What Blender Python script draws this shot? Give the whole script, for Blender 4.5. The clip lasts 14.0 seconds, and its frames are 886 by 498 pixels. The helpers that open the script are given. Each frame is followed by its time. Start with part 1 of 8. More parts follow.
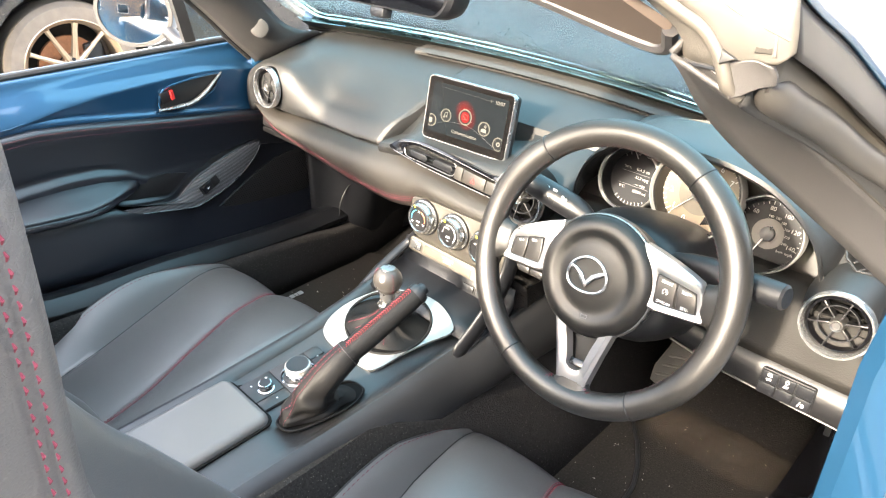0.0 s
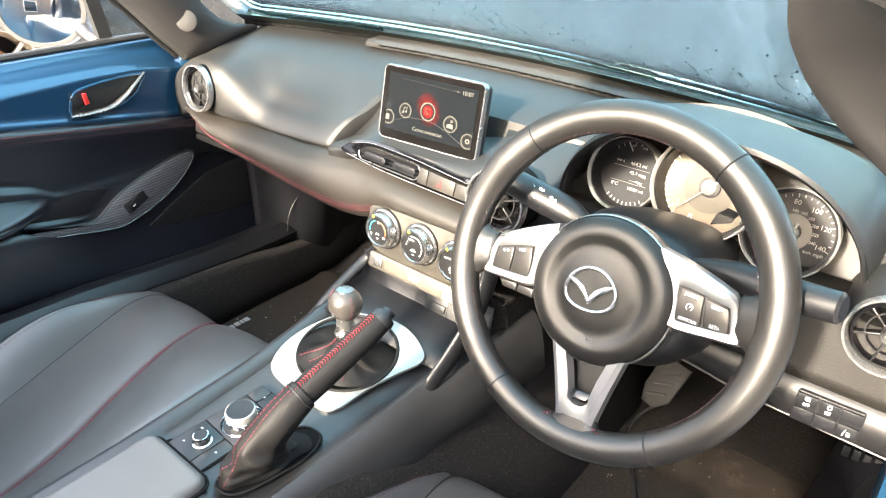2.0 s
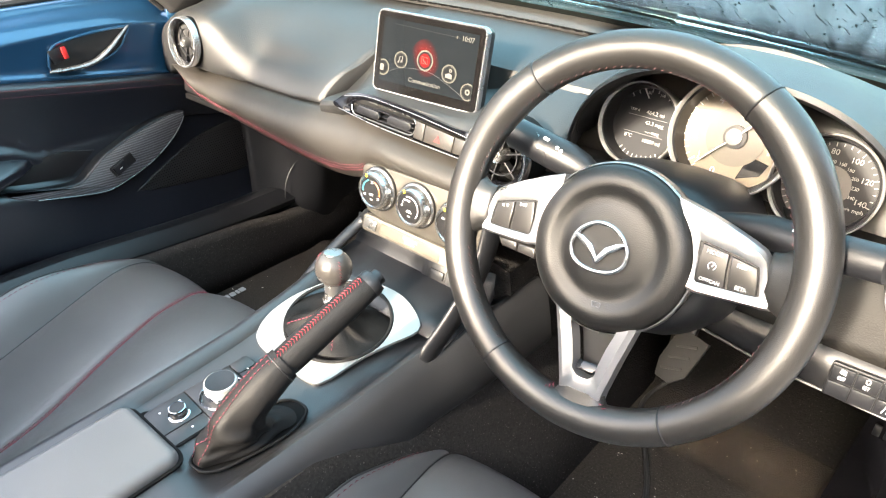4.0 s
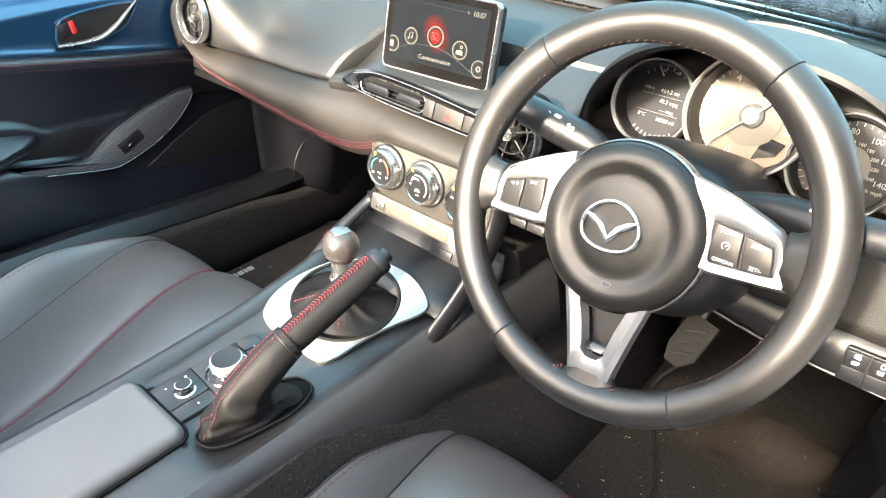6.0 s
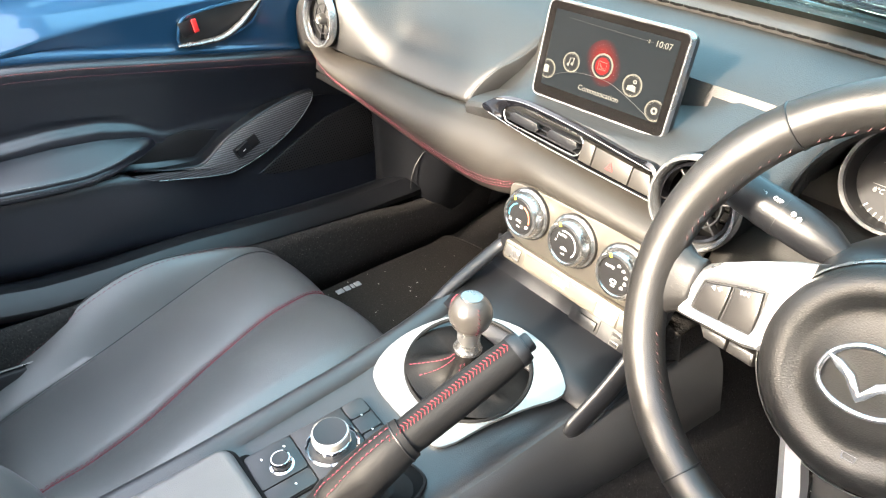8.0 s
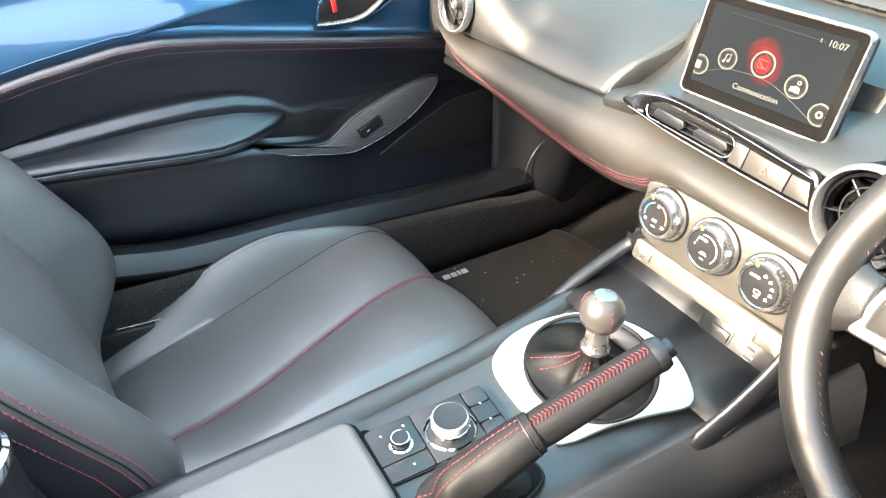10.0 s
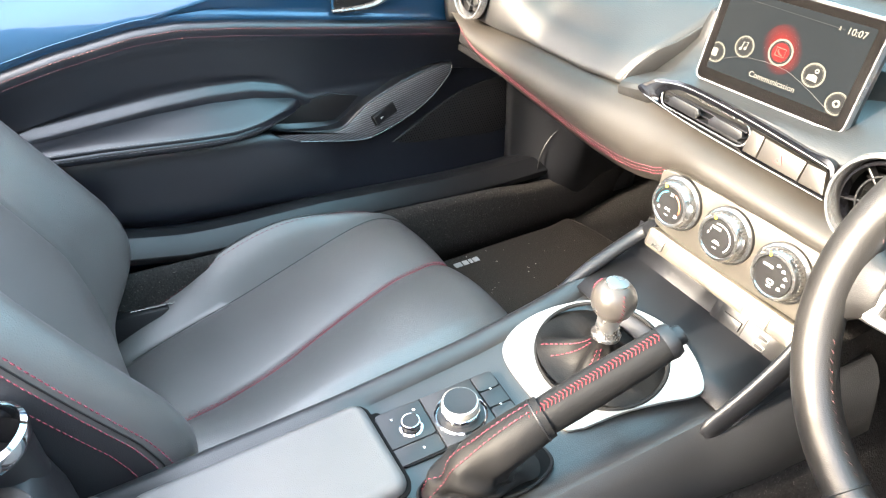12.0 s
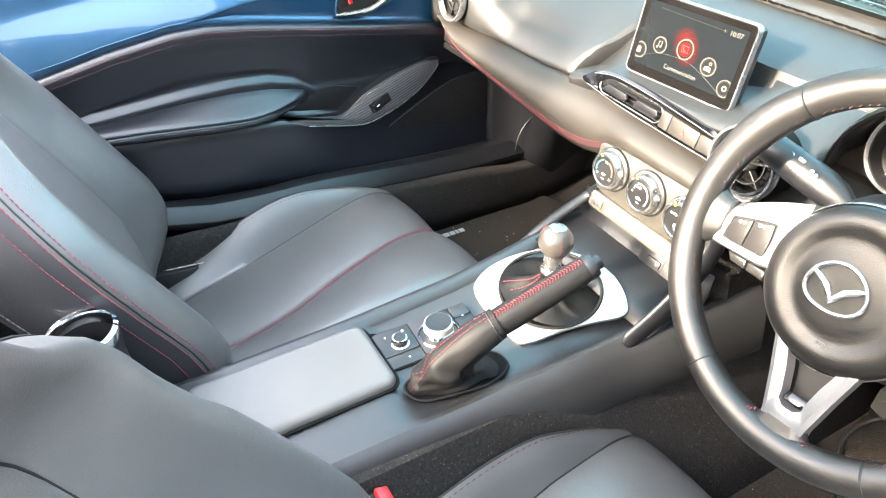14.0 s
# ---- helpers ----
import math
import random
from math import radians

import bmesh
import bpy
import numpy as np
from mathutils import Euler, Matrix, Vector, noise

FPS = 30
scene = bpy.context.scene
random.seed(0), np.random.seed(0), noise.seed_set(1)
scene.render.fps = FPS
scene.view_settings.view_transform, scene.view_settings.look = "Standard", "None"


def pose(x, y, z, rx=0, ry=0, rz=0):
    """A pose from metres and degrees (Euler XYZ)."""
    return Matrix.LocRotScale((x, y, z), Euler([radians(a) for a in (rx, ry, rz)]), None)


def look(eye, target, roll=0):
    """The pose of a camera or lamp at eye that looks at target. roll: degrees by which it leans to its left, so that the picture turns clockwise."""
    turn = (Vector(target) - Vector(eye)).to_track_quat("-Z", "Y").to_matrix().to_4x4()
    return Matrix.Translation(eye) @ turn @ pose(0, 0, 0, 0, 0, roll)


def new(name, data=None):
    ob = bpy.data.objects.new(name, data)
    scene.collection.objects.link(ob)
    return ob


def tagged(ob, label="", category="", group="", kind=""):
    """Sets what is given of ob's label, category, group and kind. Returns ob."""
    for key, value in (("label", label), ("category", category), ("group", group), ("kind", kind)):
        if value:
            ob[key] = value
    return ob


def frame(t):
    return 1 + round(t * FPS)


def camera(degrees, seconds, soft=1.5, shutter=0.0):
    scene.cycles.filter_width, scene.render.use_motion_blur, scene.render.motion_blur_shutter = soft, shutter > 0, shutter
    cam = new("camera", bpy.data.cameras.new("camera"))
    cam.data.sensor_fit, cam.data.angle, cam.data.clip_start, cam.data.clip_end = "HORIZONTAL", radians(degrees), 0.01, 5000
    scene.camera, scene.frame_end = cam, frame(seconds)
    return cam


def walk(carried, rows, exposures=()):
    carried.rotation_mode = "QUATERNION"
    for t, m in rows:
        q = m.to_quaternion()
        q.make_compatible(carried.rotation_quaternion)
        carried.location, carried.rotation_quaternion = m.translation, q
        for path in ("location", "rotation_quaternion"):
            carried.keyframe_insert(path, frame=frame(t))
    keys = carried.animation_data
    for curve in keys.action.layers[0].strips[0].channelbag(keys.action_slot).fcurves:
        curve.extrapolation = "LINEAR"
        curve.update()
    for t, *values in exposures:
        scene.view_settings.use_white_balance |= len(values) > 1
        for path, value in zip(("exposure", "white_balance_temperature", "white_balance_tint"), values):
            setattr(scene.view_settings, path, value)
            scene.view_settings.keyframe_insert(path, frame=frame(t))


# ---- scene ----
cam = camera(65.3, 14.0, 1.15)
PATH = [
    (0, (0.731, -0.649, 1.145), (-0.451, 0.604, 0.129), 1.6),
    (0.5, (0.724, -0.624, 1.126), (-0.381, 0.72, 0.14), 1.6),
    (1, (0.687, -0.594, 1.09), (-0.379, 0.791, 0.117), 1.6),
    (1.5, (0.647, -0.566, 1.062), (-0.425, 0.812, 0.086), 1.6),
    (2, (0.62, -0.555, 1.062), (-0.477, 0.8, 0.083), 1.5),
    (2.5, (0.615, -0.535, 1.045), (-0.501, 0.802, 0.063), 1.5),
    (3, (0.613, -0.507, 1.027), (-0.501, 0.825, 0.035), 1.3),
    (3.2, (0.607, -0.501, 1.016), (-0.504, 0.826, 0.013), 1.2),
    (5.5, (0.599, -0.492, 0.997), (-0.512, 0.784, -0.07), 1.2),
    (6, (0.599, -0.49, 0.993), (-0.511, 0.779, -0.083), 1.2),
    (6.5, (0.589, -0.486, 0.988), (-0.521, 0.771, -0.101), 1.1),
    (7, (0.548, -0.464, 0.982), (-0.594, 0.746, -0.128), 1.3),
    (7.5, (0.487, -0.424, 0.978), (-0.735, 0.693, -0.145), 1.1),
    (8, (0.435, -0.404, 0.998), (-0.841, 0.643, -0.132), 0.8),
    (8.5, (0.396, -0.426, 1.015), (-0.941, 0.541, -0.116), 0.6),
    (9, (0.388, -0.438, 1.005), (-0.995, 0.458, -0.129), 0.6),
    (9.2, (0.393, -0.442, 0.999), (-0.996, 0.438, -0.14), 0.6),
    (11.5, (0.401, -0.447, 0.991), (-1.002, 0.361, -0.184), 0.5),
    (12, (0.403, -0.449, 0.99), (-0.999, 0.354, -0.189), 0.6),
    (12.5, (0.417, -0.454, 0.98), (-0.983, 0.344, -0.205), 0.5),
    (13, (0.437, -0.462, 0.987), (-0.962, 0.328, -0.203), 0.5),
    (13.5, (0.478, -0.465, 1.008), (-0.921, 0.323, -0.184), 0.6),
    (14, (0.598, -0.528, 1.072), (-0.798, 0.268, -0.118), 0.3),
]
walk(cam, [(t, look(eye, target, roll)) for t, eye, target, roll in PATH], [(0.0, 3.38), (3.0, 3.36), (7.5, 3.46), (9.0, 3.59), (11.5, 3.82), (14.0, 3.88)])

# ---- light ----
SUN_ELEVATION, SUN_AZIMUTH = 24.0, 182.0   # degrees; azimuth clockwise from +y (ahead of the car), so the sun stands behind the car
world = bpy.data.worlds.new("sky")
scene.world = world
world.use_nodes = True
wt = world.node_tree
sky = wt.nodes.new("ShaderNodeTexSky")
sky.sky_type, sky.sun_disc = "NISHITA", False
sky.sun_elevation, sky.sun_rotation = radians(SUN_ELEVATION), radians(SUN_AZIMUTH)
sky.air_density, sky.dust_density, sky.ozone_density = 1.0, 7.0, 1.0
haze = wt.nodes.new("ShaderNodeMix")          # thin even cloud over the clear sky
haze.data_type, haze.blend_type = "RGBA", "ADD"
haze.inputs[0].default_value = 1.0
haze.inputs[7].default_value = (2.42, 2.46, 2.52, 1)
wt.links.new(sky.outputs[0], haze.inputs[6])
wt.links.new(haze.outputs[2], wt.nodes["Background"].inputs[0])
wt.nodes["Background"].inputs[1].default_value = 0.15
sun_data = bpy.data.lights.new("sun", "SUN")
sun_data.energy, sun_data.angle, sun_data.color = 2.9, radians(4.0), (1.0, 0.87, 0.70)
sun = new("sun", sun_data)
_e, _a = radians(SUN_ELEVATION), radians(SUN_AZIMUTH)
sun.matrix_world = look((0, 0, 0), (-math.sin(_a) * math.cos(_e), -math.cos(_a) * math.cos(_e), -math.sin(_e)))
scene.view_settings.exposure = 3.38


# ---- materials ----
def nodes_of(name):
    m = bpy.data.materials.new(name)
    m.use_nodes = True
    t = m.node_tree
    return m, t, t.nodes["Principled BSDF"]


def surface(name, color, rough=0.5, metal=0.0, grain=0.0, grain_size=0.002, spots=0.0, spot_size=0.05, coat=0.0, spec=0.5, rough_var=0.08, dust=0.0):
    """A painted, moulded or stitched surface: colour varied at two scales, roughness varied, fine relief."""
    m, t, b = nodes_of(name)
    N, L = t.nodes, t.links
    co = N.new("ShaderNodeTexCoord")
    big = N.new("ShaderNodeTexNoise")
    big.inputs["Scale"].default_value = 1.0 / spot_size
    big.inputs["Detail"].default_value = 4
    L.new(co.outputs["Object"], big.inputs["Vector"])
    fine = N.new("ShaderNodeTexNoise")
    fine.inputs["Scale"].default_value = 1.0 / grain_size
    fine.inputs["Detail"].default_value = 2
    L.new(co.outputs["Object"], fine.inputs["Vector"])
    mix = N.new("ShaderNodeMix")
    mix.data_type = "RGBA"
    c = Vector(color)
    mix.inputs[6].default_value = (*(c * (1 - spots)), 1)
    mix.inputs[7].default_value = (*(c * (1 + spots)), 1)
    L.new(big.outputs[0], mix.inputs[0])
    last = mix.outputs[2]
    if dust:
        fleck = N.new("ShaderNodeTexNoise")
        fleck.inputs["Scale"].default_value = 420
        fleck.inputs["Detail"].default_value = 1
        L.new(co.outputs["Object"], fleck.inputs["Vector"])
        cut = N.new("ShaderNodeMapRange")
        cut.inputs[1].default_value, cut.inputs[2].default_value = 0.70, 0.76
        cut.inputs[4].default_value = dust
        L.new(fleck.outputs[0], cut.inputs[0])
        over = N.new("ShaderNodeMix")
        over.data_type = "RGBA"
        over.inputs[7].default_value = (0.35, 0.33, 0.30, 1)
        L.new(cut.outputs[0], over.inputs[0])
        L.new(last, over.inputs[6])
        last = over.outputs[2]
    L.new(last, b.inputs["Base Color"])
    rr = N.new("ShaderNodeMapRange")
    rr.inputs[3].default_value, rr.inputs[4].default_value = max(0.02, rough - rough_var), min(1, rough + rough_var)
    L.new(big.outputs[0], rr.inputs[0])
    L.new(rr.outputs[0], b.inputs["Roughness"])
    b.inputs["Metallic"].default_value = metal
    b.inputs["Specular IOR Level"].default_value = spec
    b.inputs["Coat Weight"].default_value = coat
    b.inputs["Coat Roughness"].default_value = 0.04
    if grain:
        bump = N.new("ShaderNodeBump")
        bump.inputs["Strength"].default_value = grain
        bump.inputs["Distance"].default_value = grain_size * 0.5
        L.new(fine.outputs[0], bump.inputs["Height"])
        L.new(bump.outputs[0], b.inputs["Normal"])
    return m


def leather(name, color, rough, cell=0.0022, crease=0.25, spec=0.5, wrinkle=0.0):
    """Hide grain: cells with a soft crease pattern over them, and patches of fine cracked wrinkles."""
    m = surface(name, color, rough, spots=0.2, spot_size=0.08, rough_var=0.06, spec=spec)
    t = m.node_tree
    N, L, b = t.nodes, t.links, t.nodes["Principled BSDF"]
    co = N.new("ShaderNodeTexCoord")
    vor = N.new("ShaderNodeTexVoronoi")
    vor.feature = "DISTANCE_TO_EDGE"
    vor.inputs["Scale"].default_value = 1.0 / cell
    L.new(co.outputs["Object"], vor.inputs["Vector"])
    wr = N.new("ShaderNodeTexNoise")
    wr.inputs["Scale"].default_value = 26
    wr.inputs["Detail"].default_value = 5
    wr.inputs["Distortion"].default_value = 1.2
    L.new(co.outputs["Object"], wr.inputs["Vector"])
    b1 = N.new("ShaderNodeBump")
    b1.inputs["Strength"].default_value, b1.inputs["Distance"].default_value = 0.5, cell * 0.22
    L.new(vor.outputs[0], b1.inputs["Height"])
    b2 = N.new("ShaderNodeBump")
    b2.inputs["Strength"].default_value, b2.inputs["Distance"].default_value = crease, 0.003
    L.new(wr.outputs[0], b2.inputs["Height"])
    L.new(b1.outputs[0], b2.inputs["Normal"])
    L.new(b2.outputs[0], b.inputs["Normal"])
    if wrinkle:
        bend = N.new("ShaderNodeMix")                 # the cracks wander with the soft noise
        bend.data_type = "RGBA"
        bend.inputs[0].default_value = 0.10
        L.new(co.outputs["Object"], bend.inputs[6])
        L.new(wr.outputs[1], bend.inputs[7])
        crack = N.new("ShaderNodeTexVoronoi")
        crack.feature = "DISTANCE_TO_EDGE"
        crack.inputs["Scale"].default_value = 85
        L.new(bend.outputs[2], crack.inputs["Vector"])
        line = N.new("ShaderNodeMapRange")
        line.inputs[1].default_value, line.inputs[2].default_value = 0.0, 0.09
        L.new(crack.outputs[0], line.inputs[0])
        patch = N.new("ShaderNodeTexNoise")
        patch.inputs["Scale"].default_value = 7
        L.new(co.outputs["Object"], patch.inputs["Vector"])
        where = N.new("ShaderNodeMapRange")
        where.inputs[1].default_value, where.inputs[2].default_value, where.inputs[4].default_value = 0.52, 0.66, wrinkle
        L.new(patch.outputs[0], where.inputs[0])
        b3 = N.new("ShaderNodeBump")
        b3.inputs["Distance"].default_value = 0.0008
        L.new(where.outputs[0], b3.inputs["Strength"])
        L.new(line.outputs[0], b3.inputs["Height"])
        L.new(b2.outputs[0], b3.inputs["Normal"])
        L.new(b3.outputs[0], b.inputs["Normal"])
    return m


def glowing(name, color, strength):
    m, t, b = nodes_of(name)
    b.inputs["Base Color"].default_value = (*[0.12 * c for c in color], 1)
    b.inputs["Emission Color"].default_value = (*color, 1)
    b.inputs["Emission Strength"].default_value = strength
    b.inputs["Roughness"].default_value = 0.3
    b.inputs["Specular IOR Level"].default_value = 0.08
    return m


def glass(name, tint, rough=0.0):
    m, t, b = nodes_of(name)
    b.inputs["Base Color"].default_value = (*tint, 1)
    b.inputs["Transmission Weight"].default_value = 1.0
    b.inputs["Roughness"].default_value = rough
    b.inputs["IOR"].default_value = 1.45
    return m


def dewy_glass():
    """Windscreen: clear green-tinted glass at the foot, a pale film of dew with run marks above it."""
    m, t, b = nodes_of("dewy windscreen glass")
    N, L = t.nodes, t.links
    N.remove(b)
    clear = N.new("ShaderNodeBsdfTransparent")
    clear.inputs[0].default_value = (0.66, 0.88, 0.90, 1)
    gloss = N.new("ShaderNodeBsdfGlossy")
    fres = N.new("ShaderNodeFresnel")
    fres.inputs[0].default_value = 1.25
    b = N.new("ShaderNodeMixShader")
    L.new(fres.outputs[0], b.inputs[0])
    L.new(clear.outputs[0], b.inputs[1])
    L.new(gloss.outputs[0], b.inputs[2])
    co = N.new("ShaderNodeTexCoord")
    mp = N.new("ShaderNodeMapping")
    mp.inputs["Scale"].default_value = (150, 9, 9)
    L.new(co.outputs["Object"], mp.inputs["Vector"])
    streak = N.new("ShaderNodeTexNoise")
    streak.inputs["Scale"].default_value = 1.0
    streak.inputs["Detail"].default_value = 4
    L.new(mp.outputs[0], streak.inputs["Vector"])
    broad = N.new("ShaderNodeTexNoise")
    broad.inputs["Scale"].default_value = 9
    L.new(co.outputs["Object"], broad.inputs["Vector"])
    xyz = N.new("ShaderNodeSeparateXYZ")
    L.new(co.outputs["Object"], xyz.inputs[0])
    edge = N.new("ShaderNodeMath")          # where the film begins, uneven
    edge.operation = "MULTIPLY_ADD"
    edge.inputs[1].default_value, edge.inputs[2].default_value = 0.020, -0.010
    L.new(streak.outputs[0], edge.inputs[0])
    hgt = N.new("ShaderNodeMath")
    hgt.operation = "ADD"
    L.new(xyz.outputs[2], hgt.inputs[0])
    L.new(edge.outputs[0], hgt.inputs[1])
    film = N.new("ShaderNodeMapRange")
    film.inputs[1].default_value, film.inputs[2].default_value = 0.050, 0.078
    film.inputs[3].default_value, film.inputs[4].default_value = 0.0, 1.0
    L.new(hgt.outputs[0], film.inputs[0])
    dens = N.new("ShaderNodeMapRange")
    dens.inputs[1].default_value, dens.inputs[2].default_value = 0.35, 0.62
    dens.inputs[3].default_value, dens.inputs[4].default_value = 0.012, 0.046
    L.new(streak.outputs[0], dens.inputs[0])
    mul = N.new("ShaderNodeMath")
    mul.operation = "MULTIPLY"
    L.new(film.outputs[0], mul.inputs[0])
    L.new(dens.outputs[0], mul.inputs[1])
    rr = N.new("ShaderNodeMapRange")
    rr.inputs[3].default_value, rr.inputs[4].default_value = 0.02, 0.16
    L.new(film.outputs[0], rr.inputs[0])
    L.new(rr.outputs[0], gloss.inputs["Roughness"])
    fog = N.new("ShaderNodeBsdfTranslucent")
    fog.inputs[0].default_value = (0.70, 0.80, 0.84, 1)
    mx = N.new("ShaderNodeMixShader")
    L.new(mul.outputs[0], mx.inputs[0])
    L.new(b.outputs[0], mx.inputs[1])
    L.new(fog.outputs[0], mx.inputs[2])
    L.new(mx.outputs[0], N["Material Output"].inputs[0])
    return m


def carpet(name, color, dust):
    m = surface(name, color, 0.95, spots=0.95, spot_size=0.004, spec=0.1, dust=dust, grain=1.0, grain_size=0.003)
    return m


DASH = surface("moulded dash skin", (0.014, 0.0138, 0.0136), 0.50, grain=0.34, grain_size=0.0018, spots=0.25, spot_size=0.12, spec=0.55, rough_var=0.08)
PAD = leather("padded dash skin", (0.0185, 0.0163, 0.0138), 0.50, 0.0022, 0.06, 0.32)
PLASTIC = surface("hard black plastic", (0.0058, 0.0062, 0.0075), 0.42, grain=0.3, grain_size=0.001, spots=0.3, spec=0.42)
DARK = surface("deep black plastic", (0.005, 0.005, 0.0055), 0.45, spots=0.2)
GLOSS = surface("piano black", (0.004, 0.004, 0.005), 0.08, spots=0.1, rough_var=0.03)
SEAT = leather("black seat leather", (0.062, 0.060, 0.059), 0.43, 0.0024, 0.12, 1.0, 0.32)
# Vinyl for the seat flanks, darkened so that the colour holds their shade.
SHADED_VINYL = leather("shade-darkened side vinyl", (0.022, 0.023, 0.026), 0.46, 0.0024, 0.08, 0.6)
DOORSKIN = leather("black door leatherette", (0.0046, 0.0062, 0.0098), 0.36, 0.002, 0.03, 0.85)
WHEEL = leather("worn wheel leather", (0.0105, 0.0099, 0.0092), 0.39, 0.0014, 0.05, 0.55)
HUB = leather("airbag cover", (0.0068, 0.0065, 0.0062), 0.42, 0.0019, 0.03, 0.40)
GAITER = leather("soft gaiter leather", (0.0068, 0.0068, 0.0070), 0.58, 0.0014, 0.26, 0.16)
RED = surface("red thread", (0.17, 0.034, 0.050), 0.8, spots=0.25, spot_size=0.01, spec=0.2)
GREY_THREAD = surface("grey thread", (0.10, 0.10, 0.11), 0.7, spots=0.2)
SATIN = surface("satin silver trim", (0.25, 0.245, 0.24), 0.28, metal=0.9, grain=0.05, spots=0.05)
CHROME = surface("chrome", (0.62, 0.62, 0.63), 0.08, metal=1.0, spots=0.03, rough_var=0.04)
PAINT = surface("blue metallic paint", (0.014, 0.062, 0.128), 0.32, metal=0.55, coat=1.0, spots=0.04, rough_var=0.02)
CARPET = carpet("black carpet", (0.0190, 0.0176, 0.0166), 0.35)
SILVER = surface("bright silver dial", (0.46, 0.455, 0.44), 0.24, metal=0.65, spots=0.04)
CONSOLE = surface("grained console skin", (0.0130, 0.0136, 0.0148), 0.40, grain=0.35, grain_size=0.0014, spots=0.2, spot_size=0.1, spec=0.6)
WARM_KEY = surface("warm grey key", (0.020, 0.018, 0.0155), 0.42, spots=0.15)
BLADE = surface("black vent blade", (0.008, 0.008, 0.009), 0.35, spots=0.1)
MAT = carpet("black floor mat", (0.0260, 0.0232, 0.0200), 0.35)
RUBBER = surface("black rubber", (0.015, 0.015, 0.015), 0.6, spots=0.3)
TRIM = surface("grained pillar trim", (0.035, 0.033, 0.032), 0.55, grain=0.4, grain_size=0.001, spots=0.15)
WHITE_INK = surface("white print", (0.75, 0.75, 0.75), 0.5, spots=0.05)
DIM_RED = surface("dark red thread", (0.085, 0.014, 0.020), 0.7, spots=0.2)


# ---- building tools ----
def bm_new():
    return bmesh.new()


def link_mesh(name, bm, material, smooth=35.0):
    me = bpy.data.meshes.new(name)
    bmesh.ops.recalc_face_normals(bm, faces=bm.faces[:])
    bm.to_mesh(me)
    bm.free()
    me.materials.append(material)
    for p in me.polygons:
        p.use_smooth = True
    me.set_sharp_from_angle(angle=radians(smooth))
    return new(name, me)


def world_of(ob):
    m = ob.matrix_basis.copy()
    while ob.parent:
        ob = ob.parent
        m = ob.matrix_basis @ m
    return m


def thing(name, at, label, category, group="", kind=""):
    """An Empty at the base of a thing, to carry its parts."""
    e = new(name)
    e.empty_display_size = 0.05
    e.matrix_basis = Matrix.Translation(at)
    return tagged(e, label, category, group, kind)


def part(name, bm, material, parent, label="", smooth=35.0, thick=0.0, kind=""):
    """Links a bmesh, given in world places, as one mesh under a thing or a part."""
    bm.transform(world_of(parent).inverted())
    ob = link_mesh(name, bm, material, smooth)
    ob.parent = parent
    if label:
        tagged(ob, label)
    if kind:
        tagged(ob, kind=kind)
    if thick:
        s = ob.modifiers.new("thickness", "SOLIDIFY")
        s.thickness, s.offset = abs(thick), (1 if thick > 0 else -1)
    return ob


def spline(pts, n):
    """n points along a Catmull-Rom curve through pts."""
    p = [Vector(q) for q in pts]
    p = [2 * p[0] - p[1], *p, 2 * p[-1] - p[-2]]
    out = []
    m = len(p) - 3
    for i in range(n):
        f = i / (n - 1) * m
        k = min(int(f), m - 1)
        u = f - k
        a, b, c, d = p[k:k + 4]
        out.append(0.5 * ((2 * b) + (c - a) * u + (2 * a - 5 * b + 4 * c - d) * u * u + (3 * b - a - 3 * c + d) * u ** 3))
    return out


def lerp_table(table, x):
    """A value from a table of (x, value), with straight runs between."""
    if x <= table[0][0]:
        return table[0][1]
    for (a, u), (b, v) in zip(table, table[1:]):
        if x <= b:
            f = (x - a) / (b - a)
            return u + (v - u) * f
    return table[-1][1]


def sheet(rows, close=False):
    """A surface through rows of points of equal number; close joins the last row's ends."""
    bm = bm_new()
    g = [[bm.verts.new(p) for p in r] for r in rows]
    n = len(g[0])
    for a, b in zip(g, g[1:]):
        for i in range(n if close else n - 1):
            j = (i + 1) % n
            bm.faces.new((a[i], a[j], b[j], b[i]))
    return bm


def solid_rows(rows):
    """A closed body through closed rings of points, with end caps."""
    bm = sheet(rows, True)
    bm.verts.ensure_lookup_table()
    n = len(rows[0])
    bm.faces.new([bm.verts[i] for i in range(n)])
    bm.faces.new([bm.verts[len(bm.verts) - n + i] for i in range(n)])
    return bm


def frames_along(pts):
    pts = [Vector(p) for p in pts]
    out = []
    up = Vector((0, 0, 1))
    for i, p in enumerate(pts):
        d = (pts[min(i + 1, len(pts) - 1)] - pts[max(i - 1, 0)]).normalized()
        if i == 0 and abs(d.z) > 0.95:
            up = Vector((1, 0, 0))
        s = d.cross(up).normalized()
        up = s.cross(d).normalized()
        out.append((p, s, up, d))
    return out


def tube(pts, radius, segs=12, flat=1.0, closed=False):
    """A round (or flattened) rod along pts; radius may be a list."""
    pts = [Vector(p) for p in pts]
    fr = frames_along(pts)
    rows = []
    for i, (p, s, u, d) in enumerate(fr):
        r = radius[i] if isinstance(radius, (list, tuple)) else radius
        rows.append([p + s * r * math.cos(a) + u * r * flat * math.sin(a) for a in (2 * math.pi * k / segs for k in range(segs))])
    return solid_rows(rows)


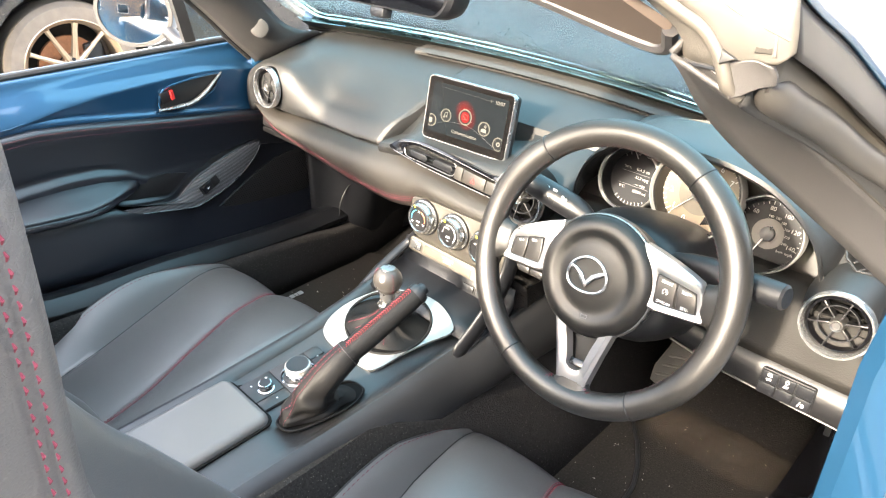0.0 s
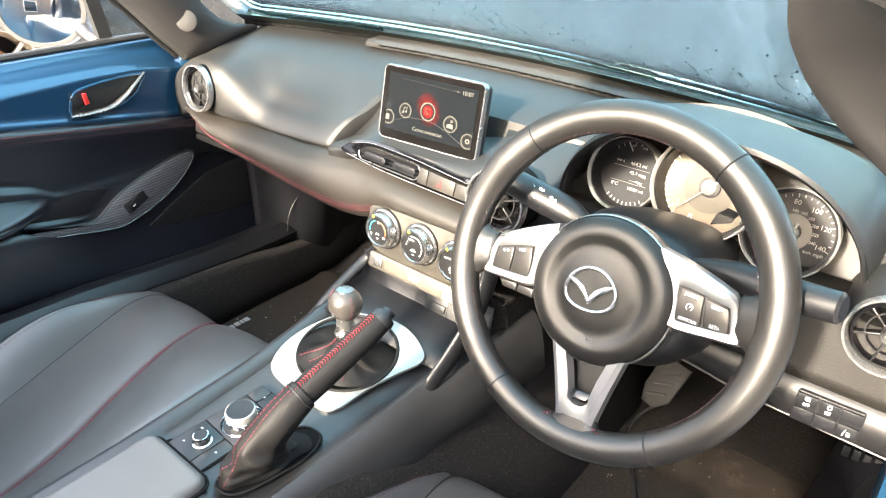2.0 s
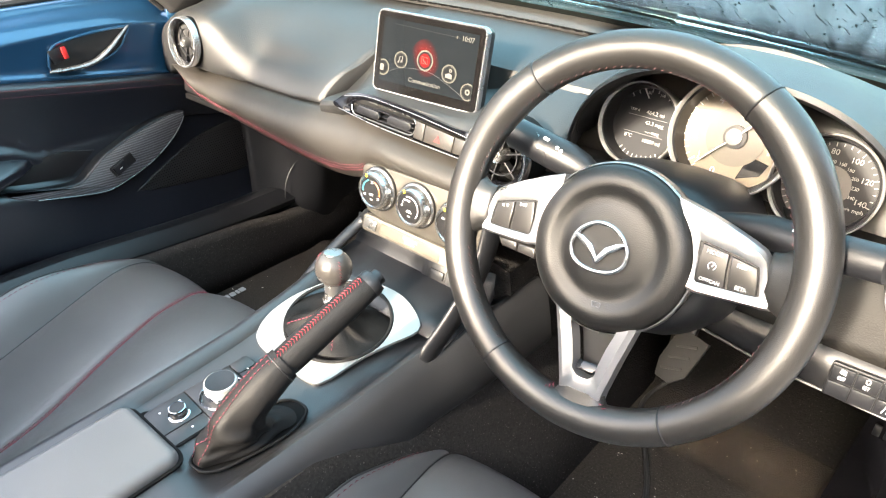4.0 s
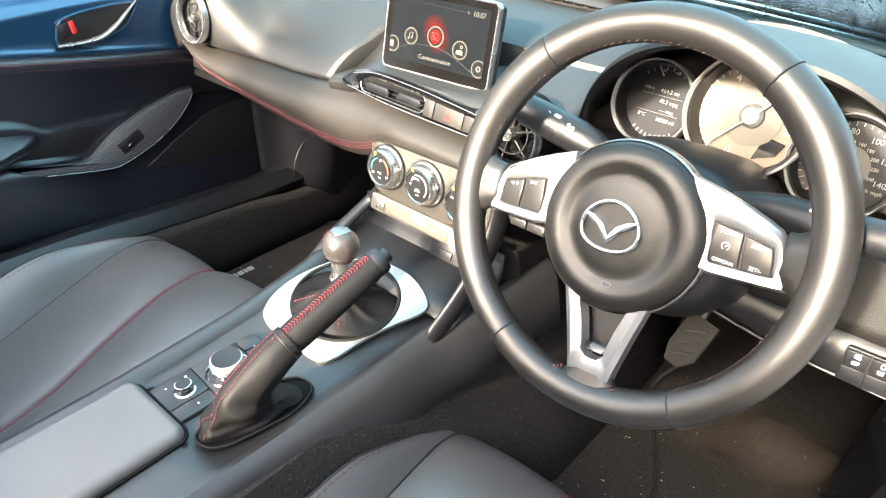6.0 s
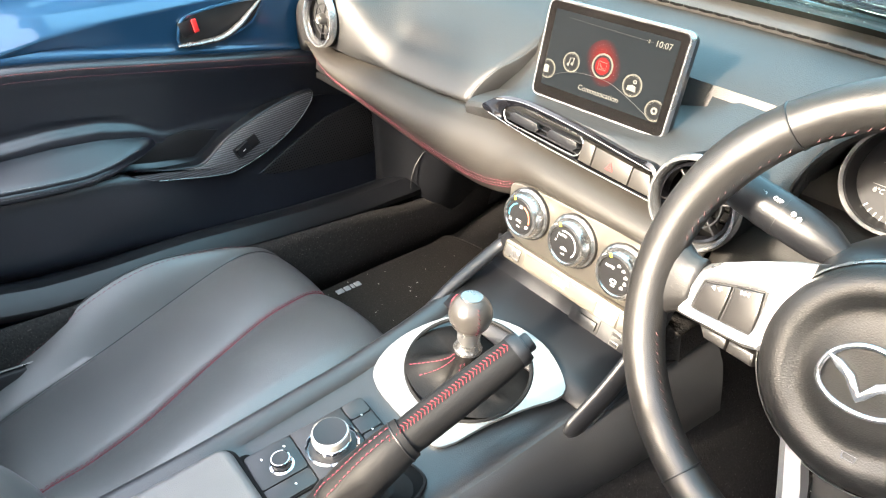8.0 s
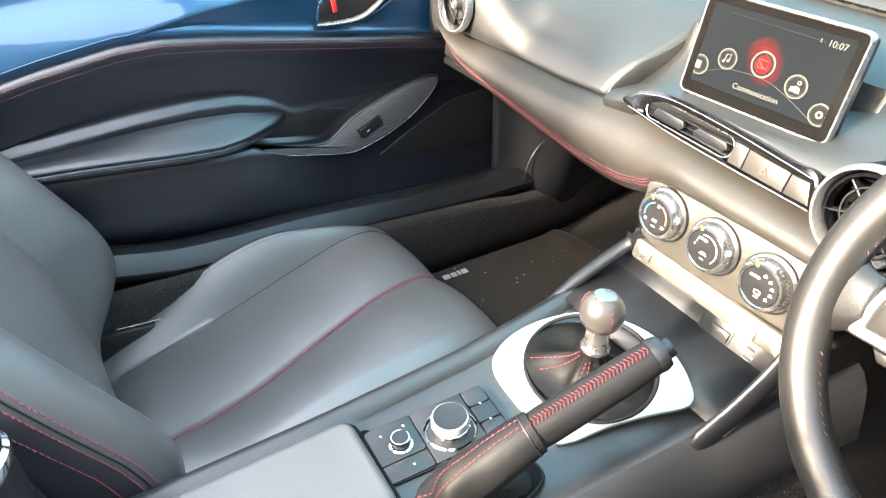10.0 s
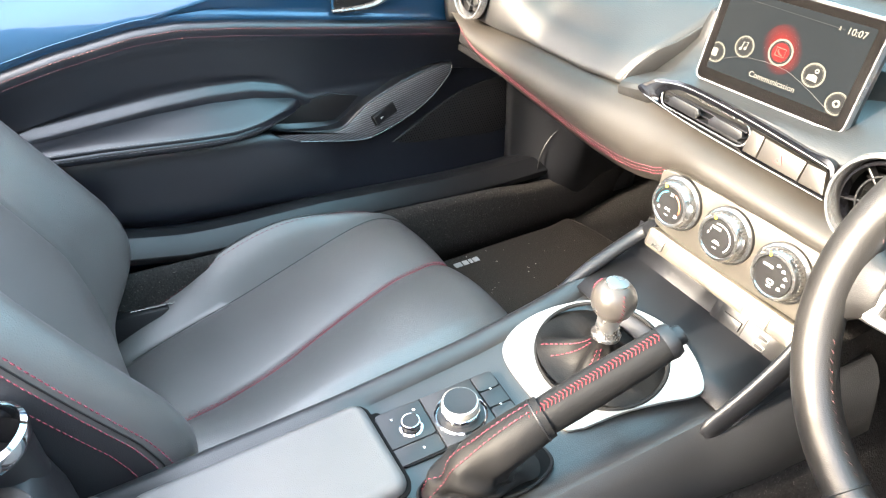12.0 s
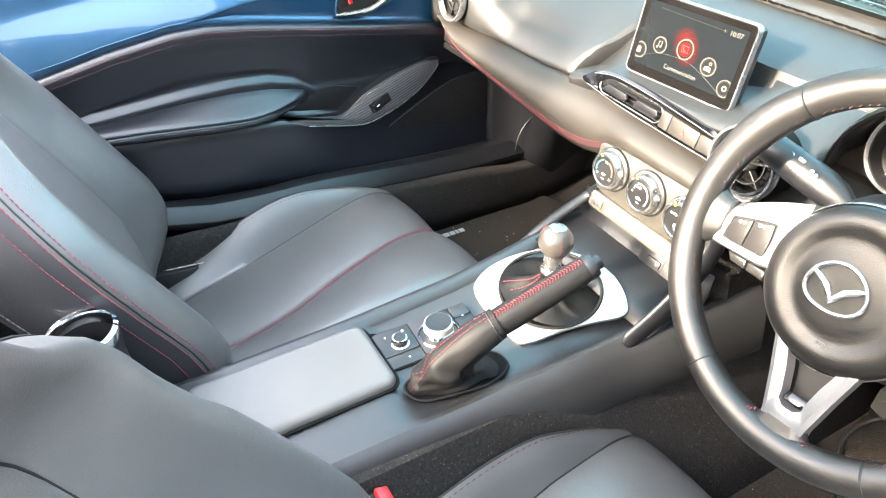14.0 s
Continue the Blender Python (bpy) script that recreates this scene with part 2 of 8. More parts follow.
def lathe(profile, segs, m):
    """A turned body about the local z axis; profile of (radius, z), closed with caps where the radius is 0."""
    bm = bm_new()
    rows = []
    for r, z in profile:
        if r < 1e-6:
            rows.append([bm.verts.new((0, 0, z))])
        else:
            rows.append([bm.verts.new((r * math.cos(2 * math.pi * k / segs), r * math.sin(2 * math.pi * k / segs), z)) for k in range(segs)])
    for a, b in zip(rows, rows[1:]):
        for k in range(segs):
            j = (k + 1) % segs
            if len(a) == 1 and len(b) == 1:
                continue
            if len(a) == 1:
                bm.faces.new((a[0], b[k], b[j]))
            elif len(b) == 1:
                bm.faces.new((a[k], a[j], b[0]))
            else:
                bm.faces.new((a[k], a[j], b[j], b[k]))
    bm.transform(m)
    return bm


def box(sx, sy, sz, bevel, m, segs=2):
    """A box with rounded edges, centred on m."""
    bm = bm_new()
    bmesh.ops.create_cube(bm, size=1.0)
    bmesh.ops.scale(bm, vec=(sx, sy, sz), verts=bm.verts)
    if bevel:
        bmesh.ops.bevel(bm, geom=bm.edges[:], offset=bevel, segments=segs, profile=0.5, affect="EDGES")
    bm.transform(m)
    return bm


def slab(outline, depth, bevel, m, segs=2):
    """A plate of the given outline (x, y), from z = 0 to z = depth, its upper rim rounded."""
    bm = bm_new()
    low = [bm.verts.new((x, y, 0)) for x, y in outline]
    f = bm.faces.new(low)
    r = bmesh.ops.extrude_face_region(bm, geom=[f])
    top = [v for v in r["geom"] if isinstance(v, bmesh.types.BMVert)]
    bmesh.ops.translate(bm, vec=(0, 0, depth), verts=top)
    if bevel:
        ts = set(top)
        rim = [e for e in bm.edges if e.verts[0] in ts and e.verts[1] in ts]
        bmesh.ops.bevel(bm, geom=rim, offset=bevel, segments=segs, profile=0.5, affect="EDGES")
    bm.transform(m)
    return bm


def plate_with_hole(outer, inner, depth, m):
    """A plate between two outlines of equal number of points."""
    rows = [[(x, y, 0) for x, y in inner], [(x, y, depth) for x, y in inner], [(x, y, depth) for x, y in outer], [(x, y, 0) for x, y in outer]]
    bm = sheet(rows + [rows[0]], True)
    bmesh.ops.remove_doubles(bm, verts=bm.verts, dist=1e-6)
    bm.transform(m)
    return bm


def rounded(w, h, r, n=5):
    """The outline of a rectangle with rounded corners."""
    out = []
    for cx, cy, a0 in ((w / 2 - r, h / 2 - r, 0), (-w / 2 + r, h / 2 - r, 90), (-w / 2 + r, -h / 2 + r, 180), (w / 2 - r, -h / 2 + r, 270)):
        for k in range(n + 1):
            a = radians(a0 + 90 * k / n)
            out.append((cx + r * math.cos(a), cy + r * math.sin(a)))
    return out


def merge(*bms):
    out = bms[0]
    for b in bms[1:]:
        me = bpy.data.meshes.new("tmp")
        b.to_mesh(me)
        b.free()
        out.from_mesh(me)
        bpy.data.meshes.remove(me)
    return out


def face_to(at, normal, up=(0, 0, 1)):
    """A pose whose z axis points along normal and whose y axis is as near as can be to up."""
    z = Vector(normal).normalized()
    x = Vector(up).cross(z).normalized()
    y = z.cross(x)
    return Matrix.Translation(at) @ Matrix((x, y, z)).transposed().to_4x4()


def stitches(pts, length=0.005, gap=0.003, radius=0.0006, lift=0.0006, normals=None, slant=0.0):
    """Thread stitches along a line, as short raised capsules."""
    pts = [Vector(p) for p in pts]
    acc = [0.0]
    for a, b in zip(pts, pts[1:]):
        acc.append(acc[-1] + (b - a).length)
    total = acc[-1]

    def at(s):
        s = min(max(s, 0), total)
        for i in range(len(acc) - 1):
            if s <= acc[i + 1] + 1e-9:
                f = (s - acc[i]) / max(acc[i + 1] - acc[i], 1e-9)
                p = pts[i].lerp(pts[i + 1], f)
                n = Vector(normals[i]).lerp(Vector(normals[i + 1]), f).normalized() if normals else Vector((0, 0, 1))
                return p, n, (pts[i + 1] - pts[i]).normalized()
    verts, faces = [], []
    s = 0.0
    while s + length < total:
        (p, n, d), (q, _, _) = at(s), at(s + length)
        side = d.cross(n).normalized()
        p, q = p + side * slant * 0.5, q - side * slant * 0.5
        mid = (p + q) / 2 + n * (lift + radius)
        p, q = p + n * lift * 0.2, q + n * lift * 0.2
        k = len(verts)
        for c, r in ((p, 0.5), (mid, 1.0), (q, 0.5)):
            verts += [c + side * radius * r, c + n * radius * r, c - side * radius * r, c - n * radius * r]
        for a in (0, 4):
            for i in range(4):
                j = (i + 1) % 4
                faces.append((k + a + i, k + a + j, k + a + 4 + j, k + a + 4 + i))
        faces += [(k, k + 1, k + 2, k + 3), (k + 8, k + 9, k + 10, k + 11)]
        s += length + gap
    me = bpy.data.meshes.new("tmp")
    me.from_pydata([tuple(v) for v in verts], [], faces)
    bm = bm_new()
    bm.from_mesh(me)
    bpy.data.meshes.remove(me)
    return bm


def writing(text, size, m, depth=0.0002, align="CENTER"):
    """Raised letters in the built-in font, lying in the local xy plane of m."""
    cu = bpy.data.curves.new("tmp", "FONT")
    cu.body, cu.size, cu.extrude, cu.align_x, cu.align_y = text, size, depth, align, "CENTER"
    cu.resolution_u = 3
    ob = new("tmp", cu)
    me = bpy.data.meshes.new_from_object(ob.evaluated_get(bpy.context.evaluated_depsgraph_get()))
    bpy.data.objects.remove(ob)
    bpy.data.curves.remove(cu)
    bm = bm_new()
    bm.from_mesh(me)
    bpy.data.meshes.remove(me)
    bm.transform(m)
    return bm


# ---- ground and the car's shell ----
GROUND = -0.17
FLOOR = 0.075
ASPHALT = surface("worn pale concrete", (0.22, 0.215, 0.20), 0.85, grain=0.6, grain_size=0.01, spots=0.3, spot_size=0.6)
g = bm_new()
bmesh.ops.create_grid(g, x_segments=8, y_segments=8, size=200)
g.transform(Matrix.Translation((0, 0, GROUND)))
tagged(link_mesh("ground", g, ASPHALT), "pale worn concrete forecourt in sunlight", "ground", kind="structure")

# floor pan with side walls, firewall and rear bulkhead
fl = sheet([[(x, y, FLOOR + 0.30 * max(0, y - 0.52)) for x in (-0.68, -0.4, -0.12, 0.12, 0.4, 0.68)] for y in (-1.1, -0.6, 0.0, 0.3, 0.52, 0.80)])
floor_ob = tagged(link_mesh("floor", fl, CARPET), "black carpeted car floor with dust and crumbs", "floor", kind="structure")
floor_ob.modifiers.new("thickness", "SOLIDIFY").thickness = 0.02


def side_carpet(side, name):
    rows = []
    for y in (-1.1, -0.45, 0.0, 0.28, 0.36, 0.50, 0.80):
        z = lerp_table([(-1.1, 0.27), (-0.3, 0.262), (0.0, 0.245), (0.28, 0.222), (0.40, 0.20), (0.8, 0.2)], y)
        rows.append([(side * 0.655, y, FLOOR), (side * 0.652, y, FLOOR + 0.05), (side * 0.648, y, z - 0.02), (side * 0.655, y, z)])
    ob = link_mesh(name, sheet(rows), CARPET)
    ob.modifiers.new("thickness", "SOLIDIFY").thickness = 0.012
    return tagged(ob, "black carpet lining along the door sill", "carpet", kind="structure")


side_carpet(-1, "wall_left")
side_carpet(1, "wall_right")
fw = sheet([[(x, 0.80, FLOOR + 0.05), (x, 0.83, 0.30), (x, 0.80, 0.60), (x, 0.72, 0.70), (x, 0.50, 0.735)] for x in (-0.72, -0.3, 0.3, 0.72)])
o = tagged(link_mesh("wall_front", fw, CARPET), "black carpeted firewall under the dashboard", "wall", kind="structure")
o.modifiers.new("thickness", "SOLIDIFY").thickness = 0.02
bk = sheet([[(x, -1.10, FLOOR), (x, -1.12, 0.4), (x, -1.15, 0.62), (x, -1.35, 0.70), (x, -1.9, 0.70)] for x in (-0.72, -0.3, 0.3, 0.72)])
o = tagged(link_mesh("wall_back", bk, CARPET), "black carpeted bulkhead behind the seats", "wall", kind="structure")
o.modifiers.new("thickness", "SOLIDIFY").thickness = 0.02


def sill(side, name):
    """The plastic sill cover inside a door, with its rounded inner lip."""
    t = thing(name, (side * 0.69, 0, GROUND), "black plastic door sill cover with scuffed rounded edge", "sill")
    rows = []
    for y in [-1.1 + 0.05 * k for k in range(33)]:
        d = lerp_table([(-1.1, 0.100), (-0.55, 0.085), (-0.44, 0.062), (-0.36, 0.042), (-0.28, 0.034), (-0.11, 0.030), (0.13, 0.008), (0.28, 0.0), (0.5, 0.0)], y)
        z = 0.232 + d
        x0 = 0.655
        rows.append([(side * (x0 - 0.002), y, z - 0.012), (side * (x0 - 0.004), y, z), (side * (x0 + 0.004), y, z + 0.014), (side * (x0 + 0.014), y, z + 0.024), (side * (x0 + 0.03), y, z + 0.026),
                     (side * (x0 + 0.05), y, z + 0.018), (side * (x0 + 0.075), y, z + 0.004), (side * (x0 + 0.14), y, z - 0.004)])
    part("cover", sheet(rows), PLASTIC, t, thick=0.006)
    outer = sheet([[(side * 0.795, y, 0.255), (side * 0.84, y, 0.22), (side * 0.85, y, 0.08), (side * 0.80, y, 0.05), (side * 0.66, y, 0.05)] for y in (-1.1, -0.5, 0.0, 0.5)])
    part("rocker", outer, PAINT, t, "blue painted rocker panel", thick=0.004)
    return t


sill(-1, "door_sill")
sill(1, "door_sill")


def kick_panel(side):
    t = thing("kick_panel", (side * 0.66, 0.4, FLOOR), "smooth black plastic kick panel in the footwell", "trim panel")
    rows = []
    for k in range(25):
        f = k / 24
        y = 0.34 + 0.34 * f
        dome = math.exp(-((y - 0.465) / 0.085) ** 2)
        x = lerp_table([(0.34, 0.712), (0.38, 0.690), (0.42, 0.668), (0.50, 0.650), (0.68, 0.640)], y)
        rows.append([(side * (x + 0.014), y, 0.50), (side * (x + 0.004), y, 0.42), (side * (x - 0.010 * dome), y, 0.35), (side * (x - 0.026 * dome), y, 0.28), (side * (x - 0.026 * dome), y, 0.22), (side * (x - 0.012 * dome), y, 0.165), (side * (x + 0.002), y, 0.12)])
    part("panel", sheet([spline(q, 22) for q in rows]), PLASTIC, t, thick=0.005, smooth=80)
    ring = [Vector((side * (0.6395 + 0.010 * abs(math.cos(a)) ** 2 + 0.006 * math.sin(a) ** 2), 0.465 + 0.074 * math.cos(a), 0.245 + 0.088 * math.sin(a))) for a in [2 * math.pi * i / 32 for i in range(33)]]
    part("groove", tube(ring, 0.0012, 6), DARK, t)
    return t


kick_panel(-1)

# ---- dashboard ----
dash = thing("dashboard", (0, 0.3, 0.5), "black padded dashboard with sky sheen and red-stitched lower pad", "dashboard")


def brow(x):
    """Height of the crease at the rear edge of the dash top."""
    return lerp_table([(-0.68, 0.616), (-0.59, 0.612), (-0.42, 0.613), (-0.33, 0.615), (-0.26, 0.622), (-0.2, 0.630)], x)


def glass_base(x):
    return 0.475 - 0.12 * (x / 0.66) ** 2


def dash_row(x):
    """The passenger's side of the dash top: falls from the glass and rolls down to the crease above the lower pad."""
    b, e = brow(x), glass_base(x)
    side = max(0.0, abs(x) - 0.60)
    drop = side * side * 4
    s = e - 0.2
    pts = [(e + 0.05, 0.752), (e, 0.752), (0.2 + 0.86 * s, 0.746), (0.2 + 0.54 * s, 0.721), (0.2 + 0.37 * s, 0.698), (0.2 + 0.24 * s, 0.677), (0.2 + 0.155 * s, b + 0.042), (0.2 + 0.093 * s, b + 0.030), (0.2 + 0.047 * s, b + 0.018), (0.2045, b + 0.009), (0.2015, b + 0.003), (0.2015, b - 0.001), (0.2045, b - 0.0035), (0.225, b - 0.006)]
    w = max(0.0, min(1.0, (-0.440 - x) / 0.115))           # towards the door the skin comes forward to carry the end vent
    w = w * w * (3 - 2 * w)
    face = [pts[0], pts[1], pts[2], (0.2 + 0.54 * s, 0.735), (0.2 + 0.37 * s, 0.728), (0.2 + 0.24 * s, 0.722), (0.204, 0.716), (0.189, 0.708), (0.180, 0.694), (0.176, 0.675), (0.1745, 0.650), (0.176, 0.630), (0.182, 0.615), (0.205, 0.609)]
    pts = [(a[0] + (c[0] - a[0]) * w, a[1] + (c[1] - a[1]) * w) for a, c in zip(pts, face)]
    return [(x, p.y, p.z - drop) for p in spline([(x, y, z) for y, z in pts], 40)]


FLANK = [(p.x, p.y) for p in spline([(0.0, -0.252, 0), (0.150, -0.252, 0), (0.2035, -0.250, 0), (0.245, -0.233, 0), (0.295, -0.215, 0), (0.36, -0.207, 0), (0.48, -0.204, 0), (0.6, -0.204, 0)], 90)]


def top_rows():
    """Rows of the passenger's dash top, ending at the line of its flank."""
    out = []
    for k in range(29):
        row = []
        for i in range(40):
            x = -0.69
            for _ in range(3):
                q = dash_row(x)[i]
                x = -0.69 + (lerp_table(FLANK, q[1]) + 0.69) * k / 28
            row.append((x, q[1], q[2]))
        out.append(row)
    return out


TOP_ROWS = top_rows()
part("top_pad_left", sheet(TOP_ROWS), DASH, dash, "grained black dash top with a soft sky sheen", thick=-0.006, smooth=40)


def centre_row(x):
    """The dash top across the middle: set back behind the display, with a shelf in front."""
    e = glass_base(x)
    pts = [(e + 0.05, 0.752), (e, 0.752), (e - 0.03, 0.750), (e - 0.08, 0.743), (e - 0.12, 0.735), (0.315, 0.724), (0.300, 0.716), (0.296, 0.705), (0.290, 0.684), (0.272, 0.678), (0.24, 0.673), (0.205, 0.669), (0.192, 0.666), (0.187, 0.660), (0.192, 0.640)]
    low = lerp_table([(-0.242, 0.036), (-0.20, 0.027), (-0.17, 0.011), (-0.126, 0.0)], x)
    up = max(0.0, min(1.0, (x - 0.035) / 0.05))           # beside the display the shelf climbs towards the dash top
    high = {0.290: 0.711, 0.270: 0.704, 0.272: 0.705, 0.24: 0.692, 0.205: 0.677}
    return [(max(x, lerp_table(FLANK, y) + 0.001), y, z + (high.get(y, z) - z) * up - low * max(0.0, min(1.0, (0.292 - y) / 0.05))) for y, z in pts]


part("top_pad_centre", sheet([centre_row(-0.242 + 0.444 * k / 12) for k in range(13)]), DASH, dash, thick=-0.006)
# the rounded flank that closes the passenger pad towards the display
flank = [Vector(p) for p in TOP_ROWS[-1][4:38]]
part("flank", sheet([[p, p + Vector((0.0012, 0, -0.0004)), p + Vector((0.0020, 0, -0.0018)), p + Vector((0.0024, 0.001, -0.012)), p + Vector((0.0034, 0.003, -0.06))] for p in flank]), DASH, dash, "rounded side of the dash top", thick=-0.003, smooth=80)


def hood_lip(x):
    """The rear edge of the hood: (y, z) and how far it rises, 0 to 1."""
    c = (x - 0.372) / (0.172 if x < 0.372 else 0.205)
    h = max(0.0, 1 - abs(c) ** (2.2 if c < 0 else 3.0)) ** 0.5 if abs(c) < 1 else 0.0
    return 0.215 - 0.040 * h, 0.655 + 0.156 * h, h


def cowl_row(x):
    """The dash top on the driver's side, which swells into the hood over the dials."""
    e = glass_base(x)
    lip_y, lip_z, h = hood_lip(x)
    rows = [(e + 0.05, 0.745), (e, 0.748), (e - 0.06 * (e - lip_y), 0.750 + 0.008 * h)]
    for f in (0.3, 0.5, 0.7, 0.85, 0.95):
        rows.append((e + (lip_y - e) * f, 0.750 + (lip_z - 0.750) * (f ** 2.2 if h < 0.5 else f ** 1.1) + 0.024 * h * math.sin(math.pi * min(1, f))))
    rows += [(lip_y, lip_z), (lip_y - 0.003, lip_z - 0.005), (lip_y + 0.002, lip_z - 0.010)]
    return [(x, y, z) for y, z in rows]


part("cluster_hood", sheet([cowl_row(0.160 + 0.545 * k / 108) for k in range(109)]), DASH, dash, "black hood over the dials", thick=-0.005)

ZU = [(-0.66, 0.612), (-0.59, 0.607), (-0.42, 0.608), (-0.33, 0.610), (-0.26, 0.616), (-0.20, 0.622), (-0.10, 0.624), (0.095, 0.618), (0.16, 0.620)]
ZL = [(-0.66, 0.604), (-0.63, 0.594), (-0.57, 0.572), (-0.48, 0.562), (-0.40, 0.554), (-0.32, 0.546), (-0.25, 0.5415), (-0.20, 0.5415), (-0.165, 0.546), (-0.128, 0.557), (-0.105, 0.572), (-0.07, 0.581), (0.16, 0.581)]
PAD_Y = [(-0.66, 0.014), (-0.60, 0.002), (-0.5, 0.0), (-0.14, 0.0), (-0.06, -0.008), (0.16, -0.010)]


def pad_row(x):
    u, l = lerp_table(ZU, x), lerp_table(ZL, x)
    o = lerp_table(PAD_Y, x)
    under = 0.022 if x < -0.12 else 0.012
    h = u - l
    yz = [(0.225, u + 0.001), (0.206, u + 0.001), (0.196, u - 0.001), (0.186, u - 0.10 * h), (0.174, u - 0.24 * h), (0.164, u - 0.46 * h), (0.160, u - 0.70 * h), (0.162, l + 0.10 * h), (0.165, l),
          (0.170, l - 0.008), (0.182, l - under), (0.21, l - under - 0.006), (0.27, l - under - 0.004), (0.33, l - under + 0.02)]
    return [(p.x, p.y, p.z) for p in spline([(x, y + o, z) for y, z in yz], 42)]


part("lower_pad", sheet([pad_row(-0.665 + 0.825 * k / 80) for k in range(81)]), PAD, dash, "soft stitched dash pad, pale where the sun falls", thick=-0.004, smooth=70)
for row in (22.6, 25.0, 27.2):
    line = []
    for k in range(80):
        q = pad_row(-0.640 + (0.640 - 0.112) * k / 79)
        i = int(row)
        line.append(Vector(q[i]).lerp(Vector(q[i + 1]), row - i) + Vector((0, -0.0003, 0)))
    part("stitching", stitches(line, 0.0042, 0.0024, 0.00055, 0.0003, [(0, -1, -0.3)] * len(line)), RED, dash, "red stitching in three rows", kind="stuff")

# strip along the foot of the windscreen with its demister slots
strip = []
for k in range(40):
    x = -0.352 + 0.98 * k / 39
    e = glass_base(x) - 0.012
    strip.append([(x, e + 0.03, 0.760), (x, e, 0.7625), (x, e - 0.028, 0.760), (x, e - 0.036, 0.755), (x, e - 0.036, 0.748)])
part("windscreen_strip", sheet(strip), TRIM, dash, "brown-black strip at the foot of the windscreen", thick=-0.003)
GRILLE_BLACK = surface("grille black", (0.003, 0.003, 0.003), 0.8, spots=0.2, spec=0.1)
for k in range(84):
    x = -0.320 + 0.0107 * k
    e = glass_base(x + 0.004) - 0.012
    part("demister_slot", box(0.0105, 0.0022, 0.003, 0.0004, pose(x + 0.004, e - 0.0365, 0.7535, 0, 0, math.degrees(math.atan(-0.24 * (x + 0.004) / 0.4356)) + (18 if k % 2 else -18))), GRILLE_BLACK, dash)


VENT_RING = surface("vent ring silver", (0.42, 0.42, 0.42), 0.22, metal=0.85, spots=0.04)


def round_vent(at, r, blades, name="air_vent", fairing=0.0):
    """A round face vent: bright ring, inner ring, crossed blades and a bright hub."""
    m = face_to(at, (0, -1, 0.12))
    v = part(name, lathe([(r * 0.98, -0.05), (r * 1.04, -0.012), (r * 1.03, 0.0), (r * 0.97, 0.004), (r * 0.95, -0.006), (r * 0.95, -0.045), (0, -0.05)], 48, m), GRILLE_BLACK, dash, "round air vent with a bright ring")
    part("ring", lathe([(r * 1.05, -0.004), (r * 1.06, 0.003), (r * 1.02, 0.008), (r * 0.96, 0.008), (r * 0.92, 0.002), (r * 0.90, -0.010), (r * 0.92, -0.012), (r * 1.05, -0.004)], 64, m), VENT_RING, v, "bright silver ring")
    part("bezel", lathe([(r * 0.87, -0.008), (r * 0.87, -0.002), (r * 0.80, 0.0), (r * 0.78, -0.012), (r * 0.86, -0.014), (r * 0.87, -0.008)], 48, m), GLOSS, v)
    part("inner_ring", lathe([(r * 0.58, -0.010), (r * 0.58, -0.005), (r * 0.54, -0.005), (r * 0.54, -0.010), (r * 0.58, -0.010)], 40, m), PLASTIC, v)
    for k in range(blades):
        a = 2 * math.pi * k / blades + 0.3
        part("blade", box(r * 0.66, 0.0022, 0.010, 0.0006, m @ pose(math.cos(a) * r * 0.46, math.sin(a) * r * 0.46, -0.010, 0, 0, math.degrees(a))), BLADE, v)
    for k in range(5):
        part("louvre", box(r * 1.5 * math.cos(math.asin((k - 2) * 0.3)), 0.002, 0.012, 0.0005, m @ pose(0, (k - 2) * r * 0.28, -0.028, 20, 0, 0)), GRILLE_BLACK, v)
    if fairing:
        part("fairing", lathe([(r * 1.05, -0.003), (r * 1.09, -0.010), (r * 1.16, -0.024), (r * 1.32, -0.048), (r * fairing, -0.085)], 48, m), DASH, v, "dash skin swelling round the vent", smooth=60)
    part("hub", lathe([(r * 0.22, -0.016), (r * 0.22, -0.002), (r * 0.18, 0.004), (r * 0.13, 0.002), (r * 0.11, 0.004), (0, 0.004)], 24, m), SATIN, v, "chrome hub")
    return v


round_vent((-0.590, 0.168, 0.664), 0.0435, 6)
round_vent((0.6135, 0.168, 0.656), 0.0410, 6, fairing=1.4)
round_vent((0.146, 0.141, 0.665), 0.045, 6)

# added dark core behind the pads, closing gaps where sky showed through
core = [(0.200, 0.580), (0.222, 0.600), (0.270, 0.630), (0.46, 0.690), (0.47, 0.560), (0.30, 0.520), (0.21, 0.532), (0.196, 0.550)]
part("gap_blocker", solid_rows([[Vector((x, y, z)) for y, z in core] for x in (-0.672, -0.30, 0.0, 0.155)]), DARK, dash)


# ---- passenger door ----
door = thing("passenger_door", (-0.72, 0, 0.25), "closed blue-topped car door with black leather panel and armrest", "car door")
BLUE_LOW = [(-0.75, 0.58), (-0.6, 0.603), (-0.46, 0.634), (-0.35, 0.651), (-0.287, 0.652), (-0.2, 0.642), (-0.05, 0.619), (0.2, 0.581), (0.26, 0.572)]
YS = [-0.75 + 1.01 * k / 50 for k in range(51)]


def belt_x(y):
    return -0.745 + 0.03 * max(0, y) ** 1.0


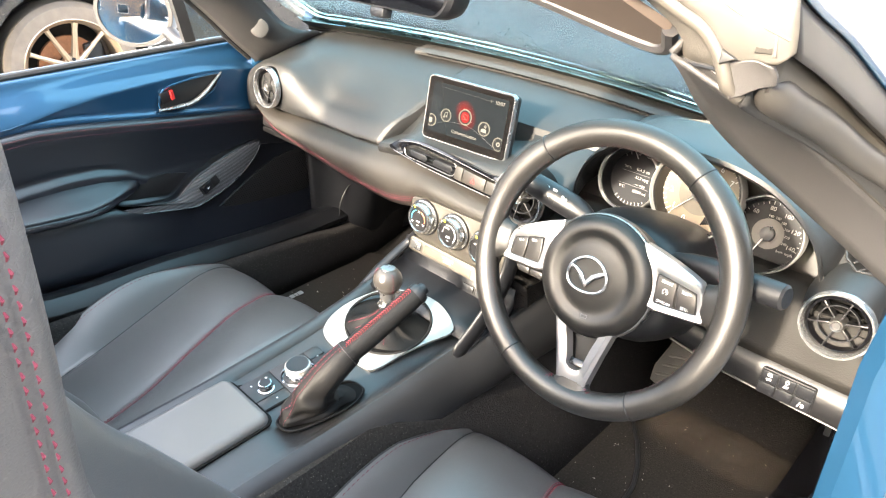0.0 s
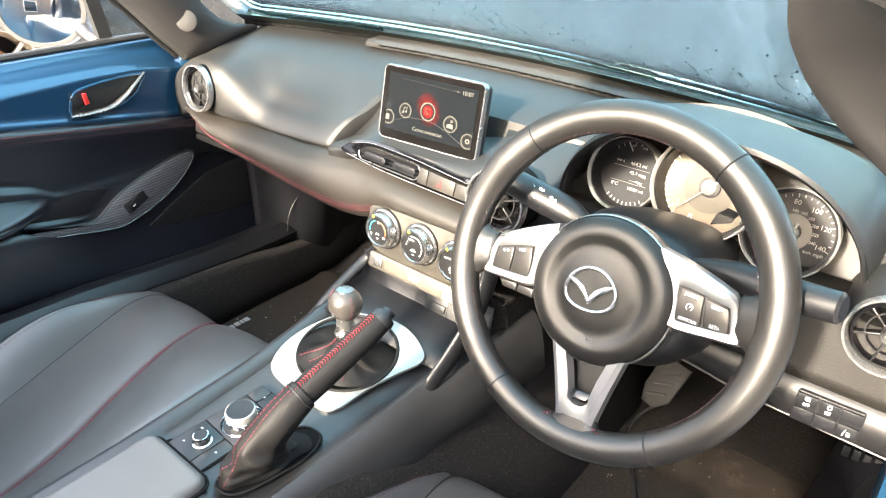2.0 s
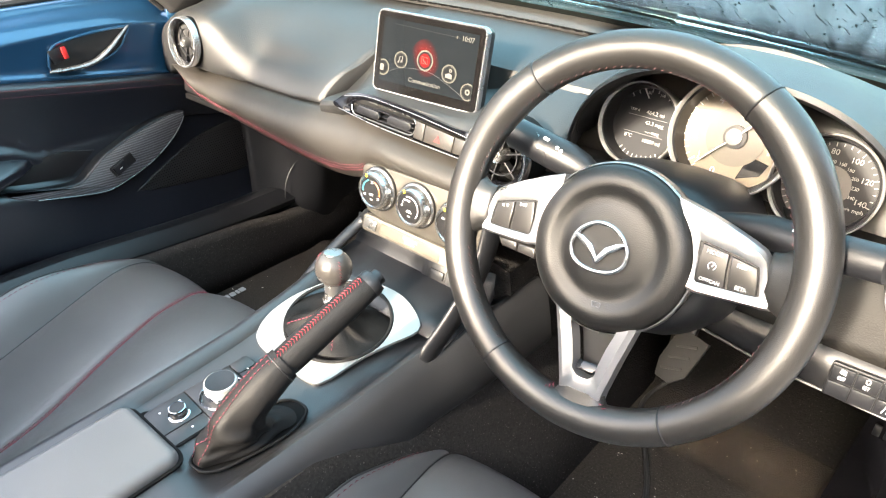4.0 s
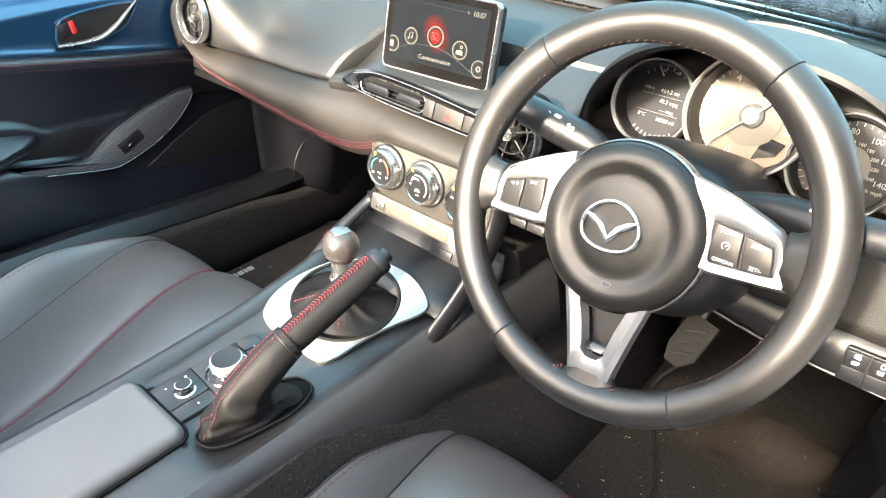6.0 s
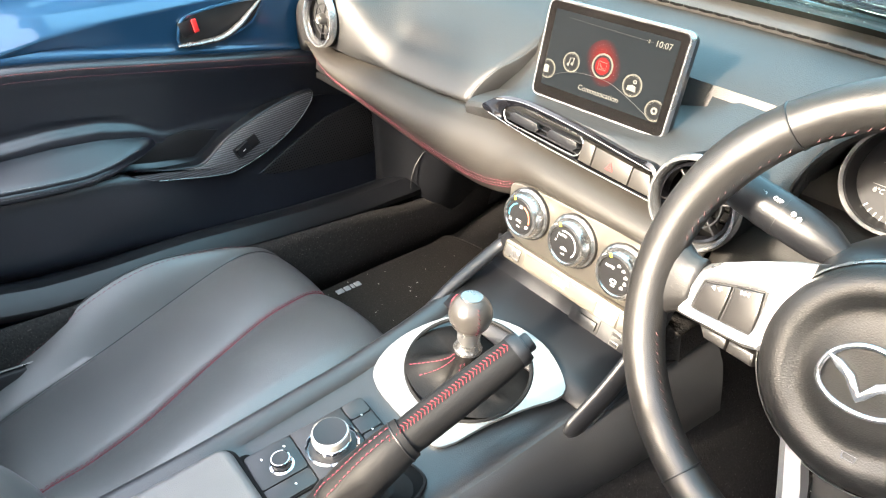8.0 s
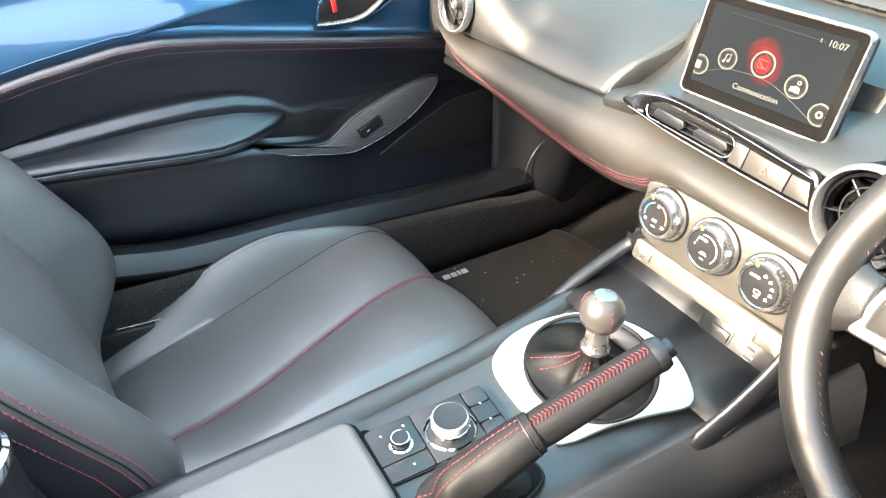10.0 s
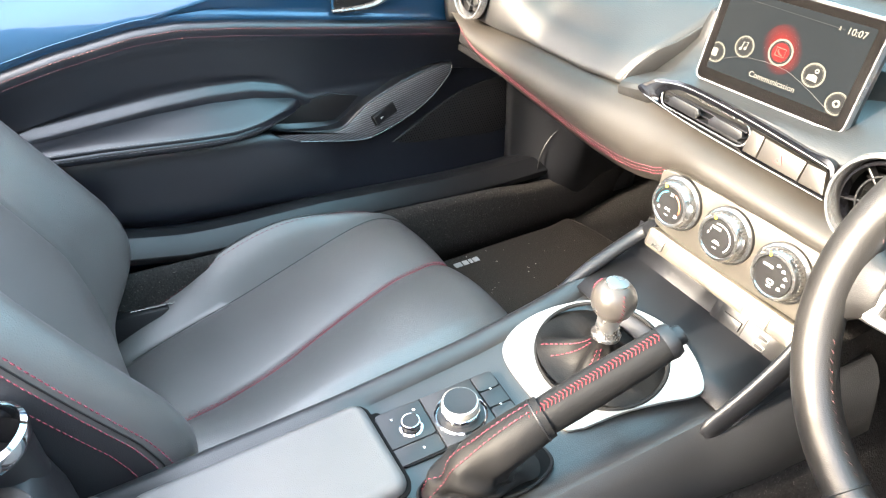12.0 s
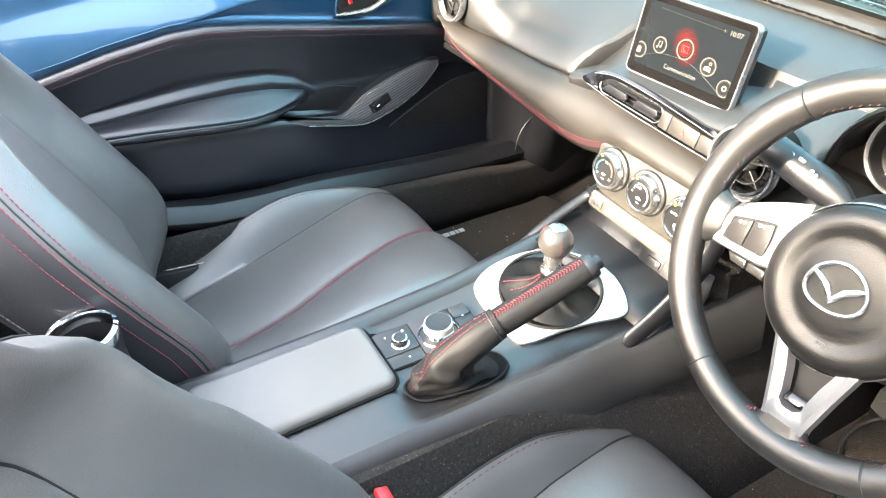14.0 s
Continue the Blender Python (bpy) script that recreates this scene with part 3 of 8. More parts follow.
CREASE = [(-0.75, 0.600), (-0.60, 0.612), (-0.465, 0.636), (-0.309, 0.660), (-0.222, 0.677), (-0.134, 0.686), (0.02, 0.692), (0.10, 0.690), (0.20, 0.676), (0.26, 0.655)]
rows = []
for y in YS:
    b = lerp_table(BLUE_LOW, y)
    c = max(b + 0.006, lerp_table(CREASE, y))
    fall = 0.85 * max(0.0, y - 0.182)
    top = 0.737 - fall
    # the upper facet leans back to the sky, the lower one tucks in under the crease
    pts = [(belt_x(y), top), (belt_x(y) + 0.010, top - 0.002), (-0.728, c + (top - c) * 0.72), (-0.713, c + (top - c) * 0.40), (-0.703, c + (top - c) * 0.10), (-0.7005, c - 0.001), (-0.702, c - 0.14 * (c - b)), (-0.707, b + 0.45 * (c - b)), (-0.709, b + 0.012), (-0.704, b + 0.002), (-0.706, b - 0.006)]
    rows.append([(p.x, y, p.z) for p in spline([(x, 0, z) for x, z in pts], 34)])
upper = part("upper_panel", sheet(rows), PAINT, door, "glossy metallic blue door top", thick=-0.004, smooth=60)
LOW_Y = [-0.75 + 1.20 * k / 80 for k in range(81)]
COVE = [(-0.75, 0.489), (-0.504, 0.499), (-0.426, 0.505), (-0.343, 0.511), (-0.255, 0.513), (-0.182, 0.508), (-0.126, 0.492), (-0.09, 0.470), (0.10, 0.46)]
SHELF = [(-0.75, 0.470), (-0.515, 0.464), (-0.441, 0.457), (-0.36, 0.449), (-0.274, 0.440), (-0.18, 0.432), (-0.10, 0.418), (-0.02, 0.396), (0.03, 0.372), (0.10, 0.366), (0.20, 0.352), (0.30, 0.330), (0.45, 0.31)]
DOOR_FOOT = [(-0.75, 0.36), (-0.50, 0.330), (-0.42, 0.302), (-0.341, 0.287), (-0.202, 0.273), (-0.092, 0.260), (0.027, 0.246), (0.158, 0.230), (0.45, 0.20)]
rows = []
for y in LOW_Y:
    b = lerp_table(BLUE_LOW, y) - 0.002 - 0.15 * max(0.0, y - 0.24)
    cv, sh, low = lerp_table(COVE, y), lerp_table(SHELF, y), lerp_table(DOOR_FOOT, y)
    fade = max(0.0, min(1.0, (0.02 - y) / 0.16))           # the shelf below the armrest dies out towards the hinge
    bulge = 0.024 * fade
    cove = 0.012 * max(0.0, min(1.0, (-0.06 - y) / 0.10))
    pts = [(-0.708, b), (-0.696, b - 0.004), (-0.6915, b - 0.013), (-0.6935, b - 0.028), (-0.7015, b - 0.046), (-0.711, b - 0.072), (-0.719, b - 0.098), (-0.727 + cove * 0.25, cv + 0.020), (-0.724 + cove, cv + 0.002), (-0.727, (cv + sh) / 2), (-0.727 + bulge * 0.3, sh + 0.012), (-0.725 + bulge * 0.8, sh + 0.001), (-0.723 + bulge, sh - 0.014),
           (-0.722 + bulge * 0.95, sh - 0.040), (-0.721 + bulge * 0.7, (sh + low) / 2), (-0.719 + bulge * 0.4, low + 0.028), (-0.720, low + 0.010), (-0.728, low), (-0.742, low - 0.004)]
    rows.append([(p.x, y, p.z) for p in spline([(x, 0, z) for x, z in pts], 66)])
part("lower_panel", sheet(rows), DOORSKIN, door, "black leatherette door panel", thick=-0.004, smooth=70)
for dz, dx in ((-0.0125, -0.6905), (-0.0245, -0.6925)):
    line = [(dx, -0.70 + 0.93 * k / 60, lerp_table(BLUE_LOW, -0.70 + 0.93 * k / 60) + dz) for k in range(61)]
    part("stitching", stitches(line, 0.0046, 0.0018, 0.0006, 0.0005, [(1, 0, 0)] * 61), DIM_RED, door, "red stitching", kind="stuff")

# armrest: a long padded shelf with a stitched lip that tapers forward into the panel
rows = []
for k in range(41):
    f = k / 40
    y = -0.74 + 0.638 * f
    w = 0.058 * max(0.0, 1 - max(0.0, (y + 0.33) / 0.229) ** 2.0) ** 0.62 + 0.002
    zc = lerp_table(COVE, y)
    lip = lerp_table([(-0.74, 0.502), (-0.508, 0.494), (-0.436, 0.489), (-0.358, 0.481), (-0.275, 0.472), (-0.231, 0.467), (-0.183, 0.469), (-0.142, 0.475), (-0.10, 0.476)], y)
    under = lerp_table([(-0.74, 0.474), (-0.515, 0.468), (-0.36, 0.453), (-0.274, 0.444), (-0.20, 0.442), (-0.14, 0.456), (-0.10, 0.470)], y)
    x0 = -0.726
    rows.append([(x0 - 0.010, y, zc + 0.004), (x0 + w * 0.10, y, zc - 0.002), (x0 + w * 0.45, y, zc * 0.5 + lip * 0.5 + 0.004), (x0 + w * 0.82, y, lip + 0.0045), (x0 + w * 0.97, y, lip - 0.0005), (x0 + w * 0.99, y, lip - 0.005), (x0 + w * 0.955, y, lip - 0.0075), (x0 + w, y, lip - 0.011), (x0 + w * 0.97, y, (lip + under) / 2 - 0.006), (x0 + w * 0.80, y, under + 0.001), (x0 + w * 0.4, y, under - 0.002), (x0 - 0.010, y, under - 0.004)])
arm = part("armrest", solid_rows(rows), DOORSKIN, door, "padded black armrest", smooth=60)
for j, dz in ((4, 0.0006), (7, -0.0015)):
    line = [Vector(r[j]) + Vector((0.0004, 0, dz)) for r in rows[:-2]]
    part("stitching", stitches(line, 0.0046, 0.0022, 0.0005, 0.0004, [(0.8, 0, 0.4)] * len(line)), GREY_THREAD, arm, kind="stuff")

CARBON = surface("carbon-look insert", (0.075, 0.075, 0.08), 0.34, spots=0.1, rough_var=0.04)
_t = CARBON.node_tree
_w = _t.nodes.new("ShaderNodeTexWave")
_w.inputs["Scale"].default_value = 95
_c = _t.nodes.new("ShaderNodeTexCoord")
_m = _t.nodes.new("ShaderNodeMapping")
_m.inputs["Rotation"].default_value = (radians(30), 0, 0)
_w.bands_direction = "Z"
_t.links.new(_c.outputs["Object"], _m.inputs[0])
_t.links.new(_m.outputs[0], _w.inputs[0])
_b = _t.nodes.new("ShaderNodeBump")
_b.inputs["Strength"].default_value, _b.inputs["Distance"].default_value = 0.6, 0.001
_t.links.new(_w.outputs[1], _b.inputs["Height"])
_t.links.new(_b.outputs[0], _t.nodes["Principled BSDF"].inputs["Normal"])
_mixc = _t.nodes.new("ShaderNodeMix")
_mixc.data_type = "RGBA"
_mixc.inputs[6].default_value, _mixc.inputs[7].default_value = (0.012, 0.012, 0.013, 1), (0.15, 0.15, 0.155, 1)
_t.links.new(_w.outputs[1], _mixc.inputs[0])
_t.links.new(_mixc.outputs[2], _t.nodes["Principled BSDF"].inputs["Base Color"])

SIDE = Matrix(((0, 0, 1, 0), (1, 0, 0, 0), (0, 1, 0, 0), (0, 0, 0, 1)))   # local x runs along +y, y up, z towards the cabin


def on_door(x):
    return Matrix.Translation((x, 0, 0)) @ SIDE


outer = [tuple(v)[:2] for v in spline([(-0.166, 0.436, 0), (-0.143, 0.412, 0), (-0.082, 0.396, 0), (-0.006, 0.380, 0), (0.033, 0.381, 0), (0.103, 0.404, 0), (0.156, 0.435, 0), (0.194, 0.472, 0), (0.202, 0.494, 0), (0.190, 0.500, 0), (0.156, 0.498, 0), (0.096, 0.483, 0), (0.024, 0.455, 0), (-0.010, 0.432, 0), (-0.036, 0.416, 0), (-0.075, 0.419, 0), (-0.140, 0.432, 0), (-0.166, 0.436, 0)], 69)[:-1]]
part("grab_bezel", slab(outer, 0.026, 0.005, on_door(-0.728), 3), PLASTIC, door, "black plastic grab handle surround")


def inset(pts, d):
    """An outline drawn in by d, along its own normals."""
    out = []
    for i in range(len(pts)):
        (ax_, ay_), (bx_, by_) = pts[i - 2], pts[(i + 2) % len(pts)]
        dx_, dy_ = bx_ - ax_, by_ - ay_
        ll = math.hypot(dx_, dy_) or 1.0
        out.append((pts[i][0] - dy_ / ll * d, pts[i][1] + dx_ / ll * d))
    return out


inner = inset(outer, 0.0042)
part("grab_insert", slab(inner, 0.0024, 0.001, on_door(-0.7035)), CARBON, door, "dark carbon-look insert")
# Bezel edge highlight, put in as a thin silver bead.
part("grab_edge", tube([on_door(-0.7025) @ Vector((x, y, 0.0006)) for x, y in inset(outer, 0.0030)[6:34]], 0.0010, 6), SATIN, door, "silver bead drawn as the bezel's highlight")
# Raised dark plate: the hollow's shade is put into its colour.
part("pocket", slab([(-0.160, 0.440), (-0.040, 0.424), (-0.014, 0.440), (0.012, 0.462), (-0.040, 0.476), (-0.105, 0.474), (-0.140, 0.462)], 0.004, 0.0015, on_door(-0.7255)), DARK, door, "dark plate for the shaded hollow behind the grab handle")
sw = part("window_switch", slab(rounded(0.052, 0.024, 0.003), 0.004, 0.001, on_door(-0.7035) @ pose(0.0515, 0.4245, 0, 0, 0, 24)), DARK, door, "window switch")
part("rocker", box(0.028, 0.019, 0.008, 0.002, on_door(-0.6985) @ pose(0.044, 0.4215, 0, 0, 12, 24)), PLASTIC, sw)
part("mark", box(0.007, 0.0018, 0.0006, 0, on_door(-0.6942) @ pose(0.044, 0.4215, 0, 0, 12, 24)), WHITE_INK, sw)
sp_out = [tuple(v)[:2] for v in spline([(0.078, 0.350, 0), (0.164, 0.394, 0), (0.250, 0.430, 0), (0.330, 0.435, 0), (0.388, 0.40, 0), (0.385, 0.350, 0), (0.33, 0.315, 0), (0.22, 0.325, 0), (0.12, 0.337, 0), (0.078, 0.350, 0)], 49)[:-1]]
GRILLE = surface("perforated grille", (0.007, 0.007, 0.0075), 0.6, spots=0.3)
part("speaker_grille", slab(sp_out, 0.006, 0.003, on_door(-0.7275)), GRILLE, door, "black perforated speaker grille")
part("grille_edge", tube([on_door(-0.7215) @ Vector((x, y, 0)) for x, y in sp_out[:16]], 0.0010, 5), PLASTIC, door)
holes = []
for i in range(52):
    for j in range(20):
        hx, hy = 0.085 + 0.0058 * i + (0.0029 if j % 2 else 0.0), 0.318 + 0.0056 * j
        inside = False
        for (x1, y1), (x2, y2) in zip(sp_out, sp_out[1:] + sp_out[:1]):
            if (y1 > hy) != (y2 > hy) and hx < (x2 - x1) * (hy - y1) / (y2 - y1) + x1:
                inside = not inside
        if inside:
            holes.append((hx, hy))
verts, faces = [], []
for hx, hy in holes:
    kk = len(verts)
    verts += [tuple(on_door(-0.7210) @ Vector((hx + 0.0012 * math.cos(a), hy + 0.0012 * math.sin(a), 0))) for a in [math.pi * i / 3 for i in range(6)]]
    faces.append(tuple(range(kk, kk + 6)))
hm_ = bpy.data.meshes.new("tmp")
hm_.from_pydata(verts, [], faces)
hbm = bm_new()
hbm.from_mesh(hm_)
bpy.data.meshes.remove(hm_)
part("perforation", hbm, surface("hole black", (0.001, 0.001, 0.001), 0.9, spec=0.05), door, kind="stuff")

# inner door handle: recess with a body-coloured rim, lever, red lock flag
hd_o = [tuple(v)[:2] for v in spline([(-0.034, 0.640, 0), (-0.026, 0.664, 0), (-0.006, 0.676, 0), (0.057, 0.683, 0), (0.116, 0.682, 0), (0.112, 0.664, 0), (0.094, 0.645, 0), (0.056, 0.630, 0), (0.01, 0.627, 0), (-0.028, 0.629, 0), (-0.034, 0.640, 0)], 49)[:-1]]
# Recess is not cut: a flat dark plate stands in for its shaded depth.
hd = part("handle_recess", slab(hd_o, 0.008, 0.0015, on_door(-0.7085)), DARK, door, "flat dark plate for the shaded handle recess")
part("handle_rim", tube([on_door(-0.7005) @ Vector((x, y, 0)) for x, y in hd_o + hd_o[:2]], 0.0026, 8), PAINT, door, "blue rim round the recess")
lever = spline([(-0.697, -0.036, 0.6305), (-0.694, 0.005, 0.6300), (-0.690, 0.040, 0.6345), (-0.689, 0.070, 0.6500), (-0.692, 0.095, 0.668), (-0.698, 0.120, 0.6845)], 28)
part("lever", tube(lever, [0.0042, 0.0052] + [0.0066] * 6 + [0.0074] * 8 + [0.0068, 0.0064, 0.0060, 0.0056, 0.0052, 0.0048, 0.0044, 0.0040, 0.0036, 0.0032, 0.0028, 0.0022], 14, 0.62), SATIN, door, "satin silver door lever")
part("lock_button", box(0.006, 0.026, 0.026, 0.003, pose(-0.700, -0.016, 0.6555, 12)), PLASTIC, door, "black lock lever")
part("lock_flag", box(0.004, 0.008, 0.021, 0.001, pose(-0.6955, -0.0035, 0.6585, 8)), surface("red plastic", (0.5, 0.02, 0.02), 0.4), door, "red lock flag")

# weather strip, glass seal and outer skin
part("weatherstrip", tube([(belt_x(y) - 0.006, y, 0.741 - 0.85 * max(0.0, y - 0.182)) for y in YS], 0.007, 8), RUBBER, door, "black window seal")
rows = [[(belt_x(y) - 0.012, y, 0.742 - 0.85 * max(0.0, y - 0.182)), (belt_x(y) - 0.03, y, 0.740 - 0.85 * max(0.0, y - 0.182)), (belt_x(y) - 0.055, y, 0.728 - 0.6 * max(0.0, y - 0.182)), (-0.845, y, 0.66), (-0.86, y, 0.55), (-0.85, y, 0.40), (-0.84, y, 0.25)] for y in YS]
part("outer_skin", sheet(rows), PAINT, door, thick=0.003)
# fixed post and quarter glass ahead of the dropped window
post = [[(x, y + dy, z) for x, dy in ((-0.775, -0.012), (-0.755, -0.014), (-0.752, 0.010), (-0.775, 0.012))] for y, z in ((0.090, 0.735), (0.080, 0.80), (0.064, 0.90), (0.050, 0.97))]
part("post", solid_rows(post), RUBBER, door, "black quarter-window post")
part("quarter_glass", slab([(0.10, 0.738), (0.20, 0.735), (0.15, 0.79), (0.075, 0.875), (0.06, 0.96)], 0.004, 0, on_door(-0.770)), glass("tinted glass", (0.75, 0.85, 0.85)), door, "wet quarter glass").visible_shadow = False

# ---- wing mirror ----
wm = thing("wing_mirror", (-0.86, 0.1, 0.70), "blue wing mirror with bright glass outside the passenger window", "mirror")
mm = pose(-0.98, 0.066, 0.776, 82, 0, 42)
ell = [(0.088 * math.cos(a) * (1.0 if math.cos(a) > 0 else 0.95), 0.072 * math.sin(a)) for a in [2 * math.pi * i / 40 for i in range(40)]]
rows = [[mm @ Vector((x * s, y * s, -d)) for x, y in ell] for s, d in ((0.98, -0.004), (1.10, 0.0), (1.13, 0.02), (1.05, 0.06), (0.75, 0.10), (0.3, 0.115))]
part("housing", solid_rows(rows), PAINT, wm, "blue painted shell")
part("rim", plate_with_hole([(x * 1.10, y * 1.10) for x, y in ell], [(x * 0.99, y * 0.99) for x, y in ell], 0.006, mm), RUBBER, wm)
part("mirror_glass", slab([(x * 0.99, y * 0.99) for x, y in ell], 0.002, 0.0005, mm @ Matrix.Translation((0, 0, 0.002))), surface("mirror", (0.9, 0.9, 0.9), 0.03, metal=1.0, rough_var=0.02), wm, "mirror glass")
part("arm", tube(spline([(-0.775, 0.09, 0.735), (-0.83, 0.10, 0.728), (-0.90, 0.11, 0.738)], 8), 0.018, 12, 0.7), PLASTIC, wm)

# ---- windscreen, header and pillars ----
ws = thing("windscreen", (0, 0.47, 0.75), "raked windscreen wet with dew and run marks", "windscreen")


def head_line(x):
    return Vector((x, -0.205 - 0.03 * (x / 0.55) ** 2, 1.080 - 0.012 * (x / 0.55) ** 2))


rows = []
for k in range(21):
    u = -1 + 2 * k / 20
    a = Vector((0.675 * u, glass_base(0.675 * u) + 0.006, 0.757))
    b = head_line(0.545 * u)
    mid = (a + b) / 2 + Vector((0, 0.02, 0.030))
    rows.append([a, *spline([a, mid, b], 12)[1:-1], b])
SCREEN_GLASS = dewy_glass()
pane = part("pane", sheet(rows), SCREEN_GLASS, ws, "green-tinted glass with dew", thick=0.004)
pane.visible_shadow = False
rows2 = [[r[0] + Vector((0, -0.003, -0.001)), r[1].lerp(r[0], 0.45) + Vector((0, -0.003, -0.002))] for r in rows]
part("ceramic_band", sheet(rows2), surface("black glass band", (0.012, 0.016, 0.014), 0.7, spots=0.4, spot_size=0.02, spec=0.2), ws, "dark band along the foot of the glass")
part("gasket", tube([r[0] + Vector((0, 0.0, -0.004)) for r in rows], 0.007, 8), GRILLE_BLACK, ws)
# beads and run marks where the film of dew ends
rng = random.Random(11)
# Opaque drops: the water's dark refraction is put into this colour.
DEW = surface("run marks", (0.012, 0.035, 0.036), 0.25, spots=0.3)
BEAD = surface("dew bead", (0.22, 0.28, 0.29), 0.1, spots=0.2)
drops, beads = [], []
clumps = [(rng.uniform(2, 18), rng.uniform(0.25, 0.85)) for _ in range(26)]
for k in range(520):
    ci, ct = clumps[rng.randrange(len(clumps))]
    u = min(18.9, max(1.0, ci + rng.gauss(0, 0.55)))
    i, f = int(u), u - int(u)
    lo = rows[i][0].lerp(rows[i + 1][0], f) + Vector((0, -0.0025, -0.0015))
    up1 = rows[i][4].lerp(rows[i + 1][4], f) + Vector((0, -0.0025, -0.0015))
    top = min(1.2, max(0.05, ct + rng.gauss(0, 0.13)))
    a_ = lo.lerp(up1, top)
    w_ = rng.uniform(0.0005, 0.0016)
    if k % 3 == 0:
        b_ = lo.lerp(up1, top - rng.uniform(0.02, 0.10)) + Vector((rng.uniform(0.001, 0.006), 0, 0))
        drops.append(tube([a_, a_.lerp(b_, 0.5), b_], [w_ * 0.5, w_ * 0.9, w_ * 0.5], 5, 0.4))
    else:
        drops.append(lathe([(w_, 0), (w_ * 0.7, w_ * 0.4), (0, w_ * 0.55)], 7, face_to(a_, (0, -1, -0.3))))
for k in range(700):
    u = rng.uniform(1, 18.9)
    i, f = int(u), u - int(u)
    p_ = rows[i][0].lerp(rows[i + 1][0], f).lerp(rows[i][4].lerp(rows[i + 1][4], f), rng.uniform(0.03, 0.9)) + Vector((0, -0.0025, -0.0015))
    w_ = rng.uniform(0.0003, 0.0008)
    beads.append(lathe([(w_, 0), (0, w_ * 0.5)], 6, face_to(p_, (0, -1, -0.3))))
part("dew", merge(*drops), DEW, ws, "drops and run marks with dark refraction coloured in", kind="stuff")
part("dew", merge(*beads), BEAD, ws, "pale fine dew beads", kind="stuff")
# header rail above the glass
rows = []
for k in range(21):
    c = head_line(-0.56 + 1.12 * k / 20)
    rows.append([c + Vector((0, dy, dz)) for dy, dz in ((0.045, 0.016), (0.04, 0.030), (0.02, 0.040), (0.0, 0.034), (-0.006, 0.018), (0.0, 0.004), (0.02, 0.0), (0.04, 0.006))])
hr = thing("header_rail", (0, -0.25, 1.03), "dark trimmed windscreen header rail with roof latch", "rail")
part("rail", solid_rows(rows), TRIM, hr)


def pillar_sheet(rows, n=10):
    """A smooth surface through a few rows of a few places."""
    rows = [spline(r, n) for r in rows]
    return sheet(list(zip(*[spline([r[i] for r in rows], 3 * n) for i in range(n)])))


# passenger's pillar: one flared trim from the header down to the dash corner
pl = thing("windscreen_pillar", (-0.69, 0.2, 0.70), "raked windscreen pillar with dark flared foot trim", "pillar")
door_edge = [(-0.690, 0.197, 0.704), (-0.690, 0.155, 0.748), (-0.688, 0.110, 0.800), (-0.684, 0.060, 0.852), (-0.66, 0.000, 0.908), (-0.61, -0.10, 0.990), (-0.56, -0.22, 1.062)]
glass_edge = [(-0.628, 0.335, 0.756), (-0.629, 0.288, 0.766), (-0.629, 0.247, 0.790), (-0.626, 0.198, 0.842), (-0.606, 0.115, 0.910), (-0.575, 0.0, 0.988), (-0.53, -0.16, 1.066)]
rows = [[(-0.690, 0.203, 0.694), (-0.678, 0.235, 0.698), (-0.672, 0.285, 0.700), (-0.655, 0.325, 0.722), (-0.630, 0.350, 0.748)]]
for p, q in zip(door_edge, glass_edge):
    p, q = Vector(p), Vector(q)
    swell = Vector((0.022, -0.022, 0.004))
    rows.append([p, p.lerp(q, 0.25) + swell * 0.75, p.lerp(q, 0.5) + swell, p.lerp(q, 0.75) + swell * 0.75, q])
part("trim", pillar_sheet(rows), TRIM, pl, "dark grained pillar trim", thick=0.004, smooth=60)
part("outer_face", pillar_sheet([[Vector(p) + Vector((-0.004, 0.002, 0)), Vector(p) + Vector((-0.03, 0.025, -0.004)), Vector(p) + Vector((-0.050, 0.065, -0.01))] for p in door_edge]), PAINT, pl, "blue painted outer face", thick=0.003, smooth=60)
part("gusset", sheet([[(-0.702, 0.205, 0.702), (-0.694, 0.26, 0.704), (-0.670, 0.33, 0.703)], [(-0.706, 0.205, 0.665), (-0.700, 0.26, 0.672), (-0.690, 0.33, 0.680)]]), PAINT, pl, "blue painted corner", thick=0.003)
part("door_seal", tube([Vector(p) + Vector((-0.006, -0.003, 0)) for p in spline(door_edge, 24)], 0.006, 8), RUBBER, pl)
part("tweeter", lathe([(0.020, 0), (0.020, 0.004), (0.016, 0.006), (0, 0.0065)], 28, face_to((-0.631, 0.190, 0.783), (0.72, -0.68, 0.12))), surface("tweeter mesh", (0.03, 0.03, 0.03), 0.7, grain=1, grain_size=0.002), pl, "round tweeter grille")

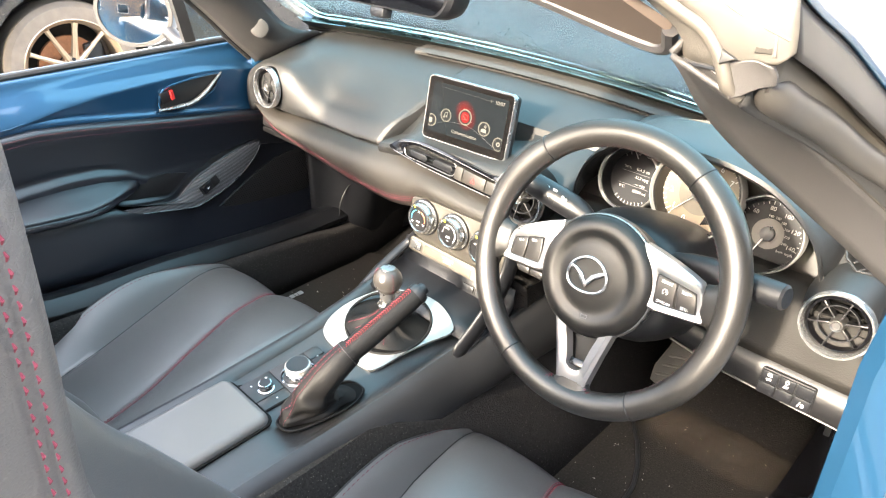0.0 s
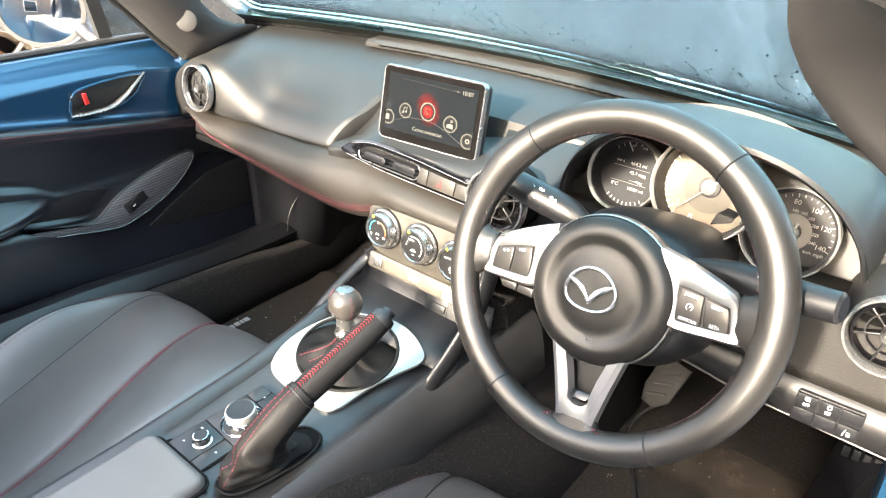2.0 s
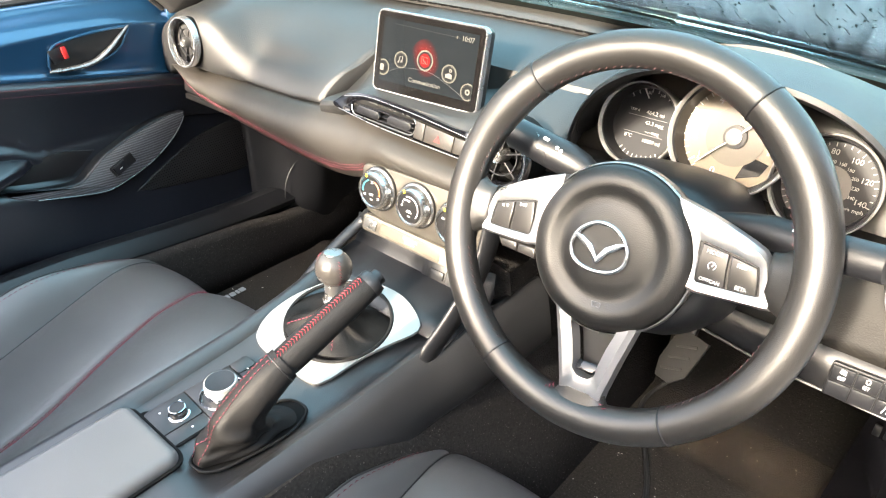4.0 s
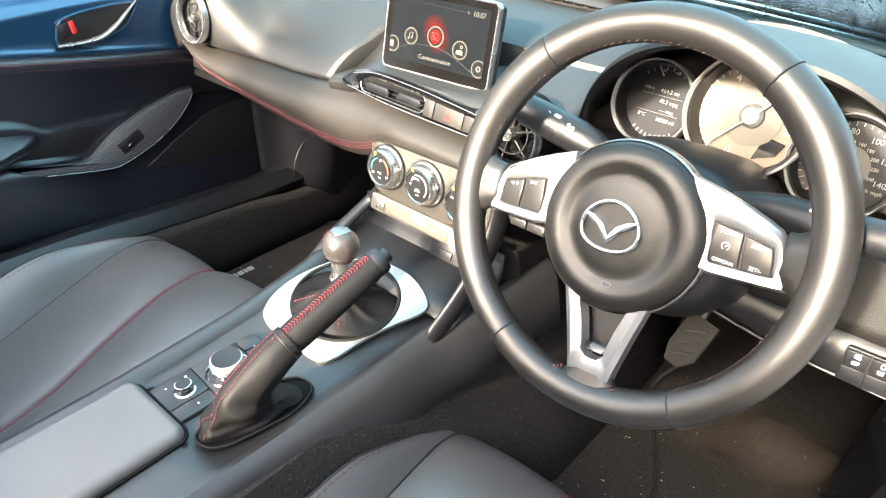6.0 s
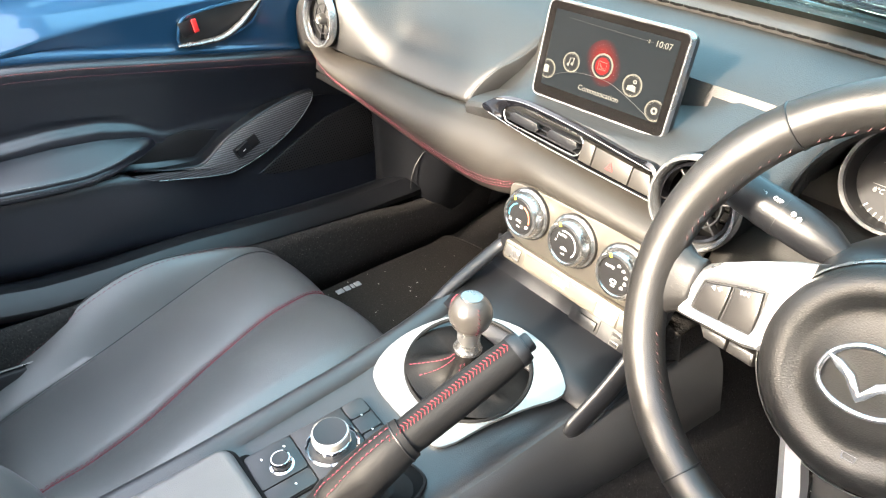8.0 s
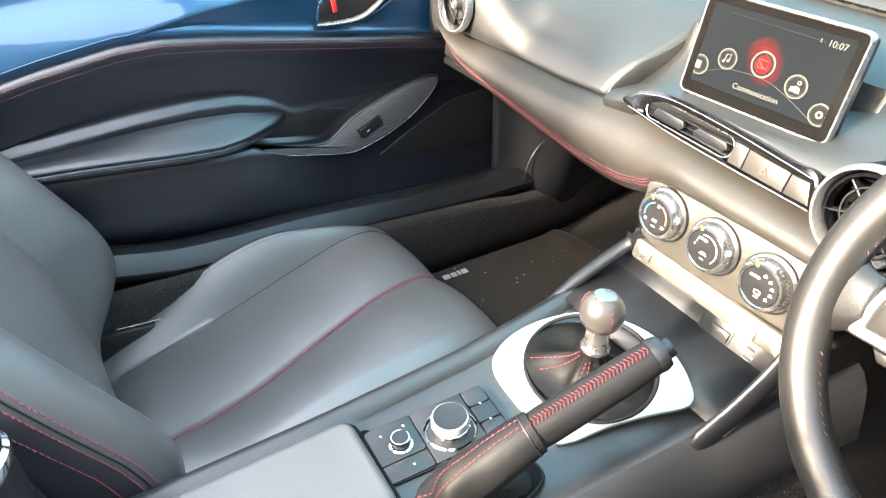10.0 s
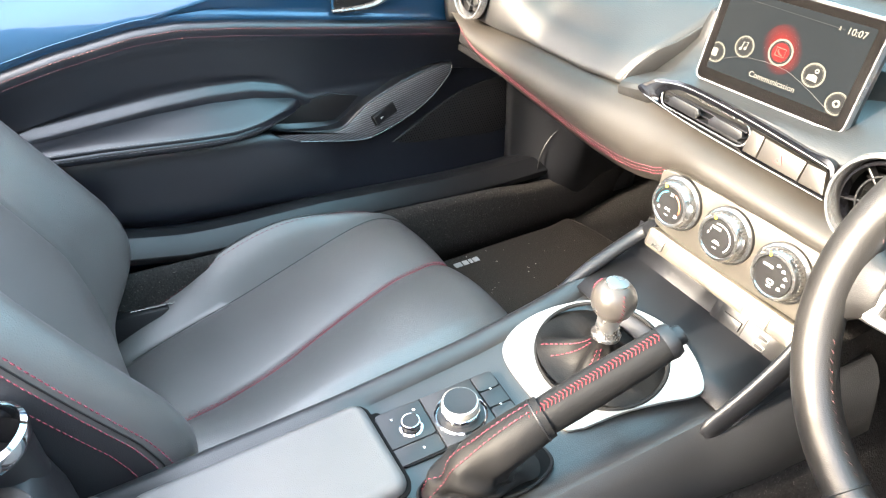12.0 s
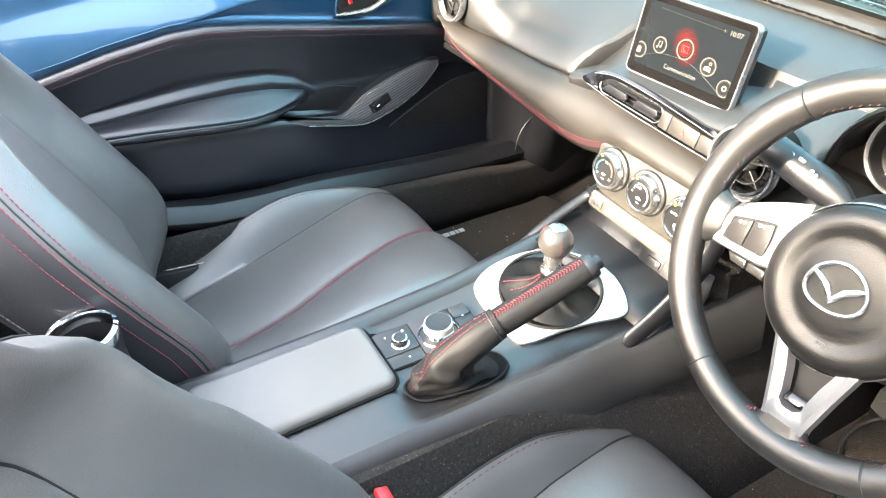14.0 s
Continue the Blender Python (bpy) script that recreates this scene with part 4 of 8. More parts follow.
# driver's pillar, seen from the open doorway: trim, rounded lip, seal ridge, channel and painted outer face
pr = thing("windscreen_pillar", (0.69, 0.25, 0.70), "raked windscreen pillar with brown-grey trim and blue outer face", "pillar")
ys = [-0.255, -0.22, -0.17, -0.12, -0.07, 0.0, 0.07, 0.16, 0.26]
cross = {"edge": [(.543, 1.040), (.537, 1.020), (.533, .984), (.549, .942), (.588, .894), (.645, .824), (.690, .762), (.706, .715), (.706, .700)],
         "lip": [(.586, 1.024), (.586, 1.008), (.599, .985), (.615, .957), (.640, .920), (.672, .866), (.702, .802), (.716, .732), (.716, .710)],
         "groove": [(.590, 1.018), (.592, 1.002), (.606, .978), (.622, .950), (.646, .914), (.679, .862), (.708, .80), (.720, .732), (.722, .710)],
         "ridge": [(.594, 1.038), (.598, 1.020), (.610, .996), (.624, .967), (.648, .937), (.680, .888), (.708, .828), (.724, .752), (.732, .720)],
         "rail": [(.602, 1.030), (.607, 1.012), (.619, .988), (.634, .962), (.656, .932), (.690, .884), (.716, .826), (.730, .752), (.738, .720)],
         "channel": [(.604, 1.056), (.609, 1.040), (.617, 1.014), (.628, .984), (.650, .950), (.684, .902), (.712, .842), (.728, .764), (.738, .730)],
         "step": [(.612, 1.052), (.618, 1.036), (.628, 1.010), (.640, .982), (.660, .950), (.694, .902), (.720, .844), (.736, .766), (.744, .732)],
         "blue": [(.604, 1.082), (.607, 1.066), (.614, 1.044), (.626, 1.014), (.644, .980), (.676, .930), (.706, .870), (.728, .792), (.744, .742)]}
lines = {k: spline([(x, y, z) for (x, z), y in zip(v, ys)], 34) for k, v in cross.items()}


def strip_part(name, keys, mat, label="", n=5):
    rr = []
    for i in range(34):
        pts = [lines[k][i] for k in keys]
        rr.append(spline(pts, n * (len(pts) - 1) + 1))
    return part(name, sheet(rr), mat, pr, label, thick=0.003, smooth=60)


lines["crown"] = [p + Vector((-0.012, 0.050, 0.012)) for p in lines["blue"]]
lines["fore"] = [p + Vector((-0.055, 0.062, -0.008)) for p in lines["blue"]]
strip_part("inner_trim", ["edge", "lip"], TRIM, "brown-grey grained pillar trim")
strip_part("glass_side", ["edge", "fore"], TRIM)
LIP = surface("pale worn trim lip", (0.050, 0.0455, 0.038), 0.50, spots=0.2, spec=0.5)
curl = spline([(0.40, -0.275, 1.094), (0.47, -0.270, 1.086), (0.512, -0.265, 1.079), (0.532, -0.2625, 1.072), (0.546, -0.2625, 1.066), (0.562, -0.2625, 1.059), (0.572, -0.262, 1.049), (0.578, -0.2615, 1.039), (0.581, -0.2605, 1.031)], 26)
part("lip", tube(curl + lines["lip"], 0.0048, 12), LIP, pr, "pale rounded trim lip")
strip_part("seal", ["lip", "groove", "ridge"], RUBBER, "black rubber door seal")
part("seal_bead", tube([p + Vector((0.004, 0, -0.004)) for p in lines["ridge"]], [0.003, 0.008, 0.011] + [0.012 - 0.0045 * k / 33 for k in range(31)], 12), surface("dusty grey seal", (0.036, 0.033, 0.029), 0.55, spots=0.25, spec=0.5), pr, "dusty grey rubber seal")
strip_part("seal_channel", ["ridge", "rail", "channel"], LIP, "pale seal channel")
strip_part("outer_channel", ["channel", "step", "blue"], surface("dusty outer channel", (0.018, 0.0165, 0.0145), 0.6, spots=0.3, spec=0.35), "brown-grey outer channel")
strip_part("outer_face", ["blue", "crown", "fore"], PAINT, "blue painted pillar face")
part("clip", box(0.006, 0.030, 0.012, 0.002, pose(0.622, -0.125, 1.000, -32)), SATIN, pr)
CAP = surface("pale corner trim", (0.055, 0.050, 0.043), 0.6, grain=0.5, grain_size=0.0012, spots=0.25, spot_size=0.02, spec=0.4)
part("corner_trim", pillar_sheet([[(0.40, -0.225, 1.085), (0.48, -0.232, 1.073), (0.522, -0.240, 1.058), (0.539, -0.243, 1.048), (0.546, -0.246, 1.034)],
                                  [(0.40, -0.250, 1.090), (0.49, -0.250, 1.078), (0.528, -0.250, 1.064), (0.547, -0.252, 1.054), (0.558, -0.253, 1.036)],
                                  [(0.40, -0.272, 1.092), (0.505, -0.263, 1.076), (0.545, -0.260, 1.063), (0.566, -0.260, 1.052), (0.577, -0.260, 1.038)]]), CAP, pr, "grained corner trim under the header", thick=0.003, smooth=60)
part("corner_filler", pillar_sheet([[(0.5435, -0.2440, 1.0365), (0.558, -0.2525, 1.0375), (0.570, -0.2575, 1.0385), (0.5815, -0.2605, 1.0330)],
                                    [(0.5425, -0.2420, 1.0330), (0.557, -0.2470, 1.0320), (0.571, -0.2510, 1.0300), (0.5835, -0.2540, 1.0260)],
                                    [(0.5405, -0.2370, 1.0300), (0.556, -0.2395, 1.0265), (0.571, -0.2420, 1.0215), (0.5850, -0.2440, 1.0180)]]), TRIM, pr, thick=0.003, smooth=60)
part("trim_seam", tube([(0.545, -0.2475, 1.0335), (0.558, -0.2545, 1.0355), (0.576, -0.2610, 1.0375)], 0.0013, 6), DARK, pr)
HEADER = surface("bare painted header", (0.075, 0.070, 0.062), 0.38, spots=0.12, spot_size=0.02)
part("header_end", pillar_sheet([[(0.579, -0.2580, 1.043), (0.587, -0.2590, 1.046), (0.594, -0.2595, 1.048), (0.604, -0.2590, 1.047), (0.611, -0.2560, 1.054)],
                                 [(0.573, -0.2615, 1.052), (0.582, -0.2630, 1.055), (0.592, -0.2630, 1.058), (0.601, -0.2610, 1.061), (0.610, -0.2570, 1.065)],
                                 [(0.562, -0.2620, 1.063), (0.576, -0.2640, 1.066), (0.589, -0.2640, 1.070), (0.600, -0.2600, 1.073), (0.606, -0.2550, 1.078)],
                                 [(0.541, -0.2620, 1.072), (0.560, -0.2630, 1.077), (0.578, -0.2600, 1.083), (0.592, -0.2540, 1.087), (0.603, -0.2480, 1.090)],
                                 [(0.500, -0.2600, 1.088), (0.520, -0.2550, 1.098), (0.545, -0.2450, 1.106), (0.570, -0.2350, 1.108), (0.595, -0.2250, 1.105)]]), HEADER, pr, "pale painted header end", thick=0.003, smooth=60)
part("header_ridge", tube(spline([(0.560, -0.2640, 1.0800), (0.578, -0.2660, 1.0720), (0.594, -0.2650, 1.0660), (0.608, -0.2600, 1.0600)], 14), 0.0016, 8), HEADER, pr)
part("end_cap", pillar_sheet([[(0.579, -0.2600, 1.043), (0.586, -0.2608, 1.0455), (0.594, -0.2608, 1.048), (0.604, -0.2600, 1.046)],
                              [(0.580, -0.2595, 1.034), (0.587, -0.2590, 1.037), (0.596, -0.2580, 1.040), (0.606, -0.2570, 1.041)],
                              [(0.583, -0.2585, 1.023), (0.589, -0.2570, 1.026), (0.597, -0.2560, 1.032), (0.606, -0.2550, 1.036)]]), TRIM, pr, "dark moulded end cap", thick=0.003, smooth=60)
# Flat plate: the latch hole's shade is put into its dark colour.
part("latch_shade", slab([(-0.0045, -0.0045), (0.0050, -0.0040), (0.0030, 0.0050), (-0.0040, 0.0035)], 0.0012, 0.0004, face_to((0.5975, -0.2630, 1.0560), (0.18, -0.97, 0.10))), surface("latch hole shade", (0.020, 0.017, 0.013), 0.8), pr, "flat dark plate coloured as the shaded latch hole")
part("latch_rim", tube([face_to((0.5975, -0.2632, 1.0560), (0.18, -0.97, 0.10)) @ Vector((x, y, 0.0012)) for x, y in ((0.0060, -0.0050), (0.0040, 0.0060), (-0.0048, 0.0045))], 0.0011, 6), HEADER, pr)
part("lip_tab", slab([(-0.002, -0.004), (0.007, 0.000), (-0.002, 0.004)], 0.003, 0.001, face_to((0.5785, -0.2655, 1.0465), (0.1, -1, 0.1))), RUBBER, pr, "small dark rubber tab")

# body side below the driver's pillar, seen in the open doorway
jamb = thing("door_jamb", (0.70, 0.3, GROUND), "glossy blue painted door jamb in the open doorway", "door jamb")
rows = []
for k in range(17):
    z = 0.735 - 0.6 * k / 16
    o = lerp_table([(0.13, 0.012), (0.40, 0.010), (0.55, 0.004), (0.62, 0.0), (0.735, 0.006)], z)
    rows.append([(0.655 + o, 0.30, z), (0.650 + o, 0.19, z), (0.655 + o, 0.158, z), (0.672 + o, 0.150, z), (0.72 + o, 0.16, z), (0.735 + o, 0.18, z), (0.745 + o, 0.26, z), (0.80, 0.30, z), (0.85, 0.34, z), (0.86, 0.5, z)])
part("panel", sheet(rows), PAINT, jamb, thick=0.004)
part("seal", tube([(0.662 + (0.01 if z < 0.5 else 0.004), 0.156, z) for z in [0.70 - 0.55 * k / 10 for k in range(11)]], 0.003, 8), RUBBER, jamb, "black door seal")

# rear-view mirror and sun visor under the header
rv = thing("rear_view_mirror", (0.19, -0.16, 1.0), "black rear-view mirror hanging from the header", "mirror")
rm = pose(0.192, -0.170, 1.031, 80, -4, -10)
sh = rounded(0.235, 0.062, 0.024, 6)
part("shell", solid_rows([[rm @ Vector((x * s, y * s, z)) for x, y in sh] for s, z in ((0.97, 0.006), (1.0, 0.002), (1.0, -0.008), (0.93, -0.022), (0.6, -0.034))]), PLASTIC, rv)
part("glass", slab([(x * 0.95, y * 0.93) for x, y in sh], 0.0015, 0, rm @ Matrix.Translation((0, 0, 0.0055))), surface("dim mirror", (0.75, 0.75, 0.75), 0.04, metal=1.0, rough_var=0.02), rv, "mirror glass")
part("stem", tube([(0.195, -0.15, 1.022), (0.19, -0.17, 1.035), (0.185, -0.20, 1.045)], 0.009, 10), PLASTIC, rv)
part("switch", box(0.026, 0.010, 0.012, 0.003, rm @ pose(0.0, -0.035, 0.002)), PLASTIC, rv)
for side in (-1, 1):
    v = thing("sun_visor", (side * 0.42, -0.2, 1.03), "folded brown sun visor with dark rounded edge", "sun visor")
    q = [Vector((side * x, y, z + 0.007)) for x, y, z in ((0.300, -0.190, 1.050), (0.400, -0.190, 1.034), (0.480, -0.190, 1.020), (0.508, -0.194, 1.020), (0.518, -0.212, 1.036), (0.48, -0.238, 1.062), (0.30, -0.245, 1.085))]
    part("board", solid_rows([[v_ + Vector((0, 0, dz)) for v_ in q] for dz in (-0.003, 0.004)]), surface("visor cloth", (0.045, 0.032, 0.024), 0.8, spots=0.3, spot_size=0.02), v)
    part("edge", tube(spline(q[:5], 24), 0.0060, 8), surface("visor edge", (0.030, 0.029, 0.030), 0.38), v, "dark rounded edge")

hp_t = thing("hinge_pillar_trim", (-0.69, 0.3, 0.25), "black trim between door and kick panel", "trim panel")
part("panel", sheet([[(-0.735, y, 0.68), (-0.735, y, 0.6), (-0.732, y, 0.4), (-0.722, y, 0.25), (-0.70, y, 0.05)] for y in (0.262, 0.30, 0.86)]), DARK, hp_t, thick=0.006)


# ---- steering wheel ----
wheel = thing("steering_wheel", (0.357, 0.12, 0.64), "leather-trimmed three-spoke steering wheel with silver spokes", "steering wheel")
WM = face_to((0.3617, 0.0257, 0.6813), (-0.02, -math.cos(radians(20.5)), math.sin(radians(20.5)))) @ pose(0, 0, 0, 0, 0, 6.5)
HC = WM @ Matrix.Translation((0.003, -0.007, 0))      # the airbag cover sits a little low in the rim
R, r = 0.1735, 0.0168


def rim_row(a):
    """A cross-section of the rim, thicker at the thumb rests."""
    d = math.degrees(a) % 360
    k = 1.0 + 0.10 * math.exp(-((d - 38) / 14) ** 2) + 0.10 * math.exp(-((d - 142) / 14) ** 2)
    c, s = math.cos(a), math.sin(a)
    out = []
    for i in range(16):
        b = 2 * math.pi * i / 16
        rr = R + r * k * math.cos(b) * (1.0 if math.cos(b) > 0 else 1.08)
        out.append(WM @ Vector((rr * c, rr * s, r * 1.02 * k * math.sin(b))))
    return out


WHEEL_THREAD = surface("wheel thread", (0.045, 0.010, 0.012), 0.7, spots=0.2)
SEAMS = [53, 127, 236, 301]
rows = [rim_row(2 * math.pi * k / 120) for k in range(120)]
rim = part("rim", sheet(rows + [rows[0]], True), WHEEL, wheel, "black leather rim worn shiny")
for s in SEAMS:
    a = radians(s)
    ring = [p for p in rim_row(a)]
    c = WM @ Vector((R * math.cos(a), R * math.sin(a), 0))
    part("seam", tube([c + (p - c) * 1.004 for p in ring + ring[:1]], 0.0011, 5), DARK, rim)
for a0, a1 in ((55, 125), (129, 168), (196, 236), (304, 344), (12, 51)):
    line, nr = [], []
    for k in range(60):
        a = radians(a0 + (a1 - a0) * k / 59)
        line.append(WM @ Vector(((R - r * 1.02) * math.cos(a), (R - r * 1.02) * math.sin(a), r * 0.45)))
        nr.append(WM.to_3x3() @ Vector((-math.cos(a) * 0.8, -math.sin(a) * 0.8, 0.6)))
    part("stitching", stitches(line, 0.0036, 0.0040, 0.0005, 0.0004, nr, 0.0022), WHEEL_THREAD, rim, "dark red laced stitching", kind="stuff")
# leather arms at three and nine o'clock, reaching in from the rim
for s in (-1, 1):
    rr = []
    for k in range(9):
        f = k / 8
        x = s * (R - 0.002 - 0.034 * f)
        h = 0.0235 + 0.040 * (1 - f) ** 2.4
        z = 0.001 - 0.011 * f ** 0.7
        t = 0.0140 - 0.005 * f
        rr.append([WM @ Vector((x, y * h + 0.001, z + q * t)) for y, q in ((-1, 0), (-0.9, 0.7), (-0.4, 1), (0.4, 1), (0.9, 0.7), (1, 0), (0.9, -0.7), (0.4, -1), (-0.4, -1), (-0.9, -0.7))])
    part("arm", solid_rows(rr), WHEEL, wheel, smooth=80)
KEYGREY = surface("dark grey keys", (0.013, 0.012, 0.0112), 0.34, spots=0.1)
SPOKE = surface("satin spoke metal", (0.42, 0.42, 0.425), 0.30, metal=0.9, grain=0.05, spots=0.05)
# silver wedges beside the hub, with their switches
for s in (-1, 1):
    tilt = WM @ pose(0, 0, 0, 0, s * 5, 0)
    o = [(0.056, 0.052), (0.078, 0.0455), (0.100, 0.0375), (0.120, 0.0290), (0.131, 0.0235), (0.1360, 0.0175), (0.1415, 0.0), (0.1470, -0.0190), (0.1460, -0.0235), (0.140, -0.0240), (0.112, -0.0245), (0.085, -0.0250), (0.071, -0.0220), (0.064, -0.010), (0.060, 0.015)]
    i2 = [(0.0805, 0.0205), (0.085, 0.0205), (0.096, 0.0185), (0.110, 0.0152), (0.124, 0.0118), (0.1305, 0.0100), (0.1330, -0.001), (0.1352, -0.0135), (0.1340, -0.0150), (0.126, -0.0155), (0.110, -0.0155), (0.092, -0.0155), (0.084, -0.0153), (0.0820, -0.0100), (0.0805, 0.005)]
    o, i2 = [(s * x, y) for x, y in o], [(s * x, y) for x, y in i2]
    mid = [(x * 0.72 + u * 0.28, y * 0.72 + v * 0.28) for (x, y), (u, v) in zip(o, i2)]
    near = [(x * 0.15 + u * 0.85, y * 0.15 + v * 0.85) for (x, y), (u, v) in zip(o, i2)]
    rr = [[tilt @ Vector((x, y, z)) for x, y in pts] for pts, z in ((o, -0.010), (o, 0.0085), (mid, 0.0118), (near, 0.0112), (i2, 0.0100), (i2, 0.004))]
    bz = part("spoke_trim", sheet(rr, True), SPOKE, wheel, "satin silver switch surround", smooth=40)
    part("switch_bed", slab(i2, 0.004, 0, tilt @ Matrix.Translation((0, 0, 0.004))), DARK, bz)
    for q in ([(0.0825, -0.0142), (0.1080, -0.0145), (0.1065, 0.0000), (0.1060, 0.0150), (0.0835, 0.0190), (0.0822, 0.0020)],
              [(0.1098, -0.0145), (0.1335, -0.0140), (0.1320, -0.0010), (0.1295, 0.0088), (0.1080, 0.0138), (0.1084, 0.0000)]):
        part("button", slab([(s * x, y) for x, y in q], 0.0050, 0.0014, tilt @ Matrix.Translation((0, 0, 0.0055)), 3), KEYGREY, bz, "dark rocker switch")
    W2 = tilt @ Matrix.Translation((0, 0, 0.0107))
    if s > 0:
        for tx, x, y, z in (("MODE", 0.0945, 0.0128, 0.0048), ("OFF/CAN", 0.0950, -0.0115, 0.0042), ("RES/+", 0.1195, 0.0068, 0.0050), ("SET/-", 0.1205, -0.0115, 0.0046)):
            part("lettering", writing(tx, z, W2 @ pose(x, y, 0, 0, 0, -5)), WHITE_INK, bz)
        part("symbol", tube([W2 @ Vector((0.0945 + 0.0032 * math.cos(radians(a)), 0.0016 + 0.0032 * math.sin(radians(a)), 0.0002)) for a in range(-60, 245, 15)], 0.0004, 5), WHITE_INK, bz)
        part("symbol", tube([W2 @ Vector((0.0945, 0.0010, 0.0002)), W2 @ Vector((0.0965, 0.0040, 0.0002))], 0.0004, 5), WHITE_INK, bz)
    else:
        for x, y, k in ((-0.1215, 0.0078, -1), (-0.0985, 0.0128, 1), (-0.0955, 0.0132, 1)):
            part("symbol", slab([(-0.0014, -0.0018), (0.0014, 0), (-0.0014, 0.0018)], 0.0003, 0, W2 @ pose(x, y, 0, 0, 0, 180 if k < 0 else 0)), WHITE_INK, bz)
        part("symbol", box(0.0007, 0.0036, 0.0003, 0, W2 @ pose(-0.0932, 0.0134, 0)), WHITE_INK, bz)
        part("symbol", box(0.0035, 0.0007, 0.0003, 0, W2 @ pose(-0.1160, 0.0086, 0)), WHITE_INK, bz)
        part("symbol", box(0.0007, 0.0035, 0.0003, 0, W2 @ pose(-0.1160, 0.0086, 0)), WHITE_INK, bz)
        for q in ([(-0.1265, -0.0262), (-0.1010, -0.0268), (-0.1010, -0.0365), (-0.1200, -0.0352)], [(-0.0995, -0.0268), (-0.0770, -0.0275), (-0.0770, -0.0385), (-0.0995, -0.0366)]):
            part("button", slab(q[::-1], 0.012, 0.0025, tilt @ Matrix.Translation((0, 0, -0.008)), 3), KEYGREY, bz, "small call key")
# lower spoke: a silver wishbone with a window through it
def wishbone(top, waist, foot, y_top, y_foot):
    half = [(top, y_top), (top * 0.93, y_top - 0.012), (waist, (y_top + y_foot) / 2), (foot * 1.05, y_foot + 0.010), (foot, y_foot + 0.002), (foot * 0.5, y_foot - 0.0035)]
    return [(x, y) for x, y in half] + [(0, half[-1][1] - 0.0008)] + [(-x, y) for x, y in half[::-1]] + [(0, y_top + 0.001)]


wo, wi = wishbone(0.0440, 0.0315, 0.0215, -0.060, -0.1500), wishbone(0.0255, 0.0175, 0.0120, -0.066, -0.1260)
wm = [((x * 2 + u) / 3, (y * 2 + v) / 3) for (x, y), (u, v) in zip(wo, wi)]
LSM_ = WM @ Matrix.Translation((0.003, -0.004, 0.0))
part("lower_spoke", sheet([[LSM_ @ Vector((x, y, z)) for x, y in pts] for pts, z in ((wo, -0.012), (wo, 0.0035), (wm, 0.0068), (wi, 0.0040), (wi, -0.012))], True), SPOKE, wheel, "satin silver wishbone spoke", smooth=45)
part("spoke_step", box(0.022, 0.010, 0.006, 0.0015, LSM_ @ pose(0, -0.1215, -0.006, -25)), GLOSS, wheel)
part("spoke_back", slab([(x * 0.98, y) for x, y in wi], 0.002, 0, LSM_ @ Matrix.Translation((0, 0, -0.020))), DARK, wheel)
arm_rows = []
for f in [k / 10 for k in range(11)]:
    y = -0.1425 - 0.028 * f
    h = 0.0235 + 0.040 * f ** 2.0
    t_ = 0.0105 + 0.004 * f
    arm_rows.append([LSM_ @ Vector((x * h, y, q * t_ - 0.003)) for x, q in ((-1, 0), (-0.92, 0.6), (-0.5, 0.95), (0, 1), (0.5, 0.95), (0.92, 0.6), (1, 0), (0.9, -0.7), (0, -1), (-0.9, -0.7))])
part("lower_arm", solid_rows(arm_rows), WHEEL, wheel, smooth=80)
for sg in (-1, 1):
    line = [LSM_ @ Vector((sg * (0.0245 + 0.030 * f), -0.1455 - 0.0115 * f ** 0.6, 0.0065)) for f in [k / 12 for k in range(13)]]
    part("stitching", stitches(line, 0.0030, 0.0016, 0.0008, 0.0008, [WM.to_3x3() @ Vector((0, 0, 1))] * 13, 0.0035), RED, wheel, "red stitching", kind="stuff")
# airbag cover: a shallow round boss
prof = [(0.070, -0.050), (0.076, -0.030), (0.0785, -0.010), (0.078, 0.002), (0.075, 0.009), (0.069, 0.013), (0.062, 0.0150), (0.056, 0.0138), (0.051, 0.0112), (0.046, 0.0104), (0.040, 0.0118), (0.032, 0.0134), (0.02, 0.0138), (0, 0.0142)]
hub = part("airbag_cover", lathe(prof, 72, HC), HUB, wheel, "black grained airbag cover")
part("cover_ring", lathe([(0.0785, -0.012), (0.0805, -0.008), (0.0800, 0.002), (0.0785, 0.003)], 72, HC), SATIN, wheel)
BADGE = surface("badge chrome", (0.50, 0.50, 0.505), 0.16, metal=0.95, spots=0.03, rough_var=0.03)
# badge: an oval ring with a winged vee
EM = WM @ Matrix.Translation((-0.002, -0.008, 0.0138))
ov = [(0.030 * math.cos(a), 0.0245 * math.sin(a) - (0.002 * math.cos(2 * a))) for a in [2 * math.pi * i / 48 for i in range(48)]]
part("badge_ring", tube([EM @ Vector((x * 0.93, y * 0.92, 0.0012)) for x, y in ov + ov[:2]], 0.0024, 12), BADGE, hub, "chrome oval badge")
wing = [(-0.0265, 0.010), (-0.016, 0.0085), (-0.006, 0.003), (0, -0.006), (0.006, 0.003), (0.016, 0.0085), (0.0265, 0.010), (0.018, 0.0025), (0.010, -0.0015), (0.004, -0.009), (0, -0.0125), (-0.004, -0.009), (-0.010, -0.0015), (-0.018, 0.0025)]
part("badge_vee", slab([(x * 1.04, y * 1.12) for x, y in wing], 0.0042, 0.0014, EM, 3), BADGE, hub, smooth=60)
